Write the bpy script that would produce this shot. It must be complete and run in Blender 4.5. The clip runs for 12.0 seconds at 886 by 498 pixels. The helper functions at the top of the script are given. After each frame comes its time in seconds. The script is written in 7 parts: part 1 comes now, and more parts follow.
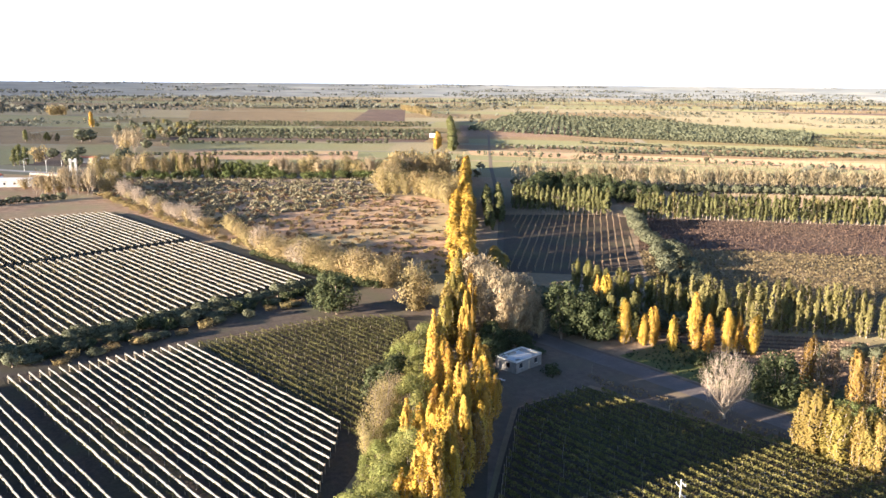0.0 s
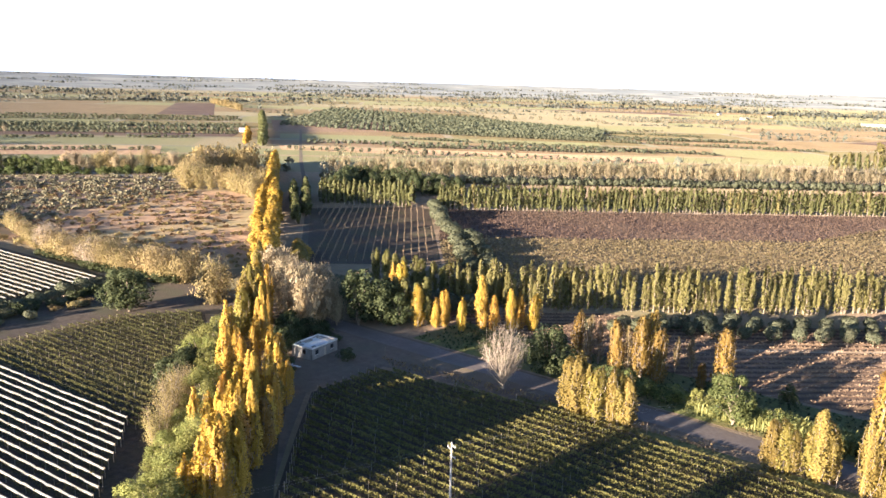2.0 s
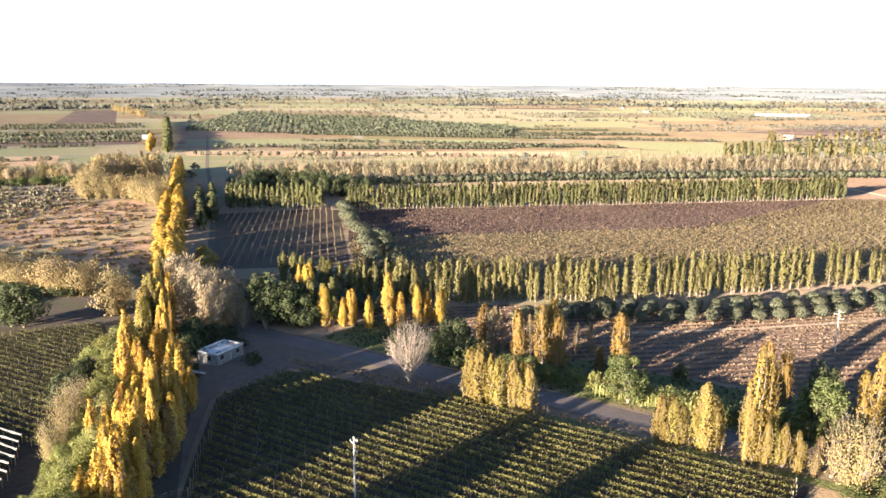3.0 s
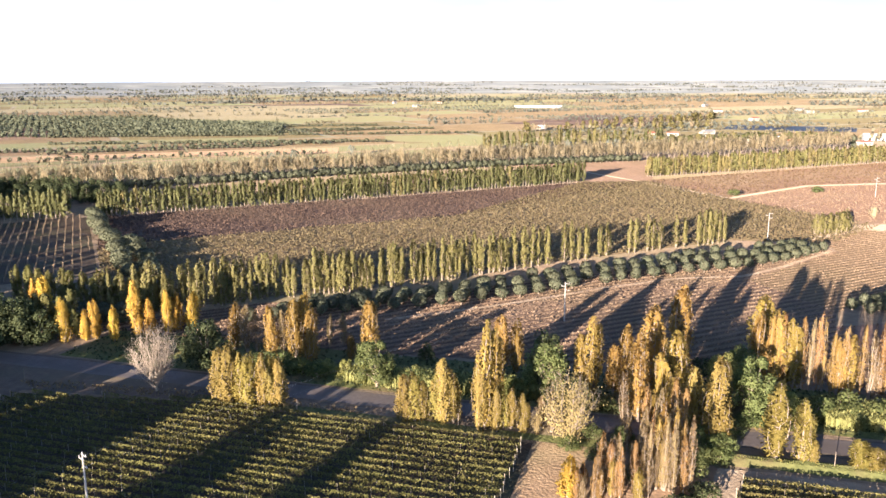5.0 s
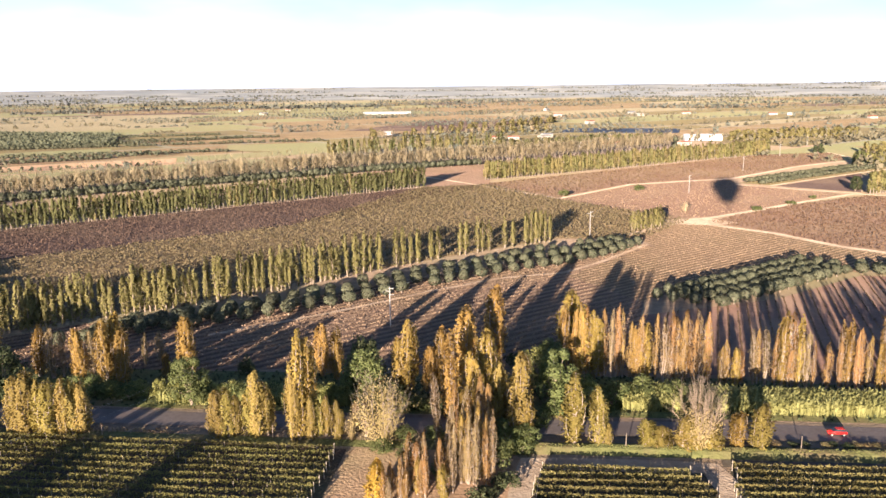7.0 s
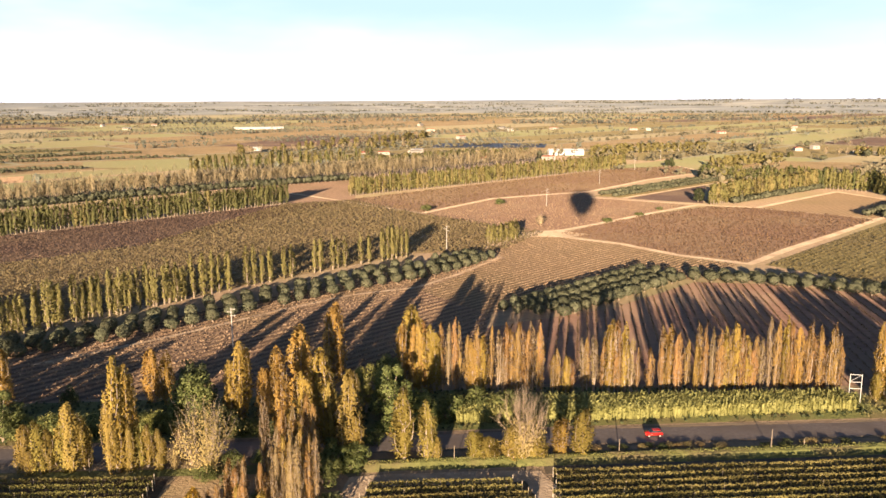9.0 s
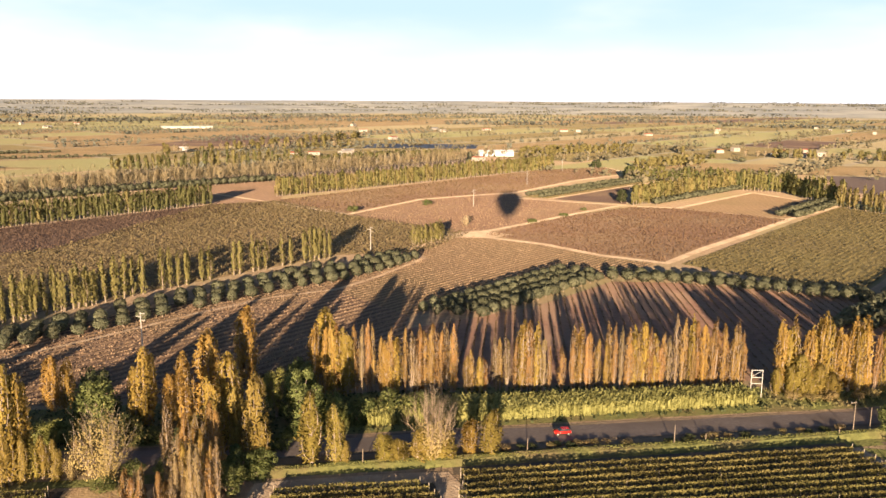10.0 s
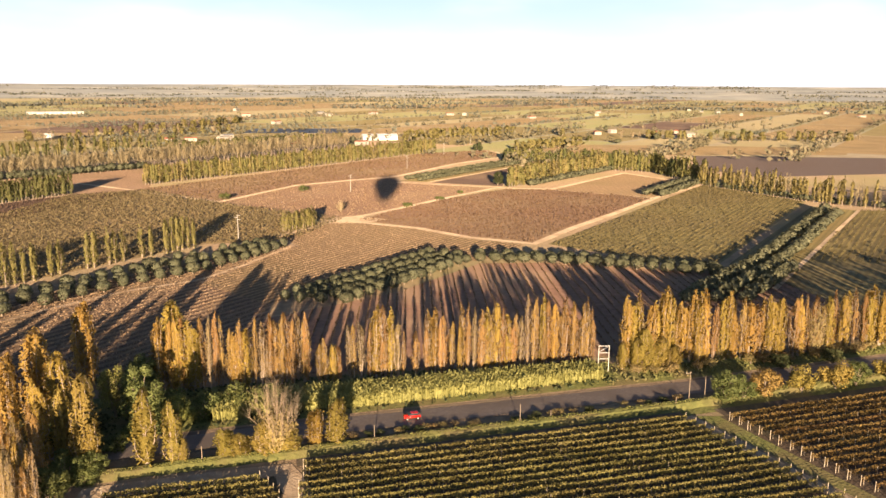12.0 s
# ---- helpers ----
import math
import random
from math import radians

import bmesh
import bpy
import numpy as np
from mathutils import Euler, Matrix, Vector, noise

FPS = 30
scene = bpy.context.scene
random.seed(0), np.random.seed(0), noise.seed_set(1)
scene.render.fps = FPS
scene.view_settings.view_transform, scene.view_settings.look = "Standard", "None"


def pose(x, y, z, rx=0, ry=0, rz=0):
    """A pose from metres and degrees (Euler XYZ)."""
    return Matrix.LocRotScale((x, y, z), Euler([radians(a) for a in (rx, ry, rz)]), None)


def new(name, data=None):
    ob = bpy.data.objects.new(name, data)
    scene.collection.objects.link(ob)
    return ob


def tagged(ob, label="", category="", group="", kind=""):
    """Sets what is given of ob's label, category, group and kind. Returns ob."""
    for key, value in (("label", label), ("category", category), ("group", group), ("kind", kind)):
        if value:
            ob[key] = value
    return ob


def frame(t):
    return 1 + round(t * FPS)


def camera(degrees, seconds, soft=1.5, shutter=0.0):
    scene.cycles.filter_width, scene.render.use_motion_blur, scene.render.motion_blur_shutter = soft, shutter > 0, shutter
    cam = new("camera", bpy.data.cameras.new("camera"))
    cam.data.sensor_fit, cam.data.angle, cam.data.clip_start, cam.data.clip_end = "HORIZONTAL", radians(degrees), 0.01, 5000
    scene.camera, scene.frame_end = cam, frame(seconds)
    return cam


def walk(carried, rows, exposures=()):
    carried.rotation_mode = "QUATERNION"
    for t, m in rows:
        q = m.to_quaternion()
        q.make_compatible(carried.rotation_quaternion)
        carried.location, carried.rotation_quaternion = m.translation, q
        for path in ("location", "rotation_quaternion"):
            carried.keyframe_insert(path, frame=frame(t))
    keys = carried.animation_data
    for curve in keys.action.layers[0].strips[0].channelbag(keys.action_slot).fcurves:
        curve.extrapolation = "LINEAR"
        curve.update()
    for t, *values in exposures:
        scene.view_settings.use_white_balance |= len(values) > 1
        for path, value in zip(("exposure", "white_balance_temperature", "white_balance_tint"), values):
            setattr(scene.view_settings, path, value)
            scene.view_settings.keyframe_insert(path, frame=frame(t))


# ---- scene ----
cam = camera(57.96, 12.0)
# t, x, y, z, yaw, pitch, roll
ROWS = [
    (0, 0.0, 0.0, 62.0, 54.5, -11.81, -0.48),
    (0.5, 2.15, 0.19, 61.93, 51.99, -11.5, -1.16),
    (1, 4.29, 0.37, 61.86, 48.22, -11.85, -1.38),
    (1.5, 6.43, 0.55, 61.8, 44.65, -11.75, -1.91),
    (2, 8.65, 0.71, 61.73, 41.7, -11.87, -1.63),
    (2.5, 10.94, 0.87, 61.68, 39.26, -12.01, -1.18),
    (3, 13.26, 1.05, 61.68, 35.51, -11.77, -0.34),
    (5, 22.57, 1.92, 61.95, 19.77, -12.05, 0.22),
    (5.5, 24.91, 2.16, 62.04, 17.02, -11.79, 0.48),
    (6, 27.28, 2.41, 62.14, 14.45, -11.43, 0.71),
    (6.5, 29.66, 2.67, 62.25, 11.31, -11.49, 0.76),
    (7, 32.07, 2.92, 62.37, 9.44, -11.68, 0.62),
    (9, 41.84, 3.9, 62.8, 0.89, -10.7, 0.25),
    (9.5, 44.3, 4.11, 62.87, -1.81, -10.6, 0.04),
    (10, 46.78, 4.29, 62.91, -3.67, -10.66, -0.31),
    (10.5, 49.25, 4.45, 62.93, -5.43, -10.74, -0.38),
    (11, 51.69, 4.58, 62.92, -7.47, -10.69, -0.59),
    (11.5, 54.11, 4.71, 62.9, -9.7, -10.55, -0.52),
    (12, 56.5, 4.85, 62.88, -11.33, -11.76, -0.24),
]
walk(cam, [(t, pose(x, y, z, 90 + pitch, roll, yaw)) for t, x, y, z, yaw, pitch, roll in ROWS],
     [(0.0, 2.27, 5900, 11), (3.0, 2.24, 5800, 11), (5.0, 1.98, 5700, 13), (7.0, 1.73, 5950, 16), (9.0, 1.46, 7150, 15), (11.4, 1.39, 7500, 15), (12.0, 1.45, 7600, 15)])

# ---------------------------------------------------------------- light
SUN_EL, SUN_AZ = radians(8.4), radians(188.95)      # azimuth clockwise from +y
sun_dir = Vector((math.cos(SUN_EL) * math.sin(SUN_AZ), math.cos(SUN_EL) * math.cos(SUN_AZ), math.sin(SUN_EL)))
sun = new("sun", bpy.data.lights.new("sun", "SUN"))
sun.data.energy, sun.data.angle, sun.data.color = 5.0, radians(0.53), (1.0, 0.81, 0.585)
sun.rotation_euler = sun_dir.to_track_quat("Z", "Y").to_euler()

world = bpy.data.worlds.new("sky")
scene.world = world
world.use_nodes = True
wn, wl = world.node_tree.nodes, world.node_tree.links
sky = wn.new("ShaderNodeTexSky")
sky.sky_type, sky.sun_disc = "NISHITA", False
sky.sun_elevation, sky.sun_rotation = SUN_EL, SUN_AZ
sky.air_density, sky.dust_density, sky.ozone_density = 1.0, 0.4, 1.5
wn["Background"].inputs["Strength"].default_value = 0.10
# thin high haze: white along the horizon all round, pale blue above it, the clear sky overhead
at = wn.new("ShaderNodeTexCoord")
split = wn.new("ShaderNodeSeparateXYZ")
wl.new(at.outputs["Generated"], split.inputs["Vector"])
veil = wn.new("ShaderNodeTexNoise")
veil.inputs["Scale"].default_value, veil.inputs["Detail"].default_value = 1.6, 5.0
stretch = wn.new("ShaderNodeMapping")
stretch.inputs["Scale"].default_value = (1.0, 1.0, 3.5)
wl.new(at.outputs["Generated"], stretch.inputs["Vector"])
wl.new(stretch.outputs["Vector"], veil.inputs["Vector"])


def ramp_node(socket, lo, hi):
    node = wn.new("ShaderNodeMapRange")
    node.interpolation_type = "SMOOTHSTEP"
    node.inputs["From Min"].default_value, node.inputs["From Max"].default_value = lo, hi
    wl.new(socket, node.inputs["Value"])
    return node.outputs["Result"]


def mix_node(fac, first, second, blend="MIX"):
    node = wn.new("ShaderNodeMix")
    node.data_type, node.blend_type = "RGBA", blend
    for k, value in ((0, fac), (6, first), (7, second)):
        if isinstance(value, (tuple, float)):
            node.inputs[k].default_value = value
        else:
            wl.new(value, node.inputs[k])
    return node.outputs[2]


blue = wn.new("ShaderNodeMath")
blue.operation = "MULTIPLY"
wl.new(ramp_node(split.outputs["Z"], -0.01, 0.11), blue.inputs[0])
wl.new(ramp_node(veil.outputs["Fac"], 0.36, 0.62), blue.inputs[1])
low_sky = mix_node(blue.outputs[0], (4.2, 4.6, 5.5, 1), (2.35, 3.55, 4.7, 1))
high_sky = mix_node(1.0, sky.outputs["Color"], (0.30, 0.38, 0.52, 1), "MULTIPLY")
wl.new(mix_node(ramp_node(split.outputs["Z"], 0.17, 0.40), low_sky, high_sky), wn["Background"].inputs["Color"])

# ---------------------------------------------------------------- materials


def mat(name, low, high, scale=1.0, rough=0.9, bump=0.0, spot=None, island=0.0, random_ob=0.0, spec=0.2, big=None, metal=0.0,
        bands=None, clod=0.0, streak=False):
    """A surface whose colour runs from low to high with fine noise, and drifts towards spot with broad noise.
    bands: (spacing, angle, depth, colour) darker furrows; island, random_ob: value jitter per leaf or per object."""
    m = bpy.data.materials.new(name)
    m.use_nodes = True
    n, l = m.node_tree.nodes, m.node_tree.links
    b = n["Principled BSDF"]
    b.inputs["Roughness"].default_value = rough
    b.inputs["Metallic"].default_value = metal
    b.inputs["Specular IOR Level"].default_value = spec
    geo = n.new("ShaderNodeNewGeometry")
    fine = n.new("ShaderNodeTexNoise")
    fine.inputs["Scale"].default_value, fine.inputs["Detail"].default_value = scale, 6.0
    fine.inputs["Roughness"].default_value = 0.65
    if streak:
        squash = n.new("ShaderNodeMapping")
        squash.inputs["Scale"].default_value = (5.0, 5.0, 0.35)
        l.new(geo.outputs["Position"], squash.inputs["Vector"])
        l.new(squash.outputs["Vector"], fine.inputs["Vector"])
    else:
        l.new(geo.outputs["Position"], fine.inputs["Vector"])
    ramp = n.new("ShaderNodeValToRGB")
    ramp.color_ramp.elements[0].position, ramp.color_ramp.elements[1].position = 0.32, 0.68
    ramp.color_ramp.elements[0].color, ramp.color_ramp.elements[1].color = (*low, 1), (*high, 1)
    if island:
        add = n.new("ShaderNodeMath")
        add.operation = "MULTIPLY_ADD"
        l.new(geo.outputs["Random Per Island"], add.inputs[0])
        add.inputs[1].default_value = island
        l.new(fine.outputs["Fac"], add.inputs[2])
        sub = n.new("ShaderNodeMath")
        sub.operation = "SUBTRACT"
        l.new(add.outputs[0], sub.inputs[0])
        sub.inputs[1].default_value = island / 2
        l.new(sub.outputs[0], ramp.inputs["Fac"])
    else:
        l.new(fine.outputs["Fac"], ramp.inputs["Fac"])
    col = ramp.outputs["Color"]
    if spot:
        broad = n.new("ShaderNodeTexNoise")
        broad.inputs["Scale"].default_value, broad.inputs["Detail"].default_value = big or scale * 0.05, 4.0
        l.new(geo.outputs["Position"], broad.inputs["Vector"])
        cut = n.new("ShaderNodeMapRange")
        cut.inputs["From Min"].default_value, cut.inputs["From Max"].default_value = 0.45, 0.66
        l.new(broad.outputs["Fac"], cut.inputs["Value"])
        mix = n.new("ShaderNodeMix")
        mix.data_type = "RGBA"
        l.new(cut.outputs["Result"], mix.inputs[0])
        l.new(col, mix.inputs[6])
        mix.inputs[7].default_value = (*spot, 1)
        col = mix.outputs[2]
    if bands:
        spacing, angle, depth, colour = bands
        turn = n.new("ShaderNodeVectorRotate")
        turn.rotation_type = "Z_AXIS"
        turn.inputs["Angle"].default_value = -radians(angle)
        l.new(geo.outputs["Position"], turn.inputs["Vector"])
        wave = n.new("ShaderNodeTexWave")
        wave.bands_direction, wave.wave_profile = "Y", "SIN"
        wave.inputs["Scale"].default_value = math.pi / 10 / spacing
        wave.inputs["Distortion"].default_value, wave.inputs["Detail"].default_value = 1.2, 3.0
        wave.inputs["Detail Scale"].default_value = 2.0
        l.new(turn.outputs["Vector"], wave.inputs["Vector"])
        k = n.new("ShaderNodeMath")
        k.operation = "MULTIPLY"
        k.inputs[1].default_value = depth
        l.new(wave.outputs["Fac"], k.inputs[0])
        mix = n.new("ShaderNodeMix")
        mix.data_type = "RGBA"
        l.new(k.outputs[0], mix.inputs[0])
        l.new(col, mix.inputs[6])
        mix.inputs[7].default_value = (*colour, 1)
        col = mix.outputs[2]
    if random_ob:
        info = n.new("ShaderNodeObjectInfo")
        hsv = n.new("ShaderNodeHueSaturation")
        rng = n.new("ShaderNodeMapRange")
        rng.inputs["To Min"].default_value, rng.inputs["To Max"].default_value = 1 - random_ob, 1 + random_ob
        l.new(info.outputs["Random"], rng.inputs["Value"])
        l.new(rng.outputs["Result"], hsv.inputs["Value"])
        hue = n.new("ShaderNodeMapRange")
        hue.inputs["To Min"].default_value, hue.inputs["To Max"].default_value = 0.5 + random_ob * 0.07, 0.5 - random_ob * 0.07
        frac = n.new("ShaderNodeMath")
        frac.operation = "FRACT"
        times = n.new("ShaderNodeMath")
        times.operation = "MULTIPLY"
        times.inputs[1].default_value = 7.31
        l.new(info.outputs["Random"], times.inputs[0])
        l.new(times.outputs[0], frac.inputs[0])
        l.new(frac.outputs[0], hue.inputs["Value"])
        l.new(hue.outputs["Result"], hsv.inputs["Hue"])
        l.new(col, hsv.inputs["Color"])
        col = hsv.outputs["Color"]
    l.new(col, b.inputs["Base Color"])
    if bump:
        bm = n.new("ShaderNodeBump")
        clods = fine
        if clod:
            b.inputs["Diffuse Roughness"].default_value = 1.0
            clods = n.new("ShaderNodeTexNoise")
            clods.inputs["Scale"].default_value, clods.inputs["Detail"].default_value = 1.7, 3.0
            l.new(geo.outputs["Position"], clods.inputs["Vector"])
        bm.inputs["Strength"].default_value, bm.inputs["Distance"].default_value = min(1.0, bump), clod or 0.12
        l.new(clods.outputs["Fac"], bm.inputs["Height"])
        l.new(bm.outputs["Normal"], b.inputs["Normal"])
    return m


SOIL = mat("dry_soil", (0.19, 0.135, 0.090), (0.31, 0.225, 0.150), 0.35, bump=1.0, spot=(0.21, 0.175, 0.095), big=0.012, clod=0.2)
SCRUB = mat("scrub_soil", (0.243, 0.151, 0.094), (0.472, 0.308, 0.186), 0.25, bump=1.0, spot=(0.315, 0.243, 0.129), big=0.03, clod=0.2)
# lane soil kept dark to carry the shade of vines and trees in its colour
SHADE_SOIL = mat("shade_dark_soil", (0.078, 0.060, 0.047), (0.135, 0.105, 0.08), 0.6, bump=0.8, spot=(0.095, 0.085, 0.055), big=0.1, clod=0.12)
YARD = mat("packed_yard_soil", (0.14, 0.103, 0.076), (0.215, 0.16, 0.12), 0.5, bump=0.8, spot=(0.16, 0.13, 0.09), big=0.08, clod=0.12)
DIRT = mat("dirt_track", (0.332, 0.244, 0.167), (0.489, 0.381, 0.274), 0.5, bump=1.0, spot=(0.293, 0.215, 0.146), big=0.08, clod=0.18)
ASPHALT = mat("asphalt", (0.175, 0.142, 0.126), (0.25, 0.208, 0.186), 1.2, rough=0.85, bump=0.2, spot=(0.18, 0.145, 0.125), big=0.15)
GRASS = mat("verge_grass", (0.095, 0.105, 0.036), (0.19, 0.19, 0.068), 0.8, bump=1.0, spot=(0.165, 0.130, 0.065), big=0.09, clod=0.2)
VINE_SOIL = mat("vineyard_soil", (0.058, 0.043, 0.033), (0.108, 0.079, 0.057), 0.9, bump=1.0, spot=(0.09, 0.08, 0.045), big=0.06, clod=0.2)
STUBBLE = mat("stubble", (0.20, 0.13, 0.088), (0.31, 0.205, 0.135), 0.6, bump=1.0, bands=(3.0, 46, 0.9, (0.105, 0.068, 0.048)), spot=(0.20, 0.14, 0.085), big=0.03, clod=0.2)
TAN = mat("tan_field", (0.19, 0.125, 0.075), (0.29, 0.20, 0.12), 0.5, bump=1.0, spot=(0.20, 0.145, 0.08), big=0.02, bands=(2.4, 46, 0.7, (0.11, 0.075, 0.045)), clod=0.2)
PLUM = mat("plum_field", (0.062, 0.04, 0.034), (0.115, 0.076, 0.058), 0.6, bump=1.0, spot=(0.15, 0.105, 0.07), big=0.02, bands=(2.7, 46, 0.6, (0.065, 0.042, 0.034)), clod=0.2)
GOLDFIELD = mat("gold_field", (0.18, 0.125, 0.068), (0.29, 0.21, 0.11), 0.6, bump=1.0, spot=(0.17, 0.125, 0.065), big=0.03, bands=(2.7, 46, 0.65, (0.085, 0.06, 0.035)), clod=0.2)
BACKFIELD = mat("mauve_furrows", (0.172, 0.098, 0.073), (0.262, 0.155, 0.112), 0.5, bump=1.0, spot=(0.27, 0.18, 0.125), big=0.03, bands=(2.6, 81, 0.12, (0.15, 0.095, 0.075)), clod=0.2)
REDFIELD = mat("red_field", (0.15, 0.09, 0.06), (0.24, 0.148, 0.098), 0.5, bump=1.0, spot=(0.23, 0.16, 0.10), big=0.015, bands=(2.5, -52, 0.55, (0.10, 0.065, 0.045)), clod=0.2)
OLIVEFIELD = mat("olive_field", (0.12, 0.094, 0.046), (0.195, 0.152, 0.075), 0.5, bump=1.0, spot=(0.18, 0.148, 0.065), big=0.015, bands=(2.5, 46, 0.5, (0.08, 0.065, 0.03)), clod=0.2)
PLOUGH = mat("ploughed_field", (0.06, 0.045, 0.042), (0.095, 0.072, 0.064), 0.4, bump=1.0, spot=(0.075, 0.056, 0.05), big=0.01, clod=0.2)
PALE = mat("pale_field", (0.18, 0.148, 0.088), (0.265, 0.222, 0.132), 0.3, bump=1.0, spot=(0.20, 0.17, 0.10), big=0.006, clod=0.2)
GREENFIELD = mat("green_field", (0.14, 0.14, 0.068), (0.21, 0.20, 0.095), 0.3, bump=1.0, spot=(0.20, 0.17, 0.09), big=0.01, clod=0.2)

BARK = mat("bark", (0.20, 0.155, 0.115), (0.36, 0.29, 0.22), 3.0, bump=0.5)
PALE_BARK = mat("pale_bark", (0.24, 0.185, 0.14), (0.38, 0.31, 0.25), 3.0, bump=0.3)
TWIG = mat("bare_twigs", (0.25, 0.185, 0.125), (0.39, 0.30, 0.21), 1.5)


def leaf(name, low, high, jitter=0.12, streak=False, island=0.3):
    """Leaves: a matt surface that lets a third of the light through."""
    m = mat(name, low, high, 0.5, rough=0.7, island=island, random_ob=jitter, spec=0.15, streak=streak)
    n, l = m.node_tree.nodes, m.node_tree.links
    thin = n.new("ShaderNodeBsdfTranslucent")
    l.new(n["Principled BSDF"].inputs["Base Color"].links[0].from_socket, thin.inputs["Color"])
    both = n.new("ShaderNodeMixShader")
    both.inputs[0].default_value = 0.32
    l.new(n["Principled BSDF"].outputs[0], both.inputs[1])
    l.new(thin.outputs[0], both.inputs[2])
    l.new(both.outputs[0], n["Material Output"].inputs["Surface"])
    return m


TANPOPLAR = leaf("tan_poplar_leaves", (0.260, 0.206, 0.088), (0.380, 0.299, 0.127), 0.15, True)
GOLD = leaf("gold_leaves", (0.41, 0.262, 0.048), (0.63, 0.42, 0.085), 0.14, True)
OCHRE = leaf("ochre_leaves", (0.252, 0.168, 0.043), (0.408, 0.280, 0.082), 0.18, True)
YELLOWGREEN = leaf("yellow_green_leaves", (0.235, 0.18, 0.05), (0.37, 0.29, 0.085), 0.18, True)
FARYELLOW = leaf("far_yellow_leaves", (0.20, 0.175, 0.068), (0.32, 0.28, 0.112), 0.16, True)
BROWNLEAF = leaf("brown_poplar_leaves", (0.240, 0.172, 0.085), (0.360, 0.260, 0.130), 0.12, True)
ORANGE = leaf("orange_leaves", (0.262, 0.162, 0.06), (0.415, 0.262, 0.098), 0.18, True)
POPGREEN = leaf("poplar_green_leaves", (0.15, 0.142, 0.05), (0.242, 0.22, 0.08), 0.16, True)
HEDGE = leaf("hedge_green_leaves", (0.118, 0.125, 0.048), (0.205, 0.205, 0.082), 0.2, True)
DARKGREEN = leaf("dark_green_leaves", (0.055, 0.066, 0.03), (0.12, 0.136, 0.062), 0.15)
WILLOW = leaf("willow_leaves", (0.1, 0.122, 0.042), (0.205, 0.228, 0.085), 0.15)
FRESH = leaf("fresh_green_leaves", (0.19, 0.195, 0.055), (0.35, 0.345, 0.115), 0.15)
TANLEAF = leaf("tan_leaves", (0.25, 0.19, 0.085), (0.42, 0.325, 0.15), 0.14)
OLIVE = leaf("olive_leaves", (0.108, 0.115, 0.07), (0.205, 0.208, 0.13), 0.14)
CANE = leaf("cane_leaves", (0.245, 0.24, 0.085), (0.41, 0.39, 0.15), 0.1)
VINELEAF = leaf("vine_leaves", (0.175, 0.155, 0.055), (0.295, 0.25, 0.095), 0.10)
VINEDARK = leaf("dark_vine_leaves", (0.105, 0.102, 0.038), (0.215, 0.195, 0.075), 0.10)
HOUSEVINE = leaf("green_gold_vine_leaves", (0.135, 0.13, 0.043), (0.265, 0.235, 0.082), 0.10)
NETVINE = leaf("brown_green_vine_leaves", (0.150, 0.125, 0.065), (0.270, 0.220, 0.120), 0.10)
VINERUST = leaf("rust_vine_leaves", (0.145, 0.09, 0.036), (0.265, 0.17, 0.066), 0.15)
DRYVINE = leaf("dry_vine_leaves", (0.180, 0.110, 0.065), (0.300, 0.200, 0.110), 0.15)
GOLDVINE = leaf("gold_vine_leaves", (0.175, 0.138, 0.072), (0.285, 0.222, 0.12), 0.15)
DRYGRASS = leaf("dry_grass_blades", (0.240, 0.165, 0.090), (0.360, 0.260, 0.150), 0.1)
# far leaf colours lightened towards the ground's, so that they carry distance haze
HAZED_LEAF = mat("hazed_far_leaves", (0.125, 0.115, 0.075), (0.21, 0.18, 0.115), 0.02, island=0.5, spec=0.1)
HAZED_DARK = mat("hazed_dark_leaves", (0.105, 0.11, 0.085), (0.16, 0.165, 0.13), 0.02, island=0.5, spec=0.1)
NET = mat("hail_net", (0.2, 0.185, 0.16), (0.33, 0.308, 0.275), 2.0, rough=0.8, random_ob=0.06)
WOOD = mat("weathered_wood", (0.30, 0.25, 0.19), (0.50, 0.43, 0.34), 5.0, bump=0.4)
POLEGREY = mat("weathered_concrete", (0.36, 0.33, 0.29), (0.50, 0.46, 0.41), 3.0, bump=0.2)
DULLWALL = mat("faded_wall", (0.34, 0.30, 0.25), (0.48, 0.43, 0.37), 1.0)
GREYWALL = mat("stained_plaster", (0.20, 0.185, 0.17), (0.36, 0.34, 0.31), 1.0, bump=0.2, spot=(0.24, 0.22, 0.20), big=0.3)
CONCRETE = mat("pale_concrete", (0.60, 0.56, 0.50), (0.78, 0.74, 0.68), 3.0, bump=0.2)
STEEL = mat("galvanised_steel", (0.45, 0.44, 0.42), (0.62, 0.61, 0.58), 4.0, rough=0.5, metal=0.6)
PLASTER = mat("white_plaster", (0.66, 0.63, 0.58), (0.80, 0.78, 0.74), 1.5, bump=0.2, spot=(0.56, 0.52, 0.46), big=0.4)
WHITEROOF = mat("white_sheet_roof", (0.74, 0.72, 0.68), (0.84, 0.82, 0.79), 0.3, rough=0.5)
REDROOF = mat("red_roof", (0.34, 0.11, 0.07), (0.50, 0.19, 0.12), 0.8)
DARKPANE = mat("dark_pane", (0.02, 0.022, 0.025), (0.05, 0.052, 0.055), 1.0, rough=0.15, spec=0.5)
RED = mat("red_car_paint", (0.62, 0.020, 0.016), (0.70, 0.030, 0.024), 1.0, rough=0.25, spec=0.5)
RUBBER = mat("tyre_rubber", (0.015, 0.015, 0.015), (0.03, 0.03, 0.03), 8.0)
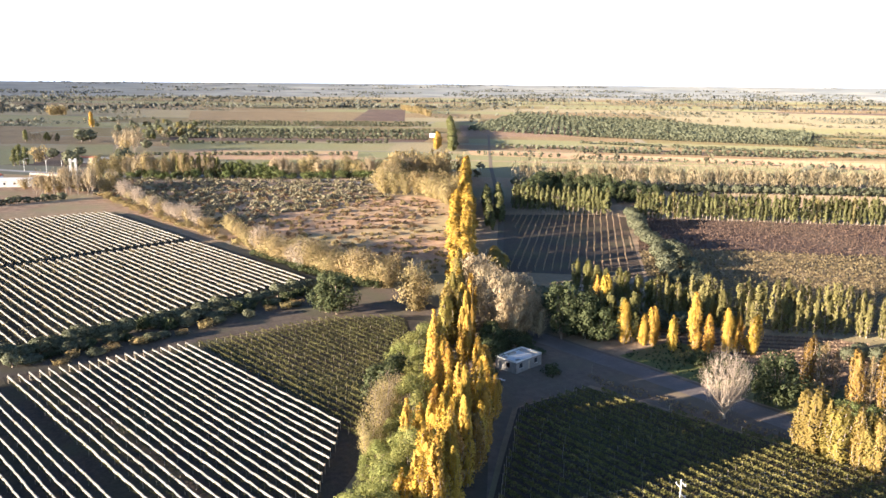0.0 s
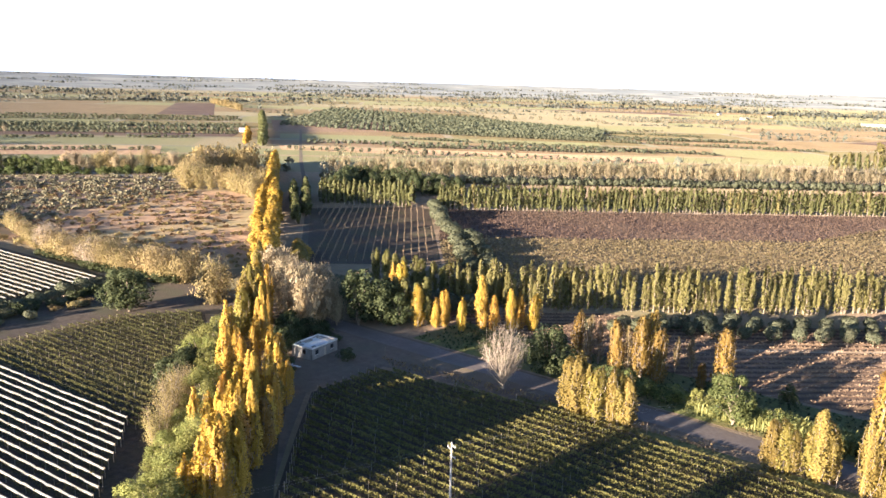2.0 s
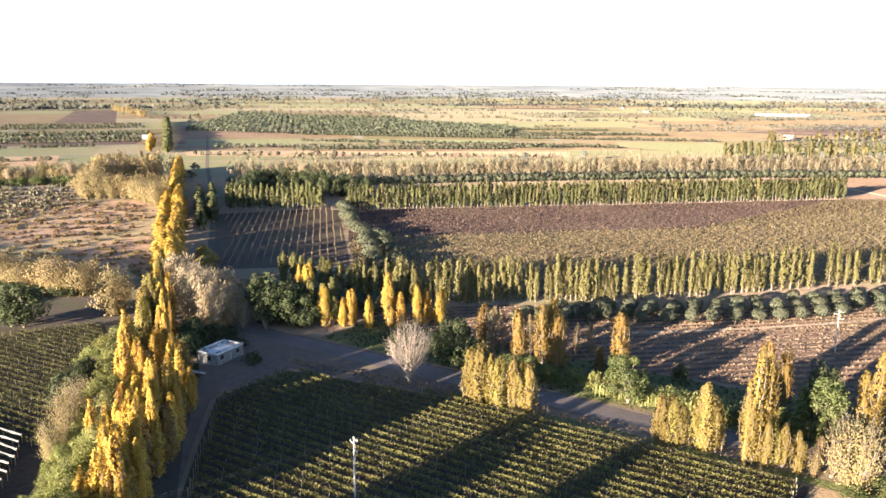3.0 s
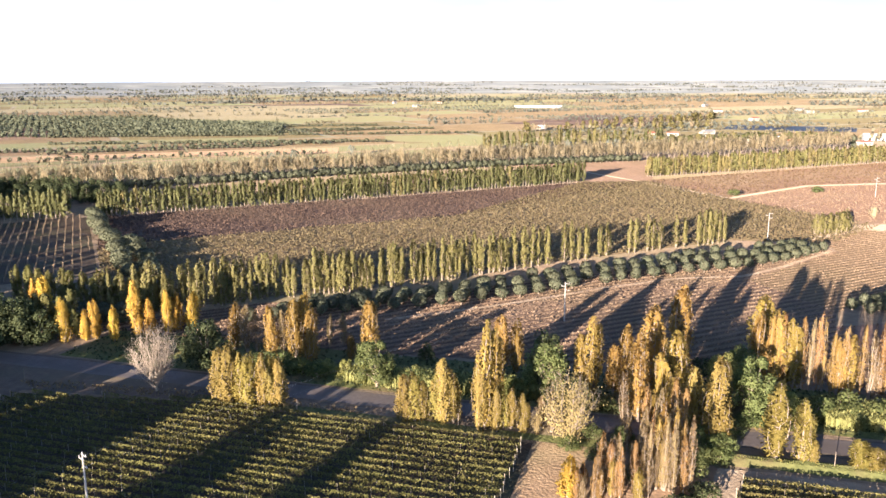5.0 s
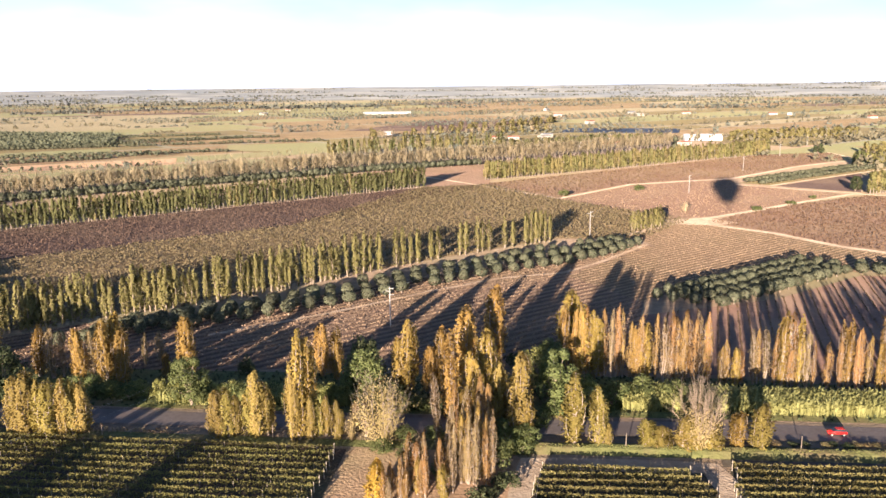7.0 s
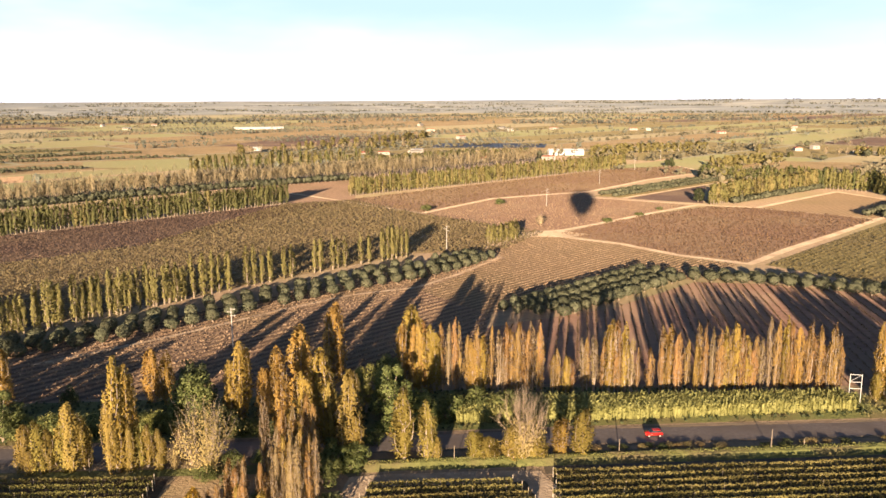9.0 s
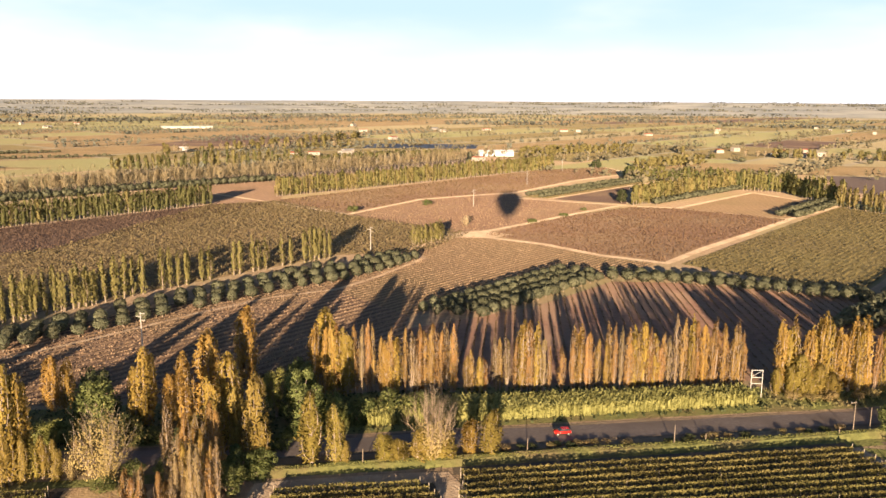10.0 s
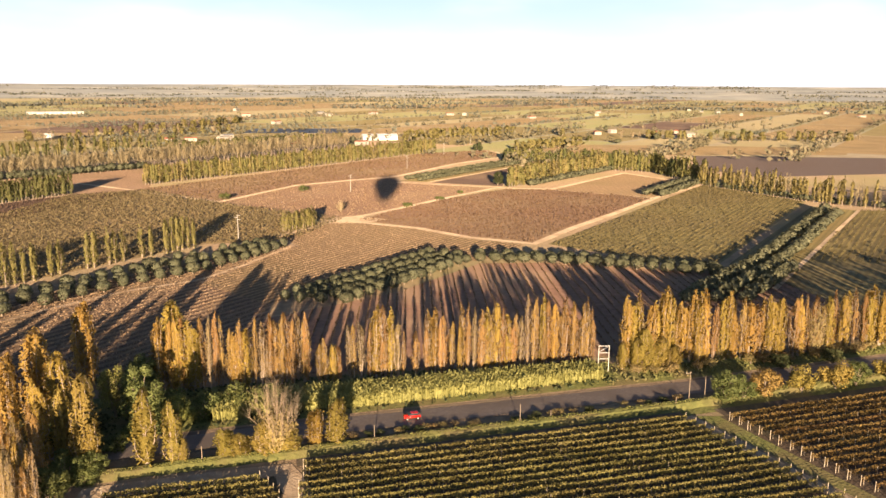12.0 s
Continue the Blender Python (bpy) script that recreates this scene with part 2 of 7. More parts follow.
POND = mat("dark_pond_lining", (0.05, 0.045, 0.05), (0.09, 0.08, 0.085), 0.05, rough=0.5)
CLOTH = mat("balloon_cloth", (0.30, 0.05, 0.04), (0.45, 0.10, 0.06), 0.5)
WICKER = mat("wicker", (0.25, 0.15, 0.07), (0.40, 0.26, 0.13), 8.0, bump=0.4)

# ---------------------------------------------------------------- mesh helpers


def link_mesh(name, verts, faces, material, parent=None, label=""):
    me = bpy.data.meshes.new(name)
    me.from_pydata([tuple(v) for v in verts], [], faces)
    me.materials.append(material)
    me.update()
    ob = new(name, me)
    if parent:
        ob.parent = parent
    if label:
        ob["label"] = label
    return ob


def part(name, bm, material, parent, label="", smooth=False):
    me = bpy.data.meshes.new(name)
    bmesh.ops.recalc_face_normals(bm, faces=bm.faces)
    bm.to_mesh(me)
    bm.free()
    me.materials.append(material)
    if smooth:
        me.shade_smooth()
    ob = new(name, me)
    if parent:
        ob.parent = parent
    if label:
        ob["label"] = label
    return ob


def shared(name, mesh, parent, label=""):
    ob = new(name, mesh)
    ob.parent = parent
    if label:
        ob["label"] = label
    return ob


def box(bm, x0, x1, y0, y1, z0, z1, m=None):
    vs = [bm.verts.new(Vector(p) if m is None else m @ Vector(p)) for p in
          ((x0, y0, z0), (x1, y0, z0), (x1, y1, z0), (x0, y1, z0), (x0, y0, z1), (x1, y0, z1), (x1, y1, z1), (x0, y1, z1))]
    for f in ((3, 2, 1, 0), (4, 5, 6, 7), (0, 1, 5, 4), (1, 2, 6, 5), (2, 3, 7, 6), (3, 0, 4, 7)):
        bm.faces.new([vs[i] for i in f])
    return bm


def tube(V, F, pts, radii, sides=5):
    """A tapered tube through pts, added to the lists V and F."""
    base = len(V)
    pts = [Vector(p) for p in pts]
    for i, p in enumerate(pts):
        way = (pts[min(i + 1, len(pts) - 1)] - pts[max(i - 1, 0)]).normalized()
        side = way.cross(Vector((0.31, 0.95, 0.05))).normalized()
        up = way.cross(side)
        for k in range(sides):
            a = 2 * math.pi * k / sides
            V.append(p + (side * math.cos(a) + up * math.sin(a)) * radii[i])
    for i in range(len(pts) - 1):
        for k in range(sides):
            a, b = base + i * sides + k, base + i * sides + (k + 1) % sides
            F.append((a, b, b + sides, a + sides))
    F.append(tuple(base + (len(pts) - 1) * sides + k for k in range(sides)))


def quad_arrays(centres, sizes, rng, outward=None, bias=0.0, long=1.0, upright=False):
    """Small leaf-like quads, turned at random (towards outward by bias): vertex and face arrays."""
    n = len(centres)
    nrm = rng.normal(size=(n, 3))
    nrm /= np.linalg.norm(nrm, axis=1)[:, None]
    if outward is not None:
        o = outward / (np.linalg.norm(outward, axis=1)[:, None] + 1e-9)
        nrm = nrm * (1 - bias) + o * bias
        nrm /= np.linalg.norm(nrm, axis=1)[:, None] + 1e-9
        nrm = np.where((nrm * o).sum(1)[:, None] < 0, -nrm, nrm)
    ref = rng.normal(size=(n, 3))
    if upright:
        ref = ref * 0.3 + np.array([0, 0, 1.0])
    a = np.cross(nrm, ref)
    a /= np.linalg.norm(a, axis=1)[:, None] + 1e-9
    b = np.cross(nrm, a)
    if upright:
        a, b = b, -a
    s = np.asarray(sizes)[:, None] * 0.5
    bend = nrm * s * rng.uniform(-0.5, 0.5, size=(n, 1))
    v = np.stack([centres - a * s * long - b * s * 0.7 + bend, centres + a * s * long - b * s - bend,
                  centres + a * s * long * 0.8 + b * s + bend, centres - a * s * long + b * s * 0.9 - bend], 1).reshape(-1, 3)
    return v


def quad_mesh(name, v, material, soft=None, share=0.6):
    """Loose quads as a mesh; soft: one direction a quad, towards which its shading leans."""
    me = bpy.data.meshes.new(name)
    n = len(v)
    me.vertices.add(n)
    me.vertices.foreach_set("co", np.asarray(v, dtype=np.float32).ravel())
    me.loops.add(n)
    me.loops.foreach_set("vertex_index", np.arange(n, dtype=np.int32))
    me.polygons.add(n // 4)
    me.polygons.foreach_set("loop_start", np.arange(0, n, 4, dtype=np.int32))
    me.update(calc_edges=True)
    me.materials.append(material)
    if soft is not None:
        q = np.asarray(v, dtype=np.float64).reshape(-1, 4, 3)
        flat = np.cross(q[:, 2] - q[:, 0], q[:, 3] - q[:, 1])
        flat /= np.linalg.norm(flat, axis=1)[:, None] + 1e-9
        lean = flat * (1 - share) + soft / (np.linalg.norm(soft, axis=1)[:, None] + 1e-9) * share
        lean /= np.linalg.norm(lean, axis=1)[:, None] + 1e-9
        me.shade_smooth()
        me.normals_split_custom_set_from_vertices(np.repeat(lean, 4, 0).tolist())
    return me


def list_mesh(name, V, F, material, smooth=True):
    me = bpy.data.meshes.new(name)
    me.from_pydata([tuple(v) for v in V], [], F)
    me.materials.append(material)
    if smooth:
        me.shade_smooth()
    me.update()
    return me


# ---------------------------------------------------------------- ground, fields, road
def inside(px, py, poly):
    """Which of the points (arrays) lie inside the polygon."""
    r = np.zeros(len(px), bool)
    j = len(poly) - 1
    for i in range(len(poly)):
        (xi, yi), (xj, yj) = poly[i], poly[j]
        hit = ((yi > py) != (yj > py)) & (px < (xj - xi) * (py - yi) / ((yj - yi) or 1e-9) + xi)
        r ^= hit
        j = i
    return r


def sheet(name, poly, z, material, label="", category="field"):
    bm = bmesh.new()
    bm.faces.new([bm.verts.new((x, y, z)) for x, y in poly])
    bmesh.ops.triangulate(bm, faces=bm.faces)
    me = bpy.data.meshes.new(name)
    bm.to_mesh(me)
    bm.free()
    me.materials.append(material)
    if me.polygons[0].normal.z < 0:
        me.flip_normals()
    ob = new(name, me)
    return tagged(ob, label, category, kind="structure")


def ribbon(name, pts, width, z, material, label, category):
    """A road or path along pts, width wide, with a slightly uneven edge."""
    rng = random.Random(len(pts) * 31 + int(width * 10))
    fine = []
    for (x0, y0), (x1, y1) in zip(pts, pts[1:]):
        n = max(1, int(math.hypot(x1 - x0, y1 - y0) / 4))
        fine += [(x0 + (x1 - x0) * k / n, y0 + (y1 - y0) * k / n) for k in range(n)]
    fine.append(pts[-1])
    V, F = [], []
    for i, (x, y) in enumerate(fine):
        a, b = fine[max(i - 1, 0)], fine[min(i + 1, len(fine) - 1)]
        d = Vector((b[0] - a[0], b[1] - a[1])).normalized()
        for s in (-1, 1):
            w = width / 2 * (1 + rng.uniform(-0.06, 0.06))
            V.append((x - d.y * w * s, y + d.x * w * s, z))
        if i:
            k = 2 * i
            F.append((k - 2, k, k + 1, k - 1))
    ob = link_mesh(name, V, F, material)
    if ob.data.polygons[0].normal.z < 0:
        ob.data.flip_normals()
    return tagged(ob, label, category, kind="structure")


def build_ground():
    V, F = [(0, 300, 0)], []
    rings = ((600, 0), (1500, 0), (2300, 0), (3150, 0), (4000, 18), (4750, 47))
    n = 64
    for r, z in rings:
        V += [(r * math.cos(2 * math.pi * k / n), 300 + r * math.sin(2 * math.pi * k / n),
               z + (3.0 * noise.noise((k * 0.7, r, 0)) if z else 0)) for k in range(n)]
    F += [(0, 1 + k, 1 + (k + 1) % n) for k in range(n)]
    for i in range(len(rings) - 1):
        F += [(1 + i * n + k, 1 + (i + 1) * n + k, 1 + (i + 1) * n + (k + 1) % n, 1 + i * n + (k + 1) % n) for k in range(n)]
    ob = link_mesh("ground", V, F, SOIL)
    # outer rings hold distance haze in their colour: bluish rim, muted plain
    ob.data.materials.append(mat("hazed_distant_woodland", (0.085, 0.095, 0.10), (0.25, 0.245, 0.225), 0.005, spot=(0.14, 0.15, 0.155), big=0.002, bump=1.0, clod=0.2))
    ob.data.materials.append(mat("hazed_distant_plain", (0.16, 0.135, 0.095), (0.235, 0.20, 0.145), 0.03, spot=(0.15, 0.15, 0.10), big=0.004, bump=1.0, clod=0.2))
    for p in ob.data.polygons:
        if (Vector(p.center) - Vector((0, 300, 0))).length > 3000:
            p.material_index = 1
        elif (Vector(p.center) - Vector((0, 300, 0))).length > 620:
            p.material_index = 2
    ob.data.shade_smooth()
    tagged(ob, "dry brown farmland plain reaching to the horizon", "ground", kind="structure")


build_ground()

ROAD = [(-175, 127), (-150, 129.5), (-120, 131.5), (-80, 134), (-40, 136.5), (10, 140.5), (60, 145.4), (100, 148.2), (140, 151), (178, 155.5), (260, 165), (420, 184)]
ribbon("road", ROAD, 6.2, 0.05, ASPHALT, "grey asphalt country road lined with poplars", "road")
ribbon("road_shoulder", ROAD, 8.2, 0.035, YARD, "brown dirt shoulder along the asphalt road", "road shoulder")

FIELDS = (
    ("field_scrub", [(-206, 152), (-216, 131), (-224, 114), (-300, 112), (-398, 94), (-398, 10), (-620, -10), (-610, 60), (-540, 120), (-460, 180), (-385, 226), (-350, 254)], SCRUB, "rough brown scrubland with sparse dry bushes"),
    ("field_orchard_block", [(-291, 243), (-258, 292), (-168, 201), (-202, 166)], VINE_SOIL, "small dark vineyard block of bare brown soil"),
    ("field_plum", [(-249, 291), (-62, 482), (-22, 500), (-95, 345), (-190, 250), (-197, 232)], PLUM, "dark plum-brown field of withered vines"),
    ("field_gold", [(-62, 482), (-22, 500), (24, 438), (84, 378), (60, 330), (24, 326), (-131, 165), (-197, 232), (-190, 250), (-95, 345)], GOLDFIELD, "golden-brown vineyard field in autumn"),
    ("field_brown_far", [(-26, 505), (22.5, 446), (64.5, 511), (98.7, 531), (130.8, 547), (192, 629), (240, 678), (250, 720), (247, 746), (186, 722)], REDFIELD, "bare brown field beside a poplar windbreak"),
    ("field_wedge", [(24, 440), (74, 381), (94, 388), (110.7, 405), (148.3, 444), (180, 474), (160, 488), (128, 510), (131, 538), (99, 523), (65, 503)], REDFIELD, "dry brown wedge of field beside dirt tracks"),
)
FIELDS += (
    ("field_red", [(90, 372), (114, 350), (131.5, 324.5), (154, 307), (182, 339), (217, 374), (258, 414), (244, 432), (215, 459), (188, 468), (148, 436), (111, 398)], REDFIELD, "reddish-brown field of low dry vines"),
    ("field_pale_corner", [(217, 461), (246, 433), (262, 420), (312, 466), (307, 502), (295.5, 538)], TAN, "pale bare field corner beside poplars"),
    ("field_green", [(159, 303), (316, 466), (336, 390), (206, 256), (190, 262)], OLIVEFIELD, "olive-green autumn vineyard field"),
    ("field_right", [(242, 257), (344, 357), (520, 330), (480, 220), (400, 196)], OLIVEFIELD, "olive-brown field beyond a dirt track"),
    ("field_olive_rows", [(178, 210), (198, 236), (212, 258), (328, 374), (343, 358), (241.5, 258), (208, 225), (195, 205)], OLIVEFIELD, "olive-brown soil under far olive rows"),
    ("field_tan", [(62, 316), (54, 338), (66, 351), (76, 369), (88, 366), (113, 344), (131, 318), (150, 303), (124, 278), (104, 288), (78, 266), (52, 232), (30, 262)], TAN, "tan stubble field with long tree shadows"),
    ("field_stubble", [(-132, 154), (-100, 190), (-78, 197), (-32, 238), (14, 284), (48, 318), (62, 316), (30, 262), (52, 232), (50, 218), (62, 174), (22, 178), (-14, 168), (-60, 160)], STUBBLE, "stubble field of dry cut rows"),
)
FIELDS += (
    ("field_rows_back", [(62, 174), (50, 218), (90, 240), (124, 274), (150, 270), (196, 245), (214, 234), (214, 178), (128, 173)], BACKFIELD, "reddish-brown furrowed field behind poplars"),
    ("field_plough", [(366, 556), (414, 662), (580, 611), (700, 560), (640, 480), (481, 503), (376, 500)], PLOUGH, "dark freshly ploughed field"),
    ("field_gap", [(-80, 492), (-62, 482), (-22, 500), (-24, 528), (30, 580), (-10, 640), (-120, 590), (-118, 545)], STUBBLE, "brown gap of bare field between windbreaks"),
    ("field_right_edge", [(214, 176), (214, 236), (229, 247), (242, 257), (400, 196), (420, 190), (300, 184)], OLIVEFIELD, "olive-brown field behind poplars"),
    ("field_strip_dark", [(150, 507), (222, 582), (190, 482)], PLUM, "dark brown triangle of bare field"),
    ("field_strip_olives", [(131, 520), (148, 510), (260, 622), (253, 652)], OLIVEFIELD, "olive-green strip under a double olive row"),
    ("field_junction", [(62, 362), (72, 378), (92, 384), (104, 372), (92, 364), (76, 366)], DIRT, "pale dusty turning place where dirt tracks meet"),
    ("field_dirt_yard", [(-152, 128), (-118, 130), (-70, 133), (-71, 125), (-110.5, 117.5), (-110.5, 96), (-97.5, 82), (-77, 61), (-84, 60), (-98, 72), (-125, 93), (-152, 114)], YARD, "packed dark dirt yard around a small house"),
    ("field_dirt_lot", [(-6, 100), (-5.5, 129), (22, 131), (26, 126), (21, 100)], SCRUB, "bare dirt lot beside a vineyard"),
)
FIELDS += (
    ("field_verge", [(-75, 127.5), (-5, 132), (30, 136), (60, 139), (140, 145), (190, 151), (190, 143.5), (130, 137.3), (58, 133.6), (24, 130.8), (-6, 129.2), (-75, 124.8)], GRASS, "green grassy road verge"),
    ("field_verge_far", [(-120, 136.5), (-40, 141), (10, 145.5), (60, 150.2), (125, 155), (125, 171), (60, 172), (-20, 164), (-120, 156)], GRASS, "weedy ground between road and poplars"),
    ("field_verge_gold", [(123, 154.6), (140, 155.8), (178, 160.2), (215, 164.6), (260, 170), (260, 178), (212, 172), (178, 167.6), (131, 166.6), (123, 171)], GRASS, "weedy grass under golden poplars"),
    # dark strips laid where the vine rows' shadow falls, the shade in their colour
    ("field_lane_vines", [(57, 130.4), (131, 136.7), (131, 139.4), (57, 133.2)], SHADE_SOIL, "earth lane darkened for vine shade, between vineyard and bank"),
    ("field_lane_rust", [(138.5, 136.3), (215, 145), (215, 147.6), (138, 139.4)], SHADE_SOIL, "earth lane darkened for vine shade, between vineyard and verge"),
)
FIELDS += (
    # lane sheet whose dark colour stands for shade over brown earth
    ("field_lane_net", [(-198, 20), (-222, 113), (-207, 126), (-160, 124), (-171, 111.5), (-184.5, 94), (-184.5, -30), (-187, -30)], SHADE_SOIL, "brown earth lane darkened for shade beside the netted vineyard"),
    ("field_lane_grass", [(133.0, 137), (138.2, 136), (147.5, 100), (143.0, 100)], GRASS, "green grass strip beside a vineyard lane"),
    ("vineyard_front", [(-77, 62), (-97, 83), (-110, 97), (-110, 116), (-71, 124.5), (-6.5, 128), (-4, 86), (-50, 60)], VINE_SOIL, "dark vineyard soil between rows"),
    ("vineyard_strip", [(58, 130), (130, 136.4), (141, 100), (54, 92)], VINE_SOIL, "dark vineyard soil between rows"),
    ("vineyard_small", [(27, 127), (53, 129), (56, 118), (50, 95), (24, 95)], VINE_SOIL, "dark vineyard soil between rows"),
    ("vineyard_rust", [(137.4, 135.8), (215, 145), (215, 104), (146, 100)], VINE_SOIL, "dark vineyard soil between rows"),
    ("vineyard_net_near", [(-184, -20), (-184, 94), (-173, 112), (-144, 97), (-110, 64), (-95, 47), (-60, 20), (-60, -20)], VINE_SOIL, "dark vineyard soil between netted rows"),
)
FIELDS += (
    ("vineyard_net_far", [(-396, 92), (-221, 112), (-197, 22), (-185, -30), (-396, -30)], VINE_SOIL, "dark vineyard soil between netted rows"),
)
FIELDS += (
    ("field_far_gold", [(-1621, 535), (-1432, 830), (-1116, 624), (-1225, 397)], GOLDFIELD, "distant golden field strip"),
    ("field_far_tan", [(-836, 252), (-690, 435), (-631, 387), (-740, 223)], GREENFIELD, "distant green-gold field strip"),
    ("field_far_brown", [(-728, 219), (-634, 359), (-561, 316), (-644, 193)], SCRUB, "distant brown field strip"),
    ("field_far_dark", [(-894, 270), (-735, 506), (-696, 472), (-844, 254)], PLUM, "distant dark brown field strip"),
    ("field_far_red", [(-947, 705), (-850, 830), (-675, 674), (-747, 561)], STUBBLE, "distant reddish stubble field"),
    ("field_far_strip", [(-648, 480), (-578, 561), (-405, 674), (-383, 637), (-609, 452)], TAN, "distant tan field strip"),
    ("field_far_tan_strip", [(-593, 452), (-319, 667), (-293, 615), (-551, 424)], SCRUB, "distant brown field strip"),
    ("field_far_green", [(-714, 545), (-592, 659), (-444, 768), (-421, 729), (-660, 504)], GREENFIELD, "distant green field strip"),
    ("field_far_dry", [(-1308, 1488), (-845, 1747), (-572, 1187), (-744, 1008)], PALE, "wide pale dry grassland"),
    ("field_far_plum", [(-284, 1080), (-213, 1382), (-2, 1352), (-89, 1071)], PLUM, "distant plum-brown field"),
)
FIELDS += (
    ("field_green_plot", [(-685, 122), (-666, 156), (-817, 192), (-838, 156)], GREENFIELD, "green irrigated plot beside the settlement"),
    ("field_yellow_plot", [(-875, 103), (-873, 152), (-1019, 178), (-1048, 124)], GOLDFIELD, "yellow stubble plot beyond the settlement"),
    ("field_dark_plot", [(-662, 76), (-659, 98), (-838, 126), (-850, 95)], GREENFIELD, "dark green plot beside the settlement"),
    ("field_far_orange", [(-755, 577), (-675, 681), (-815, 813), (-920, 707)], STUBBLE, "distant orange-brown field"),
    ("field_far_olive_strip", [(-329, 779), (-190, 829), (-184, 805), (-271, 726)], OLIVEFIELD, "distant green strip field"),
    ("field_far_yellow", [(-1140, 468), (-1165, 639), (-1403, 804), (-1554, 639)], GOLDFIELD, "distant yellow field"),
    ("field_far_vines", [(-1143, 637), (-1072, 691), (-1528, 987), (-1550, 906)], PLUM, "distant vineyard block"),
    ("field_far_meadow", [(-203, 812), (-252, 859), (-339, 817), (-308, 750), (-179, 733)], GREENFIELD, "distant green meadow strip"),
    ("field_far_right", [(290, 821), (617, 720), (558, 645), (304, 684)], GOLDFIELD, "wide golden grassland"),
)
for i, (name, poly, material, label) in enumerate(FIELDS):
    sheet(name, poly, 0.008 + 0.001 * i, material, label)

PATHS = (
    ("dirt_track_alley", [(-60, 47), (-87, 68), (-99, 78), (-119, 96), (-128, 104)], 4.5),
    ("dirt_track_net", [(-176, -40), (-183, 20), (-190, 95), (-196, 118), (-175, 122), (-150, 122)], 5.0),
    ("dirt_track_cross", [(74, 371), (82, 372), (114, 347.5), (131.5, 322), (154, 304.5), (182, 336), (217, 371), (261, 418), (317, 468), (307, 500), (296, 540)], 3.6),
    ("dirt_track_wedge", [(76, 372), (94, 385), (110.7, 401), (148, 440), (184, 475), (215, 463), (296, 540)], 3.2),
    ("dirt_track_poles", [(-70, 540), (-31, 500.5), (22.5, 442.5), (64.5, 507), (98.7, 527.4), (131, 543), (192, 624.5), (254, 684.7), (247, 748)], 3.2),
    ("dirt_track_back", [(52, 336), (65, 353), (78, 370)], 3.4),
    ("dirt_track_strip", [(127.6, 511.5), (160, 491), (188.8, 477.6)], 2.4),
    ("dirt_track_strip_edge", [(146.6, 508.4), (224, 587), (261, 622)], 2.0),
    ("dirt_track_olives", [(-60, 186), (-34, 211), (-12, 236), (8, 256), (28, 266), (40.5, 283), (59.5, 317.7)], 1.8),
    ("dirt_track_block", [(-196, 163), (-300, 250), (-470, 380), (-760, 610)], 2.5),
    ("dirt_track_right", [(206, 222), (242, 257.6), (344, 358.5)], 1.8),
    ("dirt_track_lane", [(24, 100), (25.5, 127.5), (55, 129.8), (57, 122), (55, 95)], 4.4),
    ("dirt_track_vines", [(131, 137), (136, 118), (141, 100), (146, 80)], 2.6),
    ("dirt_track_hedge", [(-258, 287), (-150, 391), (-62, 484)], 3.0),
)
for i, (name, pts, w) in enumerate(PATHS):
    # three tracks take the soil that has shade in its colour
    ribbon(name, pts, w, 0.040 + 0.002 * i if name != "dirt_track_net" else 0.04, SHADE_SOIL if name in ("dirt_track_net", "dirt_track_alley", "dirt_track_block") else DIRT, "pale dusty dirt track between fields", "dirt track")

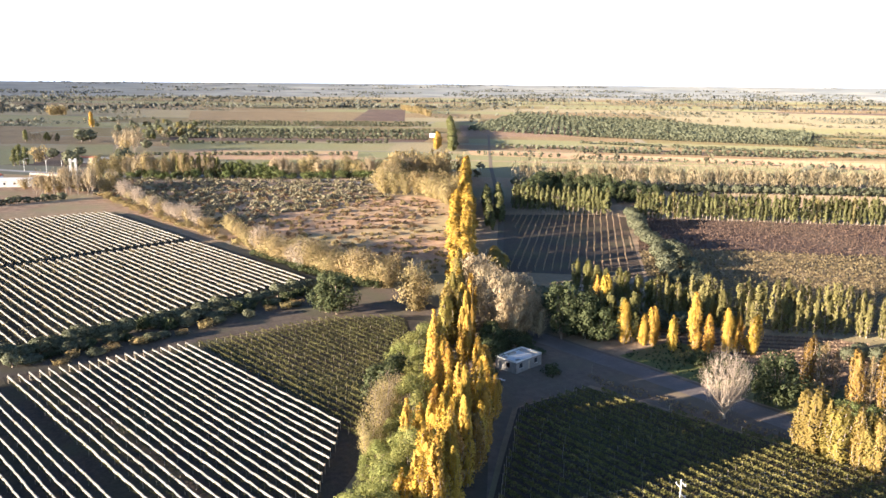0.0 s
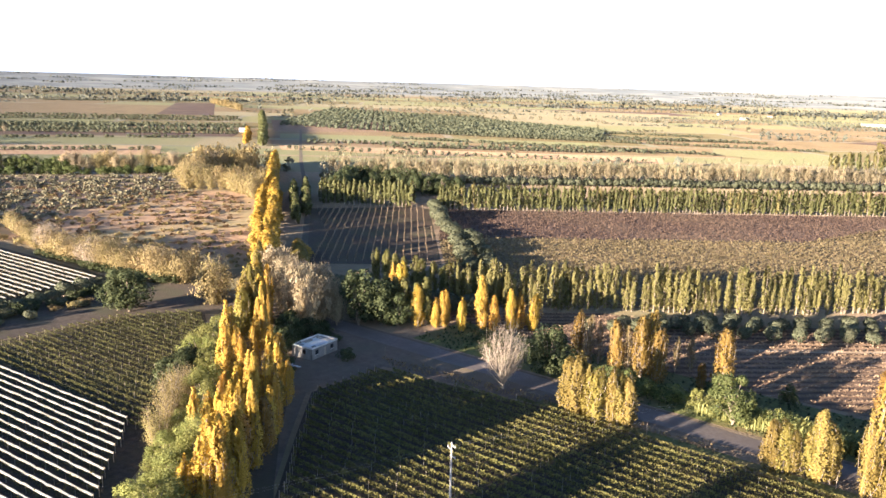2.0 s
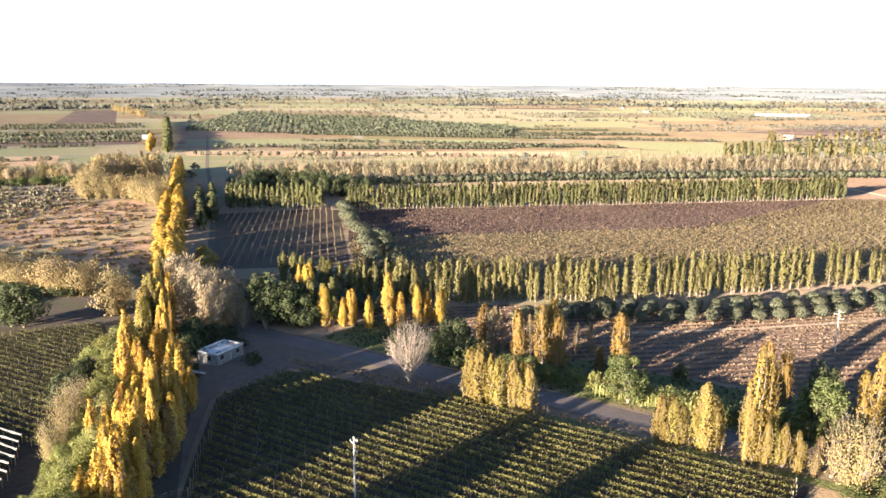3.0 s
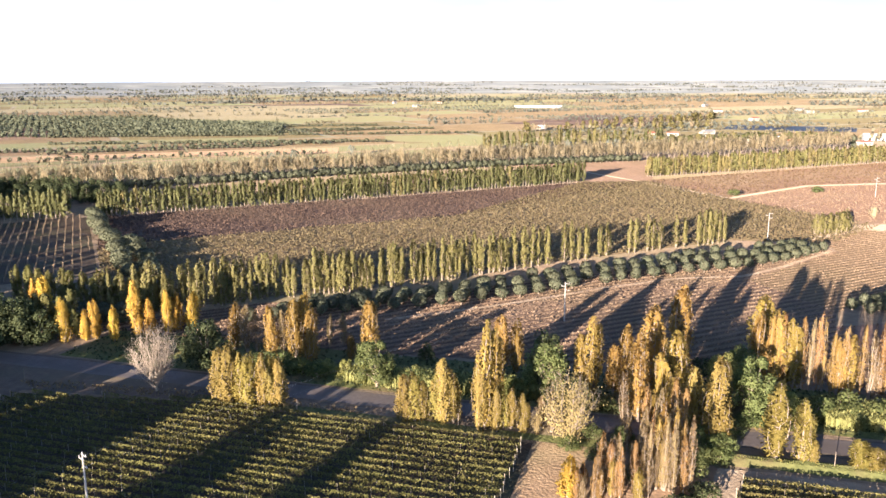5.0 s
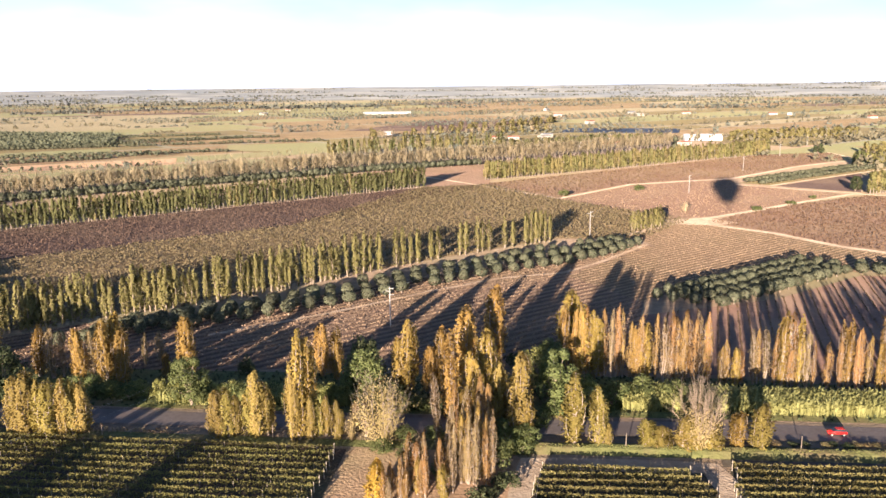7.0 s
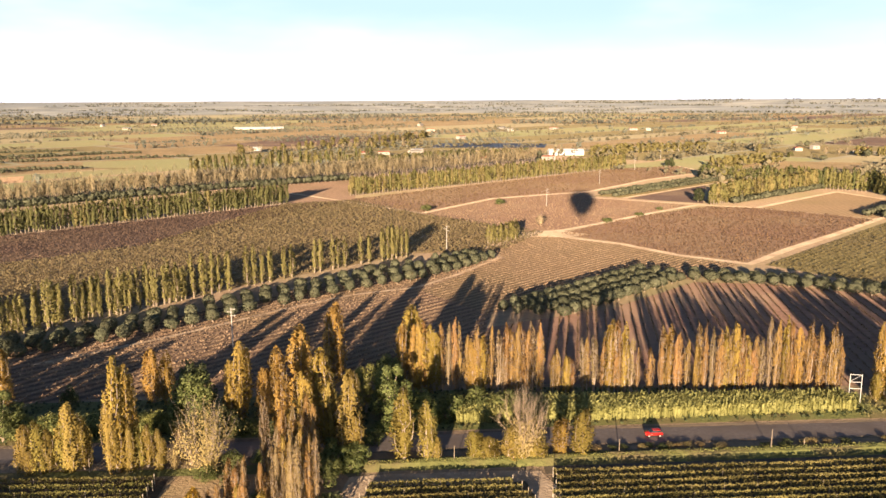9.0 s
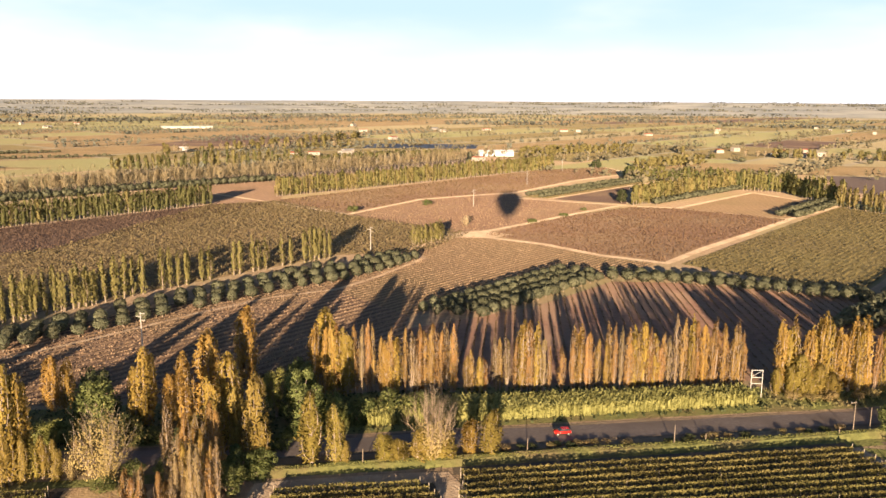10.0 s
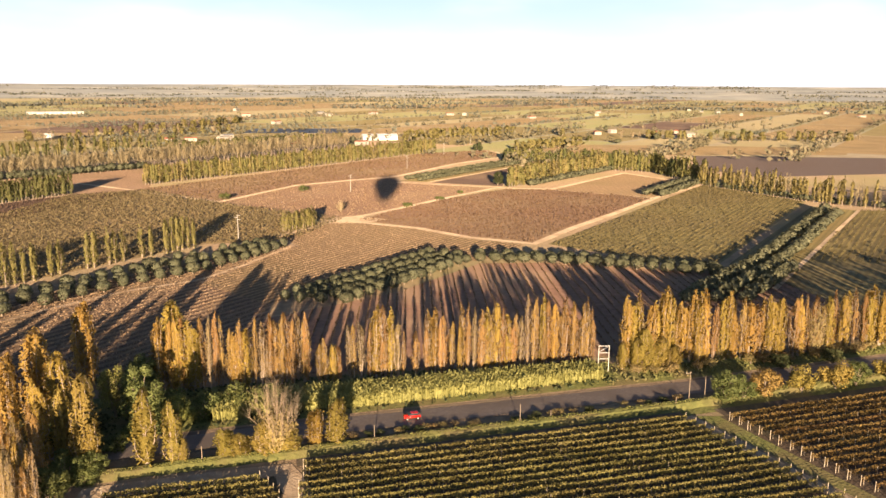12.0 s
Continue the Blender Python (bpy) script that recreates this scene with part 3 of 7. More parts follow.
# ---------------------------------------------------------------- trees
def poplar_meshes(seed, leaves, leaf_mat, bark, spread=0.85, limbs=14, leaf_size=0.30, clear=0.06, long=1.5, girth=1.0, stems=1, column=False):
    """A columnar poplar ten metres high: one or more stems, steep limbs that run up beside them, and a spired crown of upright strands.
    column: the crown keeps its width to the ragged top, with bare stems showing."""
    rng = np.random.default_rng(seed)
    V, F, anchors = [], [], []
    lean = rng.normal(size=2) * 0.12
    feet = [(0.0, 0.0, 1.0)]
    for k in range(stems - 1):
        a = rng.uniform(0, 2 * math.pi) if k == 0 else a + rng.uniform(1.6, 2.8)
        feet.append((math.cos(a) * spread * 0.52, math.sin(a) * spread * 0.52, rng.uniform(0.74, 0.97)))
    own = spread * (1.0 if stems == 1 else 0.70)

    def axis(z, foot):
        open_ = min(1.0, 0.35 + z / 5)
        return np.array([foot[0] * open_ + lean[0] * (z / 10) ** 2 + 0.05 * math.sin(z * 1.3 + seed), foot[1] * open_ + lean[1] * (z / 10) ** 2, z])

    def reach(z, top):
        u = min(1.0, max(0.02, (z / top - clear) / (1 - clear)))
        if column:
            return own * (0.55 + 0.45 * min(1.0, u * 3)) * min(1.0, (1.02 - u) * 3.2)
        return own * (u ** 0.20 * (1 - u) ** 0.48 / 0.66 + 0.04)

    strands = max(14, limbs * 2)
    for n, foot in enumerate(feet):
        top_z = 10 * foot[2]
        tube(V, F, [axis(q * top_z, foot) for q in (0, 0.15, 0.4, 0.7, 0.97)], [g * girth for g in (0.16, 0.12, 0.09, 0.055, 0.015)], 5)
        mine = strands // len(feet)
        for k in range(mine):
            z0 = top_z * (clear + ((0.86 if column else 0.80) - clear) * ((k + rng.uniform()) / mine) ** 1.15)
            a = k * 2.4 + rng.normal() * 0.5
            top = min(top_z * rng.uniform(0.93, 1.0), z0 + rng.uniform(1.8, 4.2))
            f = math.sqrt(rng.uniform(0.10, 1.0)) * rng.uniform(0.84, 1.2)
            d = np.array([math.cos(a), math.sin(a), 0])
            path = []
            for q, pull in ((0.0, 0.6), (0.25, 0.88), (0.62, 1.0), (1.0, 0.95)):
                z = z0 + q * (top - z0)
                path.append(axis(z, foot) + d * f * pull * reach(z, top_z))
            if k % 2 == 0:
                tube(V, F, [axis(max(0.3, z0 - 0.5), foot)] + path[1:], [g * girth for g in (0.045, 0.035, 0.024, 0.008)], 3)
            anchors.append(np.array(path))
        spine = np.array([axis(q * top_z, foot) for q in (0.25, 0.5, 0.78, 1.0)])
        anchors += [spine] * max(2, mine // 12)
    pick = rng.integers(0, len(anchors), leaves)
    u = rng.uniform(0.0, 1.0, leaves) * 2.999
    i = u.astype(int)
    w = (u - i)[:, None]
    arr = np.array(anchors)
    c = arr[pick, i] * (1 - w) + arr[pick, i + 1] * w
    tight = (1.0 - 0.5 * (c[:, 2] / 10) ** 2)[:, None]
    c = c + rng.normal(size=(leaves, 3)) * np.array([0.10, 0.10, 0.26]) * tight * (spread / 0.8)
    c[:, 2] = np.clip(c[:, 2], 10 * clear, 10.15)
    out = c * np.array([1, 1, 0]) + np.array([0, 0, 0.25])
    v = quad_arrays(c, leaf_size * rng.uniform(0.6, 1.25, leaves), rng, out, 0.5, long, True)
    return list_mesh("trunk", V, F, bark), quad_mesh("crown", v, leaf_mat, out, 0.80)


def fan_meshes(seed, bark, leaf_mat, leaves, spread=3.6, limbs=24, twigs=7, size=0.06, long=7.0, reach=(0.35, 1.0), puff=0.42):
    """A tree ten metres high whose limbs fan out and up from low forks, with fine twigs; leaves sit on part of each limb."""
    rng = np.random.default_rng(seed)
    V, F, paths = [], [], []
    tube(V, F, [(0, 0, 0), (0.06, 0.03, 1.0), (0, 0, 2.4)], (0.24, 0.19, 0.10), 6)
    for k in range(limbs):
        a, out = rng.uniform(0, 2 * math.pi), math.sqrt(rng.uniform()) * spread
        d = np.array([math.cos(a), math.sin(a), 0])
        top = 10 * (1 - 0.38 * (out / spread) ** 2) * rng.uniform(0.86, 1.0)
        z0 = rng.uniform(0.3, 1.8)
        wob = rng.normal(size=(2, 3)) * 0.22
        path = np.array([[0, 0, z0], d * out * 0.52 + [0, 0, z0 + 0.33 * (top - z0)] + wob[0], d * out * 0.88 + [0, 0, z0 + 0.70 * (top - z0)] + wob[1], d * out + [0, 0, top]])
        tube(V, F, path, (0.06, 0.042, 0.026, 0.008), 3)
        paths.append(path)
        for _ in range(twigs):
            u = rng.uniform(0.35, 2.9)
            i = int(u)
            p = path[i] * (1 - u + i) + path[i + 1] * (u - i)
            way = (path[i + 1] - path[i]) / np.linalg.norm(path[i + 1] - path[i]) + rng.normal(size=3) * 0.32
            tube(V, F, [p, p + way * rng.uniform(0.9, 2.1)], (0.017, 0.006), 3)
    V = [(v[0], v[1], min(v[2], 10.2)) for v in V]
    arr = np.array(paths)
    pick = rng.integers(0, limbs, leaves)
    u = rng.uniform(*reach, leaves) * 2.999
    i = u.astype(int)
    w = (u - i)[:, None]
    c = arr[pick, i] * (1 - w) + arr[pick, i + 1] * w + rng.normal(size=(leaves, 3)) * puff
    c[:, 2] = np.clip(np.abs(c[:, 2]), 0.2, 10.2)
    out = c * np.array([1, 1, 0.15])
    return list_mesh("trunk", V, F, bark), quad_mesh("crown", quad_arrays(c, size * rng.uniform(0.6, 1.3, leaves), rng, out, 0.5, long, True), leaf_mat, out)


def round_meshes(seed, leaves, leaf_mat, bark, height=10.0, radius=4.0, base=0.18, size=0.42, droop=0.0, lobes=13, puff=(0.32, 0.5), core=0.62):
    """A broad crown of leafy lobes on a short forked trunk."""
    rng = np.random.default_rng(seed)
    V, F = [], []
    tube(V, F, [(0, 0, 0), (0.1, 0, height * base * 0.6), (0, 0.08, height * (base + 0.12))], (0.30, 0.24, 0.18), 6)
    mid = height * (base + 1) / 2
    lob = []
    for k in range(lobes):
        a, e = rng.uniform(0, 2 * math.pi), rng.uniform(-0.75, 1.0)
        rr = math.sqrt(max(0.0, 1 - e * e * 0.85)) * rng.uniform(0.45, 0.78)
        c = np.array([math.cos(a) * rr * radius, math.sin(a) * rr * radius, mid + e * height * (1 - base) * 0.39])
        lob.append((c, rng.uniform(*puff) * radius))
        tube(V, F, [(0, 0, height * base * 0.8), tuple(c * np.array([0.45, 0.45, 0.75])), tuple(c)], (0.13, 0.08, 0.03), 4)
    lob.append((np.array([0, 0, mid]), radius * core))
    per = rng.integers(0, len(lob), leaves)
    cc = np.array([q[0] for q in lob])[per]
    rr = np.array([q[1] for q in lob])[per]
    d = rng.normal(size=(leaves, 3))
    d /= np.linalg.norm(d, axis=1)[:, None]
    c = cc + d * (rr * rng.uniform(0.72, 1.05, leaves))[:, None]
    if droop:
        far = np.hypot(c[:, 0], c[:, 1]) / radius
        c[:, 2] -= droop * far * rng.uniform(0, 1, leaves) * height * 0.35
    c[:, 2] = np.clip(c[:, 2], 0.25, None)
    c[:, 2] *= height / c[:, 2].max()
    v = quad_arrays(c, size * rng.uniform(0.6, 1.3, leaves), rng, d, 0.55, 1.0 + droop)
    return list_mesh("trunk", V, F, bark), quad_mesh("crown", v, leaf_mat, d)


def olive_meshes(seed, leaves, leaf_mat, bark, size=0.55):
    """A clipped olive ten metres high and across: a short trunk and a ball of foliage with a few bulges."""
    rng = np.random.default_rng(seed)
    V, F = [], []
    tube(V, F, [(0, 0, 0), (0.2, 0.1, 1.2), (0, 0, 2.6)], (0.55, 0.42, 0.32), 5)
    lob = rng.normal(size=(7, 3))
    lob /= np.linalg.norm(lob, axis=1)[:, None]
    for q in lob[:4]:
        tube(V, F, [(0, 0, 2.2), tuple(q * np.array([1.6, 1.6, 0.9]) + np.array([0, 0, 4.6]))], (0.26, 0.08), 4)
    d = rng.normal(size=(leaves, 3))
    d[:, 2] += 0.12
    d /= np.linalg.norm(d, axis=1)[:, None]
    bulge = (np.clip(d @ lob.T, 0, 1) ** 6).max(1)
    c = d * (np.array([4.5, 4.5, 4.1]) * (0.80 + 0.22 * bulge + rng.normal(size=leaves) * 0.055)[:, None]) + np.array([0, 0, 5.2])
    c[:, 2] = np.clip(c[:, 2], 0.6, None)
    v = quad_arrays(c, size * rng.uniform(0.6, 1.3, leaves), rng, d, 0.5, 1.3)
    return list_mesh("trunk", V, F, bark), quad_mesh("crown", v, leaf_mat, d, 0.75)


KINDS = {}


def kind(key, name, label, category, meshes, width):
    """Registers a kind of tree: meshes ten metres high (or as built) and width across."""
    for trunk, crown in meshes:
        reach = []
        for me in (trunk, crown):
            co = np.empty(len(me.vertices) * 3, np.float32)
            me.vertices.foreach_get("co", co)
            reach.append(co.reshape(-1, 3))
        r = max(np.percentile(np.abs(co[:, :2]), 97.5) for co in reach)
        fit = Matrix.Diagonal((width / 2 / r, width / 2 / r, 10.0 / max(co[:, 2].max() for co in reach), 1))
        for me in (trunk, crown):
            if me:
                me.transform(fit)
    KINDS[key] = (name, label, category, meshes, width)


kind("gold", "poplar_tree", "tall columnar poplar with golden yellow autumn leaves", "tree",
     [poplar_meshes(s, 3200, GOLD, BARK, 0.80, 30, 0.105, 0.015, 2.8, 1.0, 1 + s % 3) for s in (1, 2, 3, 4, 5)], 2.1)
kind("orange", "poplar_tree", "thin columnar poplar with sparse orange-brown leaves", "tree",
     [poplar_meshes(s, 1000, ORANGE, PALE_BARK, 0.62, 22, 0.078, 0.03, 4.4, 0.75, 1 + s % 2, True) for s in (11, 12, 13, 14, 15)], 1.75)
kind("lime", "poplar_tree", "bushy columnar poplar with yellow-green leaves", "tree",
     [poplar_meshes(s, 3000, YELLOWGREEN, PALE_BARK, 0.85, 30, 0.105, 0.01, 2.6, 1.0, 1 + s % 3) for s in (21, 22, 23, 24, 25)], 2.1)
kind("pale", "poplar_tree", "slim poplar with pale green and yellow leaves", "tree",
     [poplar_meshes(s, 1300, POPGREEN, PALE_BARK, 0.78, 16, 0.17, 0.06, 2.4) for s in (31, 32, 33, 34)], 2.0)
kind("goldfar", "poplar_tree", "golden poplar in a distant row", "tree",
     [poplar_meshes(q, 620, GOLD, BARK, 0.80, 14, 0.24, 0.03, 2.4) for q in (122, 123, 124)], 2.1)
kind("palefar", "poplar_tree", "slim pale green poplar in a row", "tree",
     [poplar_meshes(q, 520, POPGREEN, BARK, 0.78, 12, 0.21, 0.02, 2.6, 1.0, 1 + q % 2) for q in (125, 126, 127, 128)], 2.0)
kind("hedge", "poplar_tree", "columnar green poplar in a windbreak row", "tree",
     [poplar_meshes(s, 230, HEDGE, PALE_BARK, 0.85, 8, 0.40, 0.05, 2.2) for s in (41, 42, 43, 44)], 2.2)
kind("hedgeyellow", "poplar_tree", "columnar yellow-green poplar in a windbreak row", "tree",
     [poplar_meshes(s, 230, FARYELLOW, PALE_BARK, 0.85, 8, 0.40, 0.05, 2.2) for s in (51, 52, 53)], 2.2)
PALETWIG = mat("pale_twigs", (0.28, 0.22, 0.165), (0.43, 0.35, 0.27), 1.5)
kind("bare", "bare_tree", "leafless pale tree with a fan of fine twigs", "tree",
     [fan_meshes(q, PALETWIG, PALETWIG, 2000, 3.0, 40, 18, 0.045, 9.0, (0.12, 1.0)) for q in (61, 62)], 7.4)
kind("barebase", "bare_tree", "nearly leafless pale tree with yellow leaves low down", "tree",
     [fan_meshes(q, TWIG, TANLEAF, 2600, 3.8, 34, 26, 0.17, 2.0, (0.0, 0.55)) for q in (69,)], 7.4)
WITHERED = leaf("withered_leaves", (0.31, 0.243, 0.148), (0.48, 0.385, 0.24), 0.10)
kind("dry", "bare_tree", "tall nearly leafless tree with dense tan twigs", "tree",
     [fan_meshes(q, TWIG, WITHERED, 3400, 3.8, 26, 6, 0.12, 4.0, (0.12, 1.0)) for q in (66, 67, 68)], 7.4)
kind("tanfar", "poplar_tree", "columnar tan-yellow poplar in a windbreak row", "tree",
     [poplar_meshes(q, 220, TANPOPLAR, PALE_BARK, 0.80, 8, 0.36, 0.05, 2.4) for q in (116, 117, 118)], 2.2)
kind("barefar", "bare_tree", "leafless greyish-pink tree in a row", "tree",
     [fan_meshes(q, PALE_BARK, WITHERED, 300, 3.4, 10, 0, 0.20, 5.5, (0.35, 1.0), 0.5) for q in (63, 64, 65)], 6.0)
kind("tan", "broadleaf_tree", "airy tree with thin yellow-tan autumn leaves", "tree",
     [fan_meshes(q, TWIG, TANLEAF, 2300, 3.8, 26, 5, 0.17, 2.0, (0.0, 1.0), 0.7) for q in (71, 72, 73)], 7.4)
kind("yellowbush", "broadleaf_tree", "spreading tree with dense straw-yellow leaves", "tree",
     [fan_meshes(q, TWIG, TANLEAF, 2800, 3.8, 26, 5, 0.20, 2.0, (0.0, 1.0), 0.7) for q in (74, 75)], 7.4)
kind("yellowfar", "broadleaf_tree", "far airy tree with straw-yellow leaves", "tree",
     [fan_meshes(q, TWIG, TANLEAF, 330, 3.8, 10, 0, 0.46, 2.2, (0.0, 1.0), 0.7) for q in (174, 175)], 7.4)
kind("brown", "poplar_tree", "thin poplar with withered pinkish-brown leaves", "tree",
     [poplar_meshes(q, 760, BROWNLEAF, PALE_BARK, 0.60, 20, 0.072, 0.03, 4.6, 0.75, 1 + q % 2, True) for q in (105, 106, 107)], 1.7)
kind("ochre", "poplar_tree", "columnar poplar with orange-gold leaves", "tree",
     [poplar_meshes(q, 2400, OCHRE, PALE_BARK, 0.78, 28, 0.10, 0.02, 2.8, 1.0, 1 + q % 2) for q in (101, 102, 103, 104)], 2.1)
kind("round", "broadleaf_tree", "round dark green tree with dense foliage", "tree",
     [round_meshes(s, 3600, DARKGREEN, BARK, 10, 4.0, 0.02, 0.26, 0.4, 24, (0.24, 0.40), 0.5) for s in (81, 82, 83)], 8.0)
kind("fresh", "broadleaf_tree", "broad bright green leafy tree", "tree",
     [round_meshes(s, 7000, FRESH, BARK, 10, 3.6, 0.05, 0.125, 0.35, 24, (0.20, 0.36), 0.40) for s in (84, 85, 86)], 7.6)
kind("willow", "broadleaf_tree", "soft green willow with drooping foliage", "tree",
     [round_meshes(q, 4200, WILLOW, BARK, 10, 3.6, 0.04, 0.20, 0.5, 22, (0.22, 0.38), 0.45) for q in (112, 113)], 7.6)
kind("airy", "broadleaf_tree", "airy tree with sparse yellow-green leaves", "tree",
     [fan_meshes(q, PALE_BARK, TANPOPLAR, 4200, 3.6, 30, 8, 0.115, 1.8, (0.05, 1.0), 0.6) for q in (114,)], 7.2)
kind("russet", "broadleaf_tree", "small round tree turning russet orange", "tree",
     [round_meshes(q, 2600, ORANGE, BARK, 10, 4.4, 0.05, 0.40, 0.0, 18) for q in (115,)], 8.8)
kind("amber", "broadleaf_tree", "small round tree turning amber yellow", "tree",
     [round_meshes(s, 2400, YELLOWGREEN, BARK, 10, 4.4, 0.06, 0.42, 0.0, 16) for s in (87, 88)], 8.8)
kind("olive", "olive_tree", "grey-green olive tree in an orchard row", "olive tree",
     [olive_meshes(s, 640, OLIVE, BARK, 0.62) for s in (91, 92, 93, 94)], 10.0)
kind("olivefar", "olive_tree", "grey-green olive tree in a far orchard row", "olive tree",
     [olive_meshes(s, 150, OLIVE, BARK, 1.35) for s in (191, 192, 193)], 10.0)
kind("farbush", "olive_tree", "far olive tree in a hedge line", "olive tree",
     [olive_meshes(q, 56, OLIVE, BARK, 2.1) for q in (110, 111)], 10.0)
kind("shrub", "shrub", "dense green shrub among roadside weeds", "shrub",
     [round_meshes(s, 1500, WILLOW, BARK, 10, 6.0, 0.02, 0.46, 0.3, 18) for s in (95, 96)], 12.0)
kind("weedshrub", "shrub", "light green shrub in a weedy roadside belt", "shrub",
     [round_meshes(s, 1500, FRESH, BARK, 10, 6.0, 0.02, 0.42, 0.3, 20, (0.22, 0.4), 0.5) for s in (195, 196)], 12.0)
kind("darkshrub", "shrub", "dark olive-green shrub beside the poplars", "shrub",
     [round_meshes(s, 760, DARKGREEN, BARK, 10, 6.0, 0.02, 0.70, 0.2, 12) for s in (97, 98)], 12.0)
kind("dryshrub", "shrub", "dry straw-brown bush on bare ground", "shrub",
     [round_meshes(s, 800, TANLEAF, BARK, 10, 6.0, 0.02, 0.6, 0.0, 12) for s in (99,)], 12.0)

plant_rng = random.Random(5)


def plant(key, x, y, h, w=None, group=""):
    """One tree of that kind at (x, y), h high and w across."""
    name, label, category, meshes, width = KINDS[key]
    trunk, crown = meshes[plant_rng.randrange(len(meshes))]
    ob = tagged(new(name), label, category, group)
    if name == "poplar_tree":
        h, w = h * 1.08, w and w * (1.5 if key in ("gold", "lime", "ochre") else 1.2)
    s = h / 10.0
    ws = (w / width) if w else s * plant_rng.uniform(0.85, 1.15)
    ob.location = (x, y, 0)
    ob.rotation_euler = (0, 0, plant_rng.uniform(0, 6.28))
    ob.scale = (ws, ws, s)
    shared("trunk", trunk, ob)
    if crown:
        shared("crown", crown, ob)
    return ob


JOINED = {}


def merge(group, label, category):
    """The far trees collected under a group, joined into one object."""
    V, F, M, N, base, mats = [], [], [], [], 0, []
    for trunk, crown, m in JOINED.pop(group):
        for me in (trunk, crown):
            if me is None:
                continue
            co = np.empty(len(me.vertices) * 3, np.float32)
            me.vertices.foreach_get("co", co)
            co = co.reshape(-1, 3) @ np.array(m.to_3x3()).T + np.array(m.translation)
            V.append(co)
            nn = np.empty(len(me.loops) * 3, np.float32)
            me.corner_normals.foreach_get("vector", nn)
            N.append(nn.reshape(-1, 3) @ np.array(m.to_quaternion().to_matrix()).T)
            if me.materials[0] not in mats:
                mats.append(me.materials[0])
            k = mats.index(me.materials[0])
            for p in me.polygons:
                F.append([base + i for i in p.vertices])
                M.append(k)
            base += len(co)
    me = bpy.data.meshes.new("windbreak")
    me.from_pydata(np.concatenate(V).tolist(), [], F)
    for k in mats:
        me.materials.append(k)
    me.polygons.foreach_set("material_index", M)
    me.shade_smooth()
    me.normals_split_custom_set(np.concatenate(N).tolist())
    me.update()
    return tagged(new("windbreak", me), label, category, kind="stuff")


def row(key, pts, step, h, group, jitter=0.5, gap=0.0, dh=0.12, w=None, mix=None, joined=False):
    """Trees along a line, with uneven spacing, heights and gaps. mix: (other kind, share)."""
    carry = 0.0
    for (x0, y0), (x1, y1) in zip(pts, pts[1:]):
        ln = math.hypot(x1 - x0, y1 - y0)
        s = carry
        while s < ln:
            if plant_rng.random() >= gap:
                k = mix[0] if mix and plant_rng.random() < mix[1] else key
                hh = h * plant_rng.uniform(1 - dh, 1 + dh)
                px, py = x0 + (x1 - x0) * s / ln + plant_rng.gauss(0, jitter * 0.4), y0 + (y1 - y0) * s / ln + plant_rng.gauss(0, jitter * 0.4)
                ww = w * plant_rng.uniform(0.8, 1.2) if w else None
                if joined:
                    name, label, category, meshes, width = KINDS[k]
                    if name == "poplar_tree":
                        hh, ww = hh * 1.06, ww and ww * 1.15
                    sw = (ww / width) if ww else hh / 10
                    JOINED.setdefault(group, []).append((*meshes[plant_rng.randrange(len(meshes))],
                                                         Matrix.LocRotScale((px, py, 0), Euler((0, 0, plant_rng.uniform(0, 6.28))), (sw, sw, hh / 10))))
                else:
                    plant(k, px, py, hh, ww, group)
            s += step * plant_rng.uniform(1 - 0.3 * jitter, 1 + 0.3 * jitter)
        carry = s - ln


# alley: green trees along its west side, golden poplars along its east side; x, y, height, width
ALLEY_GOLD = ((-124.7, 89.6, 15, 3.6), (-120.1, 88, 13, 3), (-116.3, 82.3, 14, 3.4), (-116, 92.1, 12, 3.2), (-110.6, 89, 11, 3), (-102, 79.3, 14, 3.6), (-99.7, 75.7, 14, 3.4),
              (-98.4, 73.4, 12, 3), (-98.4, 71.4, 11, 3), (-101.8, 70.6, 11, 3.2), (-101, 68.9, 10, 2.8), (-87.2, 61.1, 13, 3.6))
ALLEY_GOLD += ((-84.4, 60.8, 12, 3), (-82.4, 57.1, 13, 3.4), (-83.1, 56.1, 12, 3.2), (-86, 56.7, 11, 3), (-84.8, 54.8, 10, 2.8), (-92.2, 69.2, 13, 3), (-98.2, 77, 12, 3),
               (-147.9, 112.8, 15, 3.2), (-141.3, 108.3, 13, 3), (-137.8, 104.7, 12, 2.8), (-106.5, 82, 12, 3.2), (-90, 64.5, 12, 3.2), (-95, 71, 12.5, 3.2))
for x, y, h, w in ALLEY_GOLD:      # each place holds a clump of three narrow stems
    for k in range(3):
        plant("gold", x + plant_rng.gauss(0, 1.0), y + plant_rng.gauss(0, 1.0), h * (1.06, 0.96, 0.84)[k] * plant_rng.uniform(0.94, 1.06), w * plant_rng.uniform(0.48, 0.66), "poplar alley")
for q in ((-91.5, 67.5, 10, 2.6), (-94.5, 74, 9.5, 2.6), (-107, 86, 9.5, 2.8), (-121, 97, 9, 2.8)):
    plant("ochre", *q, "poplar alley")
for q in ((-155.3, 114, 15, 3.2), (-148.9, 108.5, 14, 3), (-146.6, 109.4, 13, 3), (-147, 106.3, 12, 3)):
    plant("lime", *q, "alley trees")
for q in ((-116, 71.5, 11.5, 5.5), (-112.5, 67.5, 12, 5.5), (-107, 62, 9.5, 4.5), (-119.5, 75, 9, 5)):
    plant("airy", *q, "alley trees")
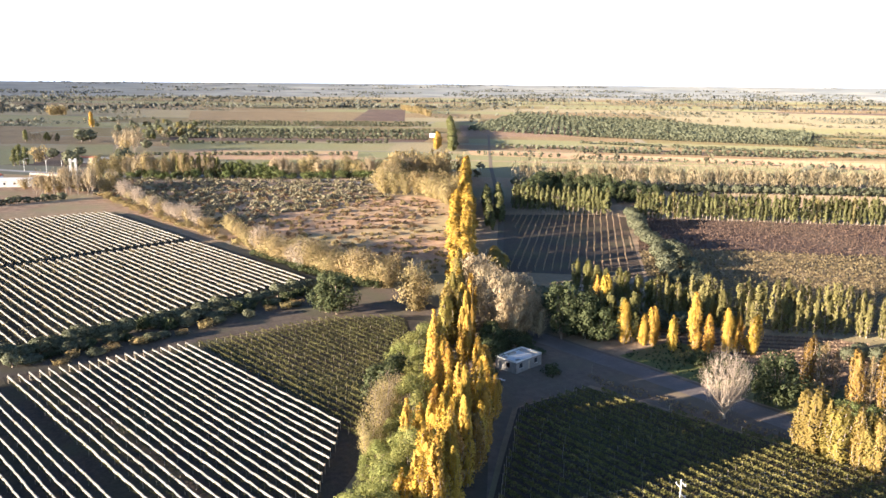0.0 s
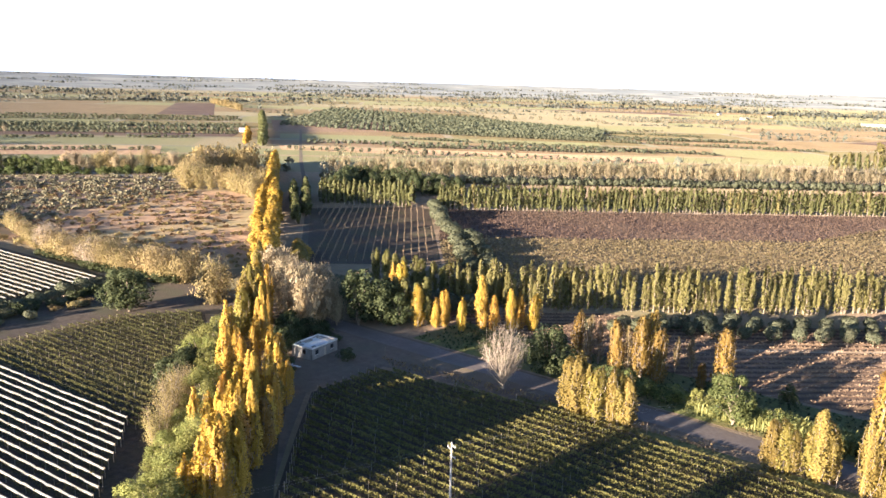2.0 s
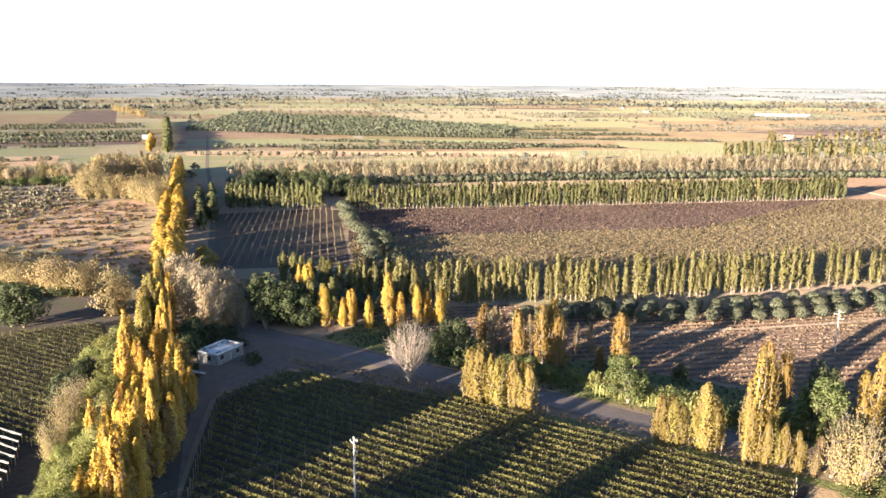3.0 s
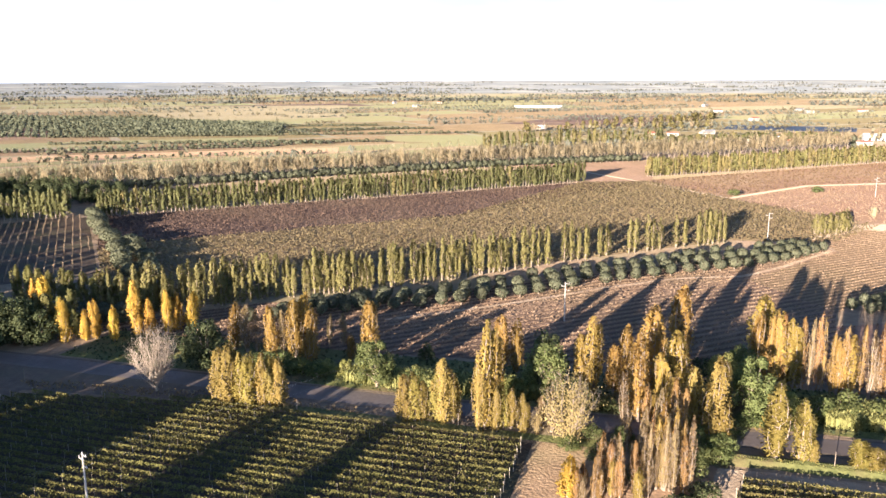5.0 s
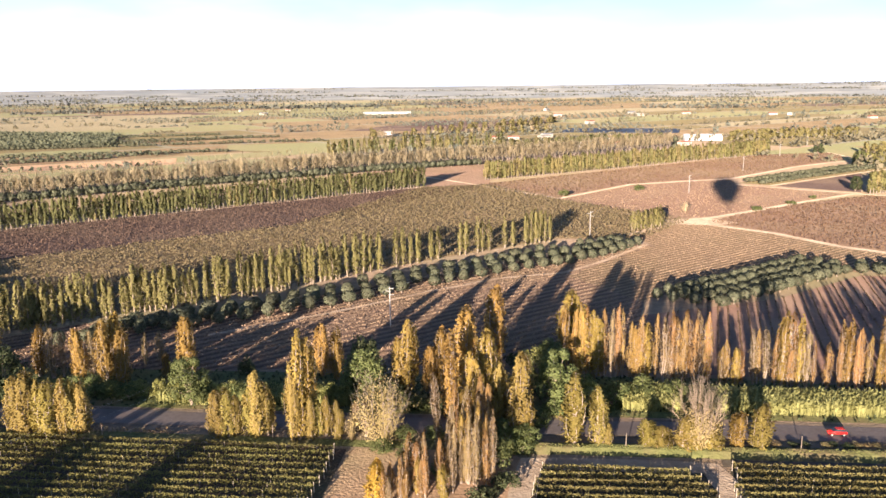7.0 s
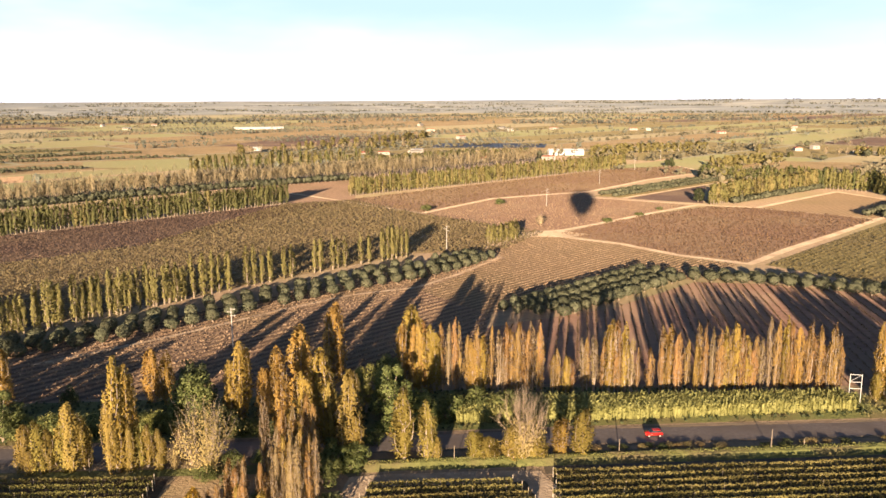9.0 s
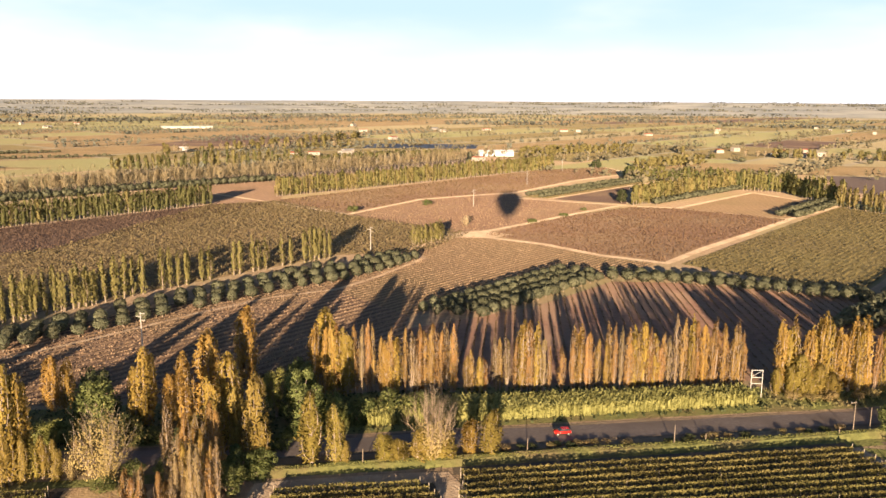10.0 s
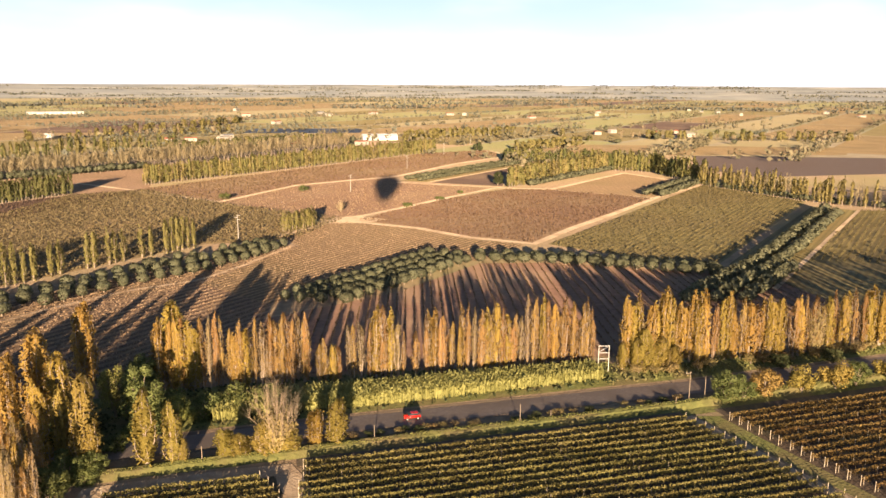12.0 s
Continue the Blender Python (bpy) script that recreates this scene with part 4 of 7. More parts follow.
for x, y, h, w in ((-139.2, 93.1, 12, 9), (-132.5, 85.9, 11, 8.5), (-127.1, 87.2, 11, 8), (-111.4, 73.1, 12.5, 8), (-104.5, 69.8, 9.5, 7.5), (-107.6, 66, 7.5, 6), (-94.1, 61.3, 12.5, 8), (-91.8, 57.3, 9, 7),
          (-89, 54.1, 11, 8), (-98.5, 64, 10.5, 8), (-84.2, 52.9, 10, 8), (-88.7, 52.6, 9, 7), (-118, 79, 10.5, 8), (-123.5, 82.5, 11, 8.5), (-101.5, 60.5, 8, 6), (-97, 56.5, 7, 5.5), (-144, 99.5, 10, 7)):
    plant("fresh", x, y, h * 0.84, w * 0.94, "alley trees")
for q in ((-127.6, 80.1, 9.5, 7), (-127, 76.8, 9.5, 7.5)):
    plant("round", *q, "alley trees")
row("lime", [(-150, 112), (-172, 129)], 4.5, 13.0, "far alley", w=3.0, mix=("gold", 0.35), joined=True)
row("round", [(-142, 96), (-150, 103)], 9.0, 7.5, "alley trees", w=6.0)
row("lime", [(-158, 118), (-190, 142)], 5.0, 13.0, "far alley", w=2.8, mix=("goldfar", 0.3), joined=True)
row("goldfar", [(-186, 142), (-330, 252)], 5.0, 10.0, "far alley", w=4.6, dh=0.16, jitter=1.5, joined=True)
row("goldfar", [(-196, 145), (-330, 244)], 8.0, 8.5, "far alley", w=4.6, dh=0.2, jitter=1.5, joined=True)
row("goldfar", [(-330, 249), (-430, 327)], 5.5, 14.0, "far alley", w=5.0, dh=0.15, joined=True)
row("lime", [(-194, 160), (-214, 176)], 3.5, 6.0, "far alley", w=5.0, mix=("gold", 0.4), joined=True)
row("hedge", [(-262, 212), (-330, 264)], 2.6, 8.5, "far alley", w=3.0, jitter=0.9, dh=0.2, joined=True)
row("hedge", [(-274, 228), (-330, 272)], 2.8, 8.5, "far alley", w=3.2, jitter=0.9, dh=0.2, joined=True)
row("dry", [(-141, 121), (-176, 138)], 4.0, 15.5, "bare trees by the house", w=9.5, jitter=1.4, dh=0.2)
for q in ((-133, 107.5, 6.5, 6), (-136.5, 111.5, 7.5, 6.5), (-135.5, 117.5, 5.5, 6), (-141, 116, 7, 6)):
    plant("round", *q, "alley trees")
for q in ((-131, 120.5, 2.6, 4), (-137, 122.5, 3, 5), (-126.4, 103.8, 1.8, 3.2), (-143, 126, 3, 5), (-148, 131, 3, 5)):
    plant("darkshrub", *q)
row("dry", [(-146, 130), (-170, 140)], 5.0, 13.0, "bare trees by the house", w=7.0, jitter=1.2, dh=0.2)
row("tan", [(-141, 121), (-150, 128)], 4.0, 9.0, "bare trees by the house", w=6.0)
for q in ((-143, 127, 13.5, 8.0), (-140.5, 130, 9.5, 6.0), (-147, 121.5, 14.5, 8.5), (-150, 133, 15, 9)):
    plant("dry", *q, "bare trees by the house")

# continuation of the alley under the flight line, which throws its shade over the vineyard
for q in ((-82.5, 48), (-85, 46)):
    plant("fresh", *q, 9.0, 7.0, "alley trees")
for q in ((-65.5, 40, 14.5), (-62.5, 40.5, 15), (-60, 38, 13), (-46.5, 40, 14.5), (-44, 39, 13.5)):
    plant("gold", *q, 3.4, "poplar alley")

ROADSIDE_FAR = (      # beyond the road: golden poplars, x, y, height, width
    (-140.6, 150.4, 12.5, 2.2), (-138.2, 151.8, 13.1, 2.4), (-125.7, 143.9, 10.6, 2.3), (-122, 147.2, 7.4, 1.6), (-120.5, 149.3, 9.4, 1.9),
    (-114.9, 149.2, 8.5, 2.0), (-113, 154.5, 13.3, 2.7), (-109.6, 155.3, 9, 1.9), (-107.1, 158.6, 10.4, 2.2), (-105.5, 160.6, 9.6, 2.2),
    (-103.4, 163.4, 9, 2.4), (-67.5, 153.1, 13.2, 2.5), (-67, 156.2, 13.7, 2.4), (-63, 151.7, 11.7, 2.4), (-54.5, 155.6, 5.8, 1.5),
    (-21.7, 162.4, 11.3, 2.4), (-17.4, 160.2, 11.4, 2.2), (-1.1, 154.2, 15.1, 2.7), (3.4, 155.8, 9.5, 2.3), (5.4, 157.4, 13.1, 2.0),
    (10.4, 157.3, 17.3, 3.6), (15.6, 152.6, 14.1, 3.0))
for q in ROADSIDE_FAR:
    plant("ochre" if q[0] > -90 else "gold", *q, "roadside poplars")
for q in ((-83.8, 153.4, 11, 2.5), (-80, 152.8, 10.8, 2.3), (-78.4, 154, 9.4, 2.0), (-72.7, 151.6, 11.3, 2.1), (-71, 153.7, 10.1, 2.0), (-64, 162.6, 7.4, 1.8),
          (-61.7, 165.5, 7.1, 2.1), (-51.1, 157.7, 13, 2.9), (-16.1, 130.7, 19.4, 2.5), (-15.0, 132.5, 17.5, 2.3), (14.6, 175.0, 17.2, 3.2),
          (31.5, 180.9, 15.2, 4.0), (34.4, 168.2, 15.3, 2.8), (36.6, 168.9, 14.2, 2.5), (60.8, 137.9, 6.4, 2.0)):
    plant("brown" if -84 < q[0] < -60 and q[2] < 11 else "ochre", *q, "roadside poplars")
ROADSIDE_NEAR = (     # on the near verge: yellow-green poplars
    (-68.1, 125.1, 10.8, 2.6), (-66.2, 126, 11.8, 2.8), (-64.9, 127.2, 9.6, 2.2), (-61.7, 125.3, 10.5, 2.8), (-58.9, 125.7, 10.9, 2.4),
    (-58.2, 127.3, 9.9, 2.6), (-56.9, 128.4, 9.4, 2.4), (-31.2, 129.3, 8.6, 2.3), (-29.2, 130, 8.9, 2.1), (-27.9, 130.5, 7.4, 1.8),
    (-24, 131.1, 11.8, 2.9), (-25.2, 130.7, 9.1, 1.9), (-22.3, 131.6, 9.1, 1.8), (-17.2, 130.3, 13.9, 2.0), (-11.6, 132.8, 7.4, 2.0),
    (-9.3, 131.9, 7, 1.8), (19.3, 138.7, 12.6, 2.4), (23, 136.1, 15.6, 3.2), (32.6, 135.1, 13.2, 3.6), (36.6, 135.5, 10.6, 2.2), (38.6, 135.6, 4.3, 1.4), (45.1, 135.6, 5.3, 2.3), (47.6, 135.6, 4.2, 2.3), (64.3, 138, 8, 2.6))
for q in ROADSIDE_NEAR:
    plant("lime", *q, "roadside poplars")
plant("gold", 2.8, 112.1, 6.0, 2.0, "clump of poplars in the dirt lot")
plant("bare", -84.2, 126.1, 14.4, 8.2)
for q in ((-136.6, 133.8, 15, 8.6), (-133.1, 138.6, 12.5, 8.6), (-134.3, 144, 9.8, 6), (-82, 139.7, 12.2, 8.7), (-9.8, 152.8, 13.2, 7.0), (-186.5, 98.2, 12.6, 10.5), (-189.5, 96.6, 11.0, 8.0)):
    plant("round", *q)
for q in ((-42.7, 142.9, 9.8, 6.9), (29.5, 152, 12.0, 6.6), (27.6, 166.8, 9.2, 6.2), (20.1, 125.6, 5.8, 5.2)):
    plant("willow", *q)
plant("airy", -0.6, 130.8, 13.6, 9.4)
lot = random.Random(4)
for k in range(50):          # a dense file of thin trees, taller at one end
    u = lot.random() ** 0.8
    pick = lot.random()
    plant("brown" if pick < 0.48 else "orange" if pick < 0.9 else "ochre", 3.6 + 14.6 * u + lot.gauss(0, 1.4), 111.8 + 9.5 * u + lot.gauss(0, 1.7), (5.6 + 6.2 * u) * lot.uniform(0.5, 1.12), lot.uniform(0.9, 1.5), "clump of poplars in the dirt lot")
for k, x, y, h, w in (("ochre", 9.6, 143.2, 16.6, 2.6), ("ochre", 13.2, 146.0, 12.0, 2.2), ("brown", 7.4, 138.2, 10.5, 1.8), ("orange", 11.8, 133.0, 11.0, 1.8), ("brown", 14.4, 130.0, 11.5, 1.7), ("orange", 16.8, 131.4, 13.0, 1.9),
                      ("brown", 9.4, 129.6, 8.5, 1.6), ("brown", 12.4, 126.4, 9.5, 1.6), ("ochre", 15.2, 125.4, 11.5, 1.8), ("brown", 17.2, 123.8, 12.4, 1.7), ("orange", 18.4, 127.4, 12.8, 1.8), ("brown", -4.4, 133.6, 6.5, 1.8),
                      ("lime", -14.0, 131.0, 8.0, 1.7), ("brown", -6.2, 134.2, 6.0, 1.8), ("lime", -13.0, 132.4, 6.8, 1.6), ("ochre", -3.4, 156.0, 11.0, 2.0), ("ochre", 18.4, 146.6, 10.0, 2.0)):
    plant(k, x, y, h, w, "roadside poplars")
plant("ochre", 16.0, 136.3, 11.4, 2.6, "roadside poplars")
plant("ochre", 12.6, 135.4, 9.0, 2.0, "roadside poplars")
plant("round", -3, 149, 5, 5)
for q in ((23.6, 157.5, 10.5, 5.6), (27.5, 158.5, 8.0, 5.0), (35.5, 152.4, 5.6, 5.0)):
    plant("fresh", *q)
for q in ((3, 133.5, 2.6, 4), (8, 134.4, 2.4, 4), (29, 148.6, 3.0, 5), (14, 148, 2.6, 5), (2, 147, 3, 5), (33, 150, 3.0, 5), (5, 126, 2.2, 4), (11, 121, 2.0, 4), (0, 128, 2.4, 4)):
    plant("shrub", *q)
for q in ((21, 131.8, 5.6, 5.4), (24.5, 133.6, 4.2, 4.6), (-7, 146.5, 5.5, 5)):
    plant("willow", *q)
weeds = random.Random(12)
for k in range(30):          # weedy belt along the far side of the road
    u = k / 29
    plant("weedshrub", -60 + 52 * u + weeds.gauss(0, 0.8), 144.2 + 3.4 * u + abs(weeds.gauss(0, 2.0)), weeds.uniform(2.2, 4.4), weeds.uniform(2.8, 4.6), "weedy roadside belt")
plant("willow", -47.0, 148.2, 8.0, 5.2)
plant("willow", -9.2, 149.4, 11.5, 8.0)
plant("barebase", 53.8, 136.2, 13.8, 8.6)
for q in ((51.8, 135.8, 6.0, 2.6), (53.4, 135.4, 6.6, 2.8), (55.2, 136.0, 6.2, 2.6)):
    plant("lime", *q, "roadside poplars")
plant("tan", -6.6, 131.6, 5.3, 2.0)
plant("tan", 178, 164, 13, 4.6)
for k, x, y, h, w in (("willow", 142.6, 142.4, 6.6, 5.6), ("willow", 146.4, 142.6, 5.4, 4.6), ("russet", 151.4, 142.9, 6.4, 6.0), ("amber", 160.6, 143.8, 6.2, 5.6), ("amber", 169.4, 144.8, 6.4, 6.0), ("willow", 174.5, 145.2, 5.6, 5.0), ("amber", 184, 147, 6, 5.5)):
    plant(k, x, y, h, w, "round trees on the verge")

# front row behind the cane: thin orange poplars, then golden ones along the road
FRONT = ((34, 36.5, 15), (37.5, 41.8, 15), (42.7, 47.8, 15.2), (49.5, 55, 14.2), (55.8, 60.9, 14.4), (62.7, 66.9, 11), (69.4, 70, 11.5), (71.6, 72.4, 15.2), (73.6, 81.6, 14.8), (83.4, 83.8, 14.4),
         (85.9, 90.2, 15), (92, 99, 14.4), (99.6, 106.1, 14.6), (107.7, 112.3, 15.6), (112.8, 118.3, 14.2), (119.6, 125.4, 14.4))
for x0, x1, h in FRONT:      # groups with gaps between them
    x = x0
    while x < x1 + 0.3:
        pick = plant_rng.random()
        tall = plant_rng.uniform(0.62, 0.84) if plant_rng.random() < 0.3 else plant_rng.uniform(0.88, 1.05)
        plant("ochre" if pick < 0.12 else "brown" if pick < 0.34 else "orange", x, 169.2 + plant_rng.gauss(0, 0.7), h * tall, plant_rng.uniform(1.2, 2.2), "front poplar row")
        x += plant_rng.uniform(0.75, 1.6)
for q in ((30.2, 168.2, 15.4, 2.0), (32.6, 168.4, 14.4, 1.5)):
    plant("ochre", *q, "front poplar row")
for x0, x1, h in ((131, 141.5, 16.6), (143, 151, 15.6), (152.2, 158, 15.2), (159.8, 168, 14.8), (169, 178, 14.0), (181, 190, 13.5), (192, 212, 13.5)):
    x = x0
    while x < x1:
        bush = 1.25 if x < 137 else 1.0
        plant("orange" if plant_rng.random() < 0.38 else "ochre", x, 165.4 + max(0, x - 178) * 0.14 + plant_rng.gauss(0, 0.6), h * plant_rng.uniform(0.82, 1.06), plant_rng.uniform(1.7, 2.5) * bush, "front poplar row")
        x += plant_rng.uniform(1.3, 2.1)
for q in ((132, 162.5, 7, 2.6), (134, 163, 9, 2.8), (136.6, 162.6, 6, 2.8), (139, 163, 7, 2.6), (141.2, 162.5, 5, 2.6), (129.6, 164, 6, 2.2)):
    plant("lime", *q, "front poplar row")
row("tanfar", [(212, 171), (300, 181)], 2.4, 14.5, "back of the front row", w=2.8, joined=True, mix=("orange", 0.4))

# middle windbreak of pale poplars
MID = [(-131, 163), (-97, 196), (-70, 218), (-44, 250), (-12, 288), (24, 322)]
row("palefar", MID[:4], 1.5, 12.2, "pale poplar windbreak", jitter=0.8, gap=0.1, w=2.2, dh=0.16, joined=True)
for (x0, y0), (x1, y1), n in (((-44, 250), (-34, 262), 6), ((-29, 268), (-23, 275), 4), ((-19, 280), (-15, 285), 3), ((-10, 290), (-8, 292), 2), ((-4, 295.5), (0, 299.5), 3), ((6, 305), (8, 307), 2), ((13, 311.5), (22, 320), 6)):
    row("palefar", [(x0, y0), (x1 + 0.2, y1 + 0.2)], math.hypot(x1 - x0, y1 - y0) / (n - 1), 12.2, "pale poplar windbreak", jitter=0.4, w=2.3, dh=0.14, joined=True)
row("palefar", [(56, 347), (70, 360)], 1.8, 8.5, "pale poplar windbreak", w=2.6, joined=True)

# far windbreaks
row("hedge", [(-300, 258), (-262, 284)], 2.4, 12.5, "green windbreak", w=2.9, joined=True)
row("hedge", [(-249, 290), (-150, 392), (-61, 486)], 1.9, 12.0, "green windbreak", w=2.7, dh=0.1, mix=("hedgeyellow", 0.06), joined=True)
row("hedgeyellow", [(-27, 524), (60, 602), (195, 730)], 2.2, 12.5, "far windbreak", w=3.0, mix=("tanfar", 0.4), joined=True)
row("hedgeyellow", [(193, 476), (203, 482), (250, 522), (291, 557)], 2.0, 12.5, "far windbreak", w=3.2, dh=0.12, mix=("tanfar", 0.45), joined=True)
row("hedge", [(236, 640), (262, 622), (300, 600), (332, 590)], 3.0, 10.0, "far windbreak", w=4.0, dh=0.25, mix=("hedgeyellow", 0.5), joined=True)
row("hedgeyellow", [(289, 560), (318, 540), (316, 500), (320, 468)], 2.4, 13.5, "far windbreak", w=3.2, dh=0.2, mix=("hedge", 0.3), joined=True)
row("tanfar", [(316, 468), (327, 428), (337, 393), (347, 371), (361, 357), (420, 340)], 2.3, 13.0, "far windbreak", gap=0.12, w=2.6, dh=0.2, mix=("barefar", 0.2), joined=True)
row("farbush", [(316, 470), (337, 393), (361, 357)], 3.5, 4.0, "far windbreak", gap=0.2, w=4.0, joined=True)
row("barefar", [(-371, 322), (-309, 373), (-221, 470), (-130, 560), (0, 660), (120, 790)], 5.0, 18.5, "bare windbreak", w=8.0, jitter=0.9, joined=True)
row("barefar", [(-350, 342), (-225, 482), (-100, 600), (60, 740)], 7.5, 17.0, "bare windbreak", w=8.0, jitter=1.0, joined=True)
row("olivefar", [(-369, 318), (-307, 369), (-219, 466), (-128, 556), (-40, 625)], 4.5, 6.0, "hedge under the bare trees", w=6.0, jitter=1.0, joined=True)
row("round", [(-300, 268), (-345, 318), (-290, 330)], 8.0, 13.0, "dark grove", w=10.0, jitter=1.0)
row("round", [(-320, 290), (-270, 330)], 8.0, 12.0, "dark grove", w=9.0, jitter=1.0)

# olives
def along(a, b, off):
    d = Vector((b[0] - a[0], b[1] - a[1])).normalized()
    n = Vector((d.y, -d.x)) * off
    return [(a[0] + n.x, a[1] + n.y), (b[0] + n.x, b[1] + n.y)]


LOWER = [(-92, 172), (-73, 188), (-47.6, 204.5), (-36.5, 215), (-14.3, 240), (6.9, 260), (28.9, 277.5), (43.4, 294.5), (57, 315)]
UPPER = [(-82, 190), (-58.5, 210), (-47.3, 221), (-34.2, 237.7), (-20.1, 251), (-1.7, 269), (16.9, 290), (34.7, 306), (46, 318)]
MIDDLE = [((a + c) / 2, (b + d) / 2) for (a, b), (c, d) in zip(LOWER, UPPER)]
for line in (LOWER, MIDDLE, UPPER):
    row("olive", line, 6.3, 4.3, "olive row", jitter=0.35, w=3.8, gap=0.03, dh=0.15)
for off, trim in ((0, 0.0), (5.5, 0.0), (11, 0.05), (16.5, 0.1)):
    a, b = (56, 236), (111, 290)
    row("olive", along((a[0] + 55 * trim, a[1] + 54 * trim), b, off), 5.4, 3.9, "olive block", jitter=0.35, w=3.7)
for off in (0, 5.5):
    row("olive", along((126, 281), (157, 272), off), 5.0, 4.0, "olive row", jitter=0.4, w=4.3)
    row("olive", along((157, 272), (200, 246), off), 5.0, 4.0, "olive row", jitter=0.4, w=4.3)
for line in ([(171, 213), (212, 247), (252, 285), (326, 360)], [(180, 211), (214, 239.5), (252, 275.5), (322, 346)], [(189, 210.5), (213, 231), (230, 247)]):
    row("olivefar", line, 4.9, 4.5, "far olives", jitter=0.6, w=4.7, dh=0.2, joined=True)
row("olive", [(-157, 203), (-183, 227), (-205, 247), (-230, 269), (-257, 294)], 5.2, 5.2, "large olives between fields", w=6.0, jitter=1.8, dh=0.3)
row("olive", [(-149, 204), (-176, 230), (-197, 249)], 6.0, 4.6, "large olives between fields", w=5.6, jitter=1.6, dh=0.3)
row("olivefar", [(208, 479), (297, 560)], 4.2, 4.6, "far olives", w=6.0, joined=True)
row("olivefar", [(260, 428), (320, 486)], 4.6, 4.4, "far olives", w=5.5, joined=True)
row("olivefar", [(267, 421), (319, 474)], 4.6, 4.4, "far olives", w=5.5, joined=True)
row("olivefar", [(137, 523), (254, 646)], 4.2, 3.6, "far olives", w=4.4, joined=True)
row("olivefar", [(144, 514), (258, 630)], 4.2, 3.6, "far olives", w=4.4, joined=True)
row("olive", [(-194, 18), (-203, 60), (-215, 106)], 2.6, 3.9, "bushes along the netted vineyard", w=5.0, jitter=1.4, dh=0.3, mix=("darkshrub", 0.2))
row("olive", [(-196, 150), (-150, 150), (-120, 163)], 6.0, 6.0, "dark trees beyond the road", w=7.0, jitter=1.0)
row("pale", [(-165, 168), (-118, 172)], 3.5, 9.5, "poplars beyond the road", w=2.6, jitter=0.9)

# lone dark tree and bushes far out in the fields
plant("round", 188, 486, 9.0, 6.0)
plant("round", 236, 735, 9.0, 9.0)
plant("dry", 84, 398, 6.5, 4.5)
plant("shrub", 25, 451, 4.2, 6.0)
plant("shrub", 68, 480, 4.0, 6.0)
plant("shrub", 140, 430, 2.4, 5.0)
plant("shrub", 157, 454, 2.2, 3.4)
plant("shrub", 119, 408, 2.8, 5.0)

row("hedgeyellow", [(-213, 908), (-160, 983), (-83, 1023), (8, 1067)], 8.0, 10.0, "distant belts", w=6.0, jitter=3.0, gap=0.2, dh=0.35, joined=True, mix=("barefar", 0.4))
row("hedgeyellow", [(-134, 1073), (-39, 1211), (0, 1313)], 10.0, 10.0, "distant belts", w=8.0, jitter=3.0, dh=0.35, joined=True, mix=("barefar", 0.4))
row("hedge", [(-41, 771), (16, 825), (81, 861), (120, 880)], 6.0, 9.0, "distant belts", w=7.0, jitter=2.5, joined=True, mix=("hedgeyellow", 0.3))
row("hedgeyellow", [(190, 880), (260, 930), (340, 960)], 7.0, 11.0, "distant belts", w=7.0, jitter=2.0, joined=True)
row("hedgeyellow", [(271, 727), (358, 789)], 7.0, 10.0, "distant belts", w=7.0, jitter=2.0, joined=True)
row("hedgeyellow", [(446, 887), (554, 825), (700, 800)], 8.0, 10.0, "distant belts", w=7.0, jitter=2.0, joined=True, mix=("barefar", 0.3))
row("hedge", [(-591, 433), (-769, 562), (-1050, 763)], 6.0, 9.5, "distant belts", w=7.0, jitter=1.5, joined=True)
row("goldfar", [(-614, 431), (-720, 508)], 14.0, 9.0, "distant belts", w=6.0, jitter=1.5, joined=True)
row("yellowfar", [(-1202, 828), (-1514, 974)], 22.0, 15.0, "distant belts", w=12.0, jitter=1.5, joined=True)
row("yellowfar", [(-420, 262), (-470, 300), (-440, 330)], 8.0, 16.0, "distant belts", w=12.0, jitter=1.5, joined=True)
for cx, cy, n, sp in ((-880, 262, 24, 60), (-960, 292, 30, 42), (40, 830, 18, 60), (-1090, 330, 26, 80), (520, 900, 20, 120)):
    for k in range(n):
        px, py = cx + plant_rng.gauss(0, sp), cy + plant_rng.gauss(0, sp * 0.5)
        name, label, category, meshes, width = KINDS[plant_rng.choice(("hedge", "hedgeyellow", "barefar", "olivefar", "olivefar"))]
        hh, ww = plant_rng.uniform(5, 11), plant_rng.uniform(5, 9)
        JOINED["distant belts"].append((*meshes[0], Matrix.LocRotScale((px, py, 0), Euler((0, 0, plant_rng.uniform(0, 6.28))), (ww / width, ww / width, hh / 10))))
for a, b in (((-1205, 395), (-1010, 690)), ((-1149, 364), (-966, 665)), ((-1110, 352), (-935, 645)), ((-1013, 334), (-854, 588)), ((-975, 322), (-825, 566)), ((-905, 292), (-752, 520)), ((-876, 282), (-720, 496)),
             ((-805, 236), (-700, 432)), ((-690, 180), (-600, 332)), ((-1700, 699), (-1688, 1035))):
    row("farbush", [a, b], 4.8, 3.3, "distant belts", w=4.6, jitter=0.6, gap=0.1, dh=0.25, joined=True)
for a, b in (((-675, 680), (-250, 885)), ((-690, 700), (-480, 800)), ((-600, 607), (-302, 735)), ((-523, 530), (-380, 652)), ((-560, 830), (-330, 945)), ((-535, 762), (-364, 930)), ((-600, 905), (-420, 990)), ((-780, 971), (-586, 1005))):
    row("farbush", [a, b], 4.4, 3.6, "distant belts", w=4.8, jitter=0.6, gap=0.1, dh=0.25, joined=True)
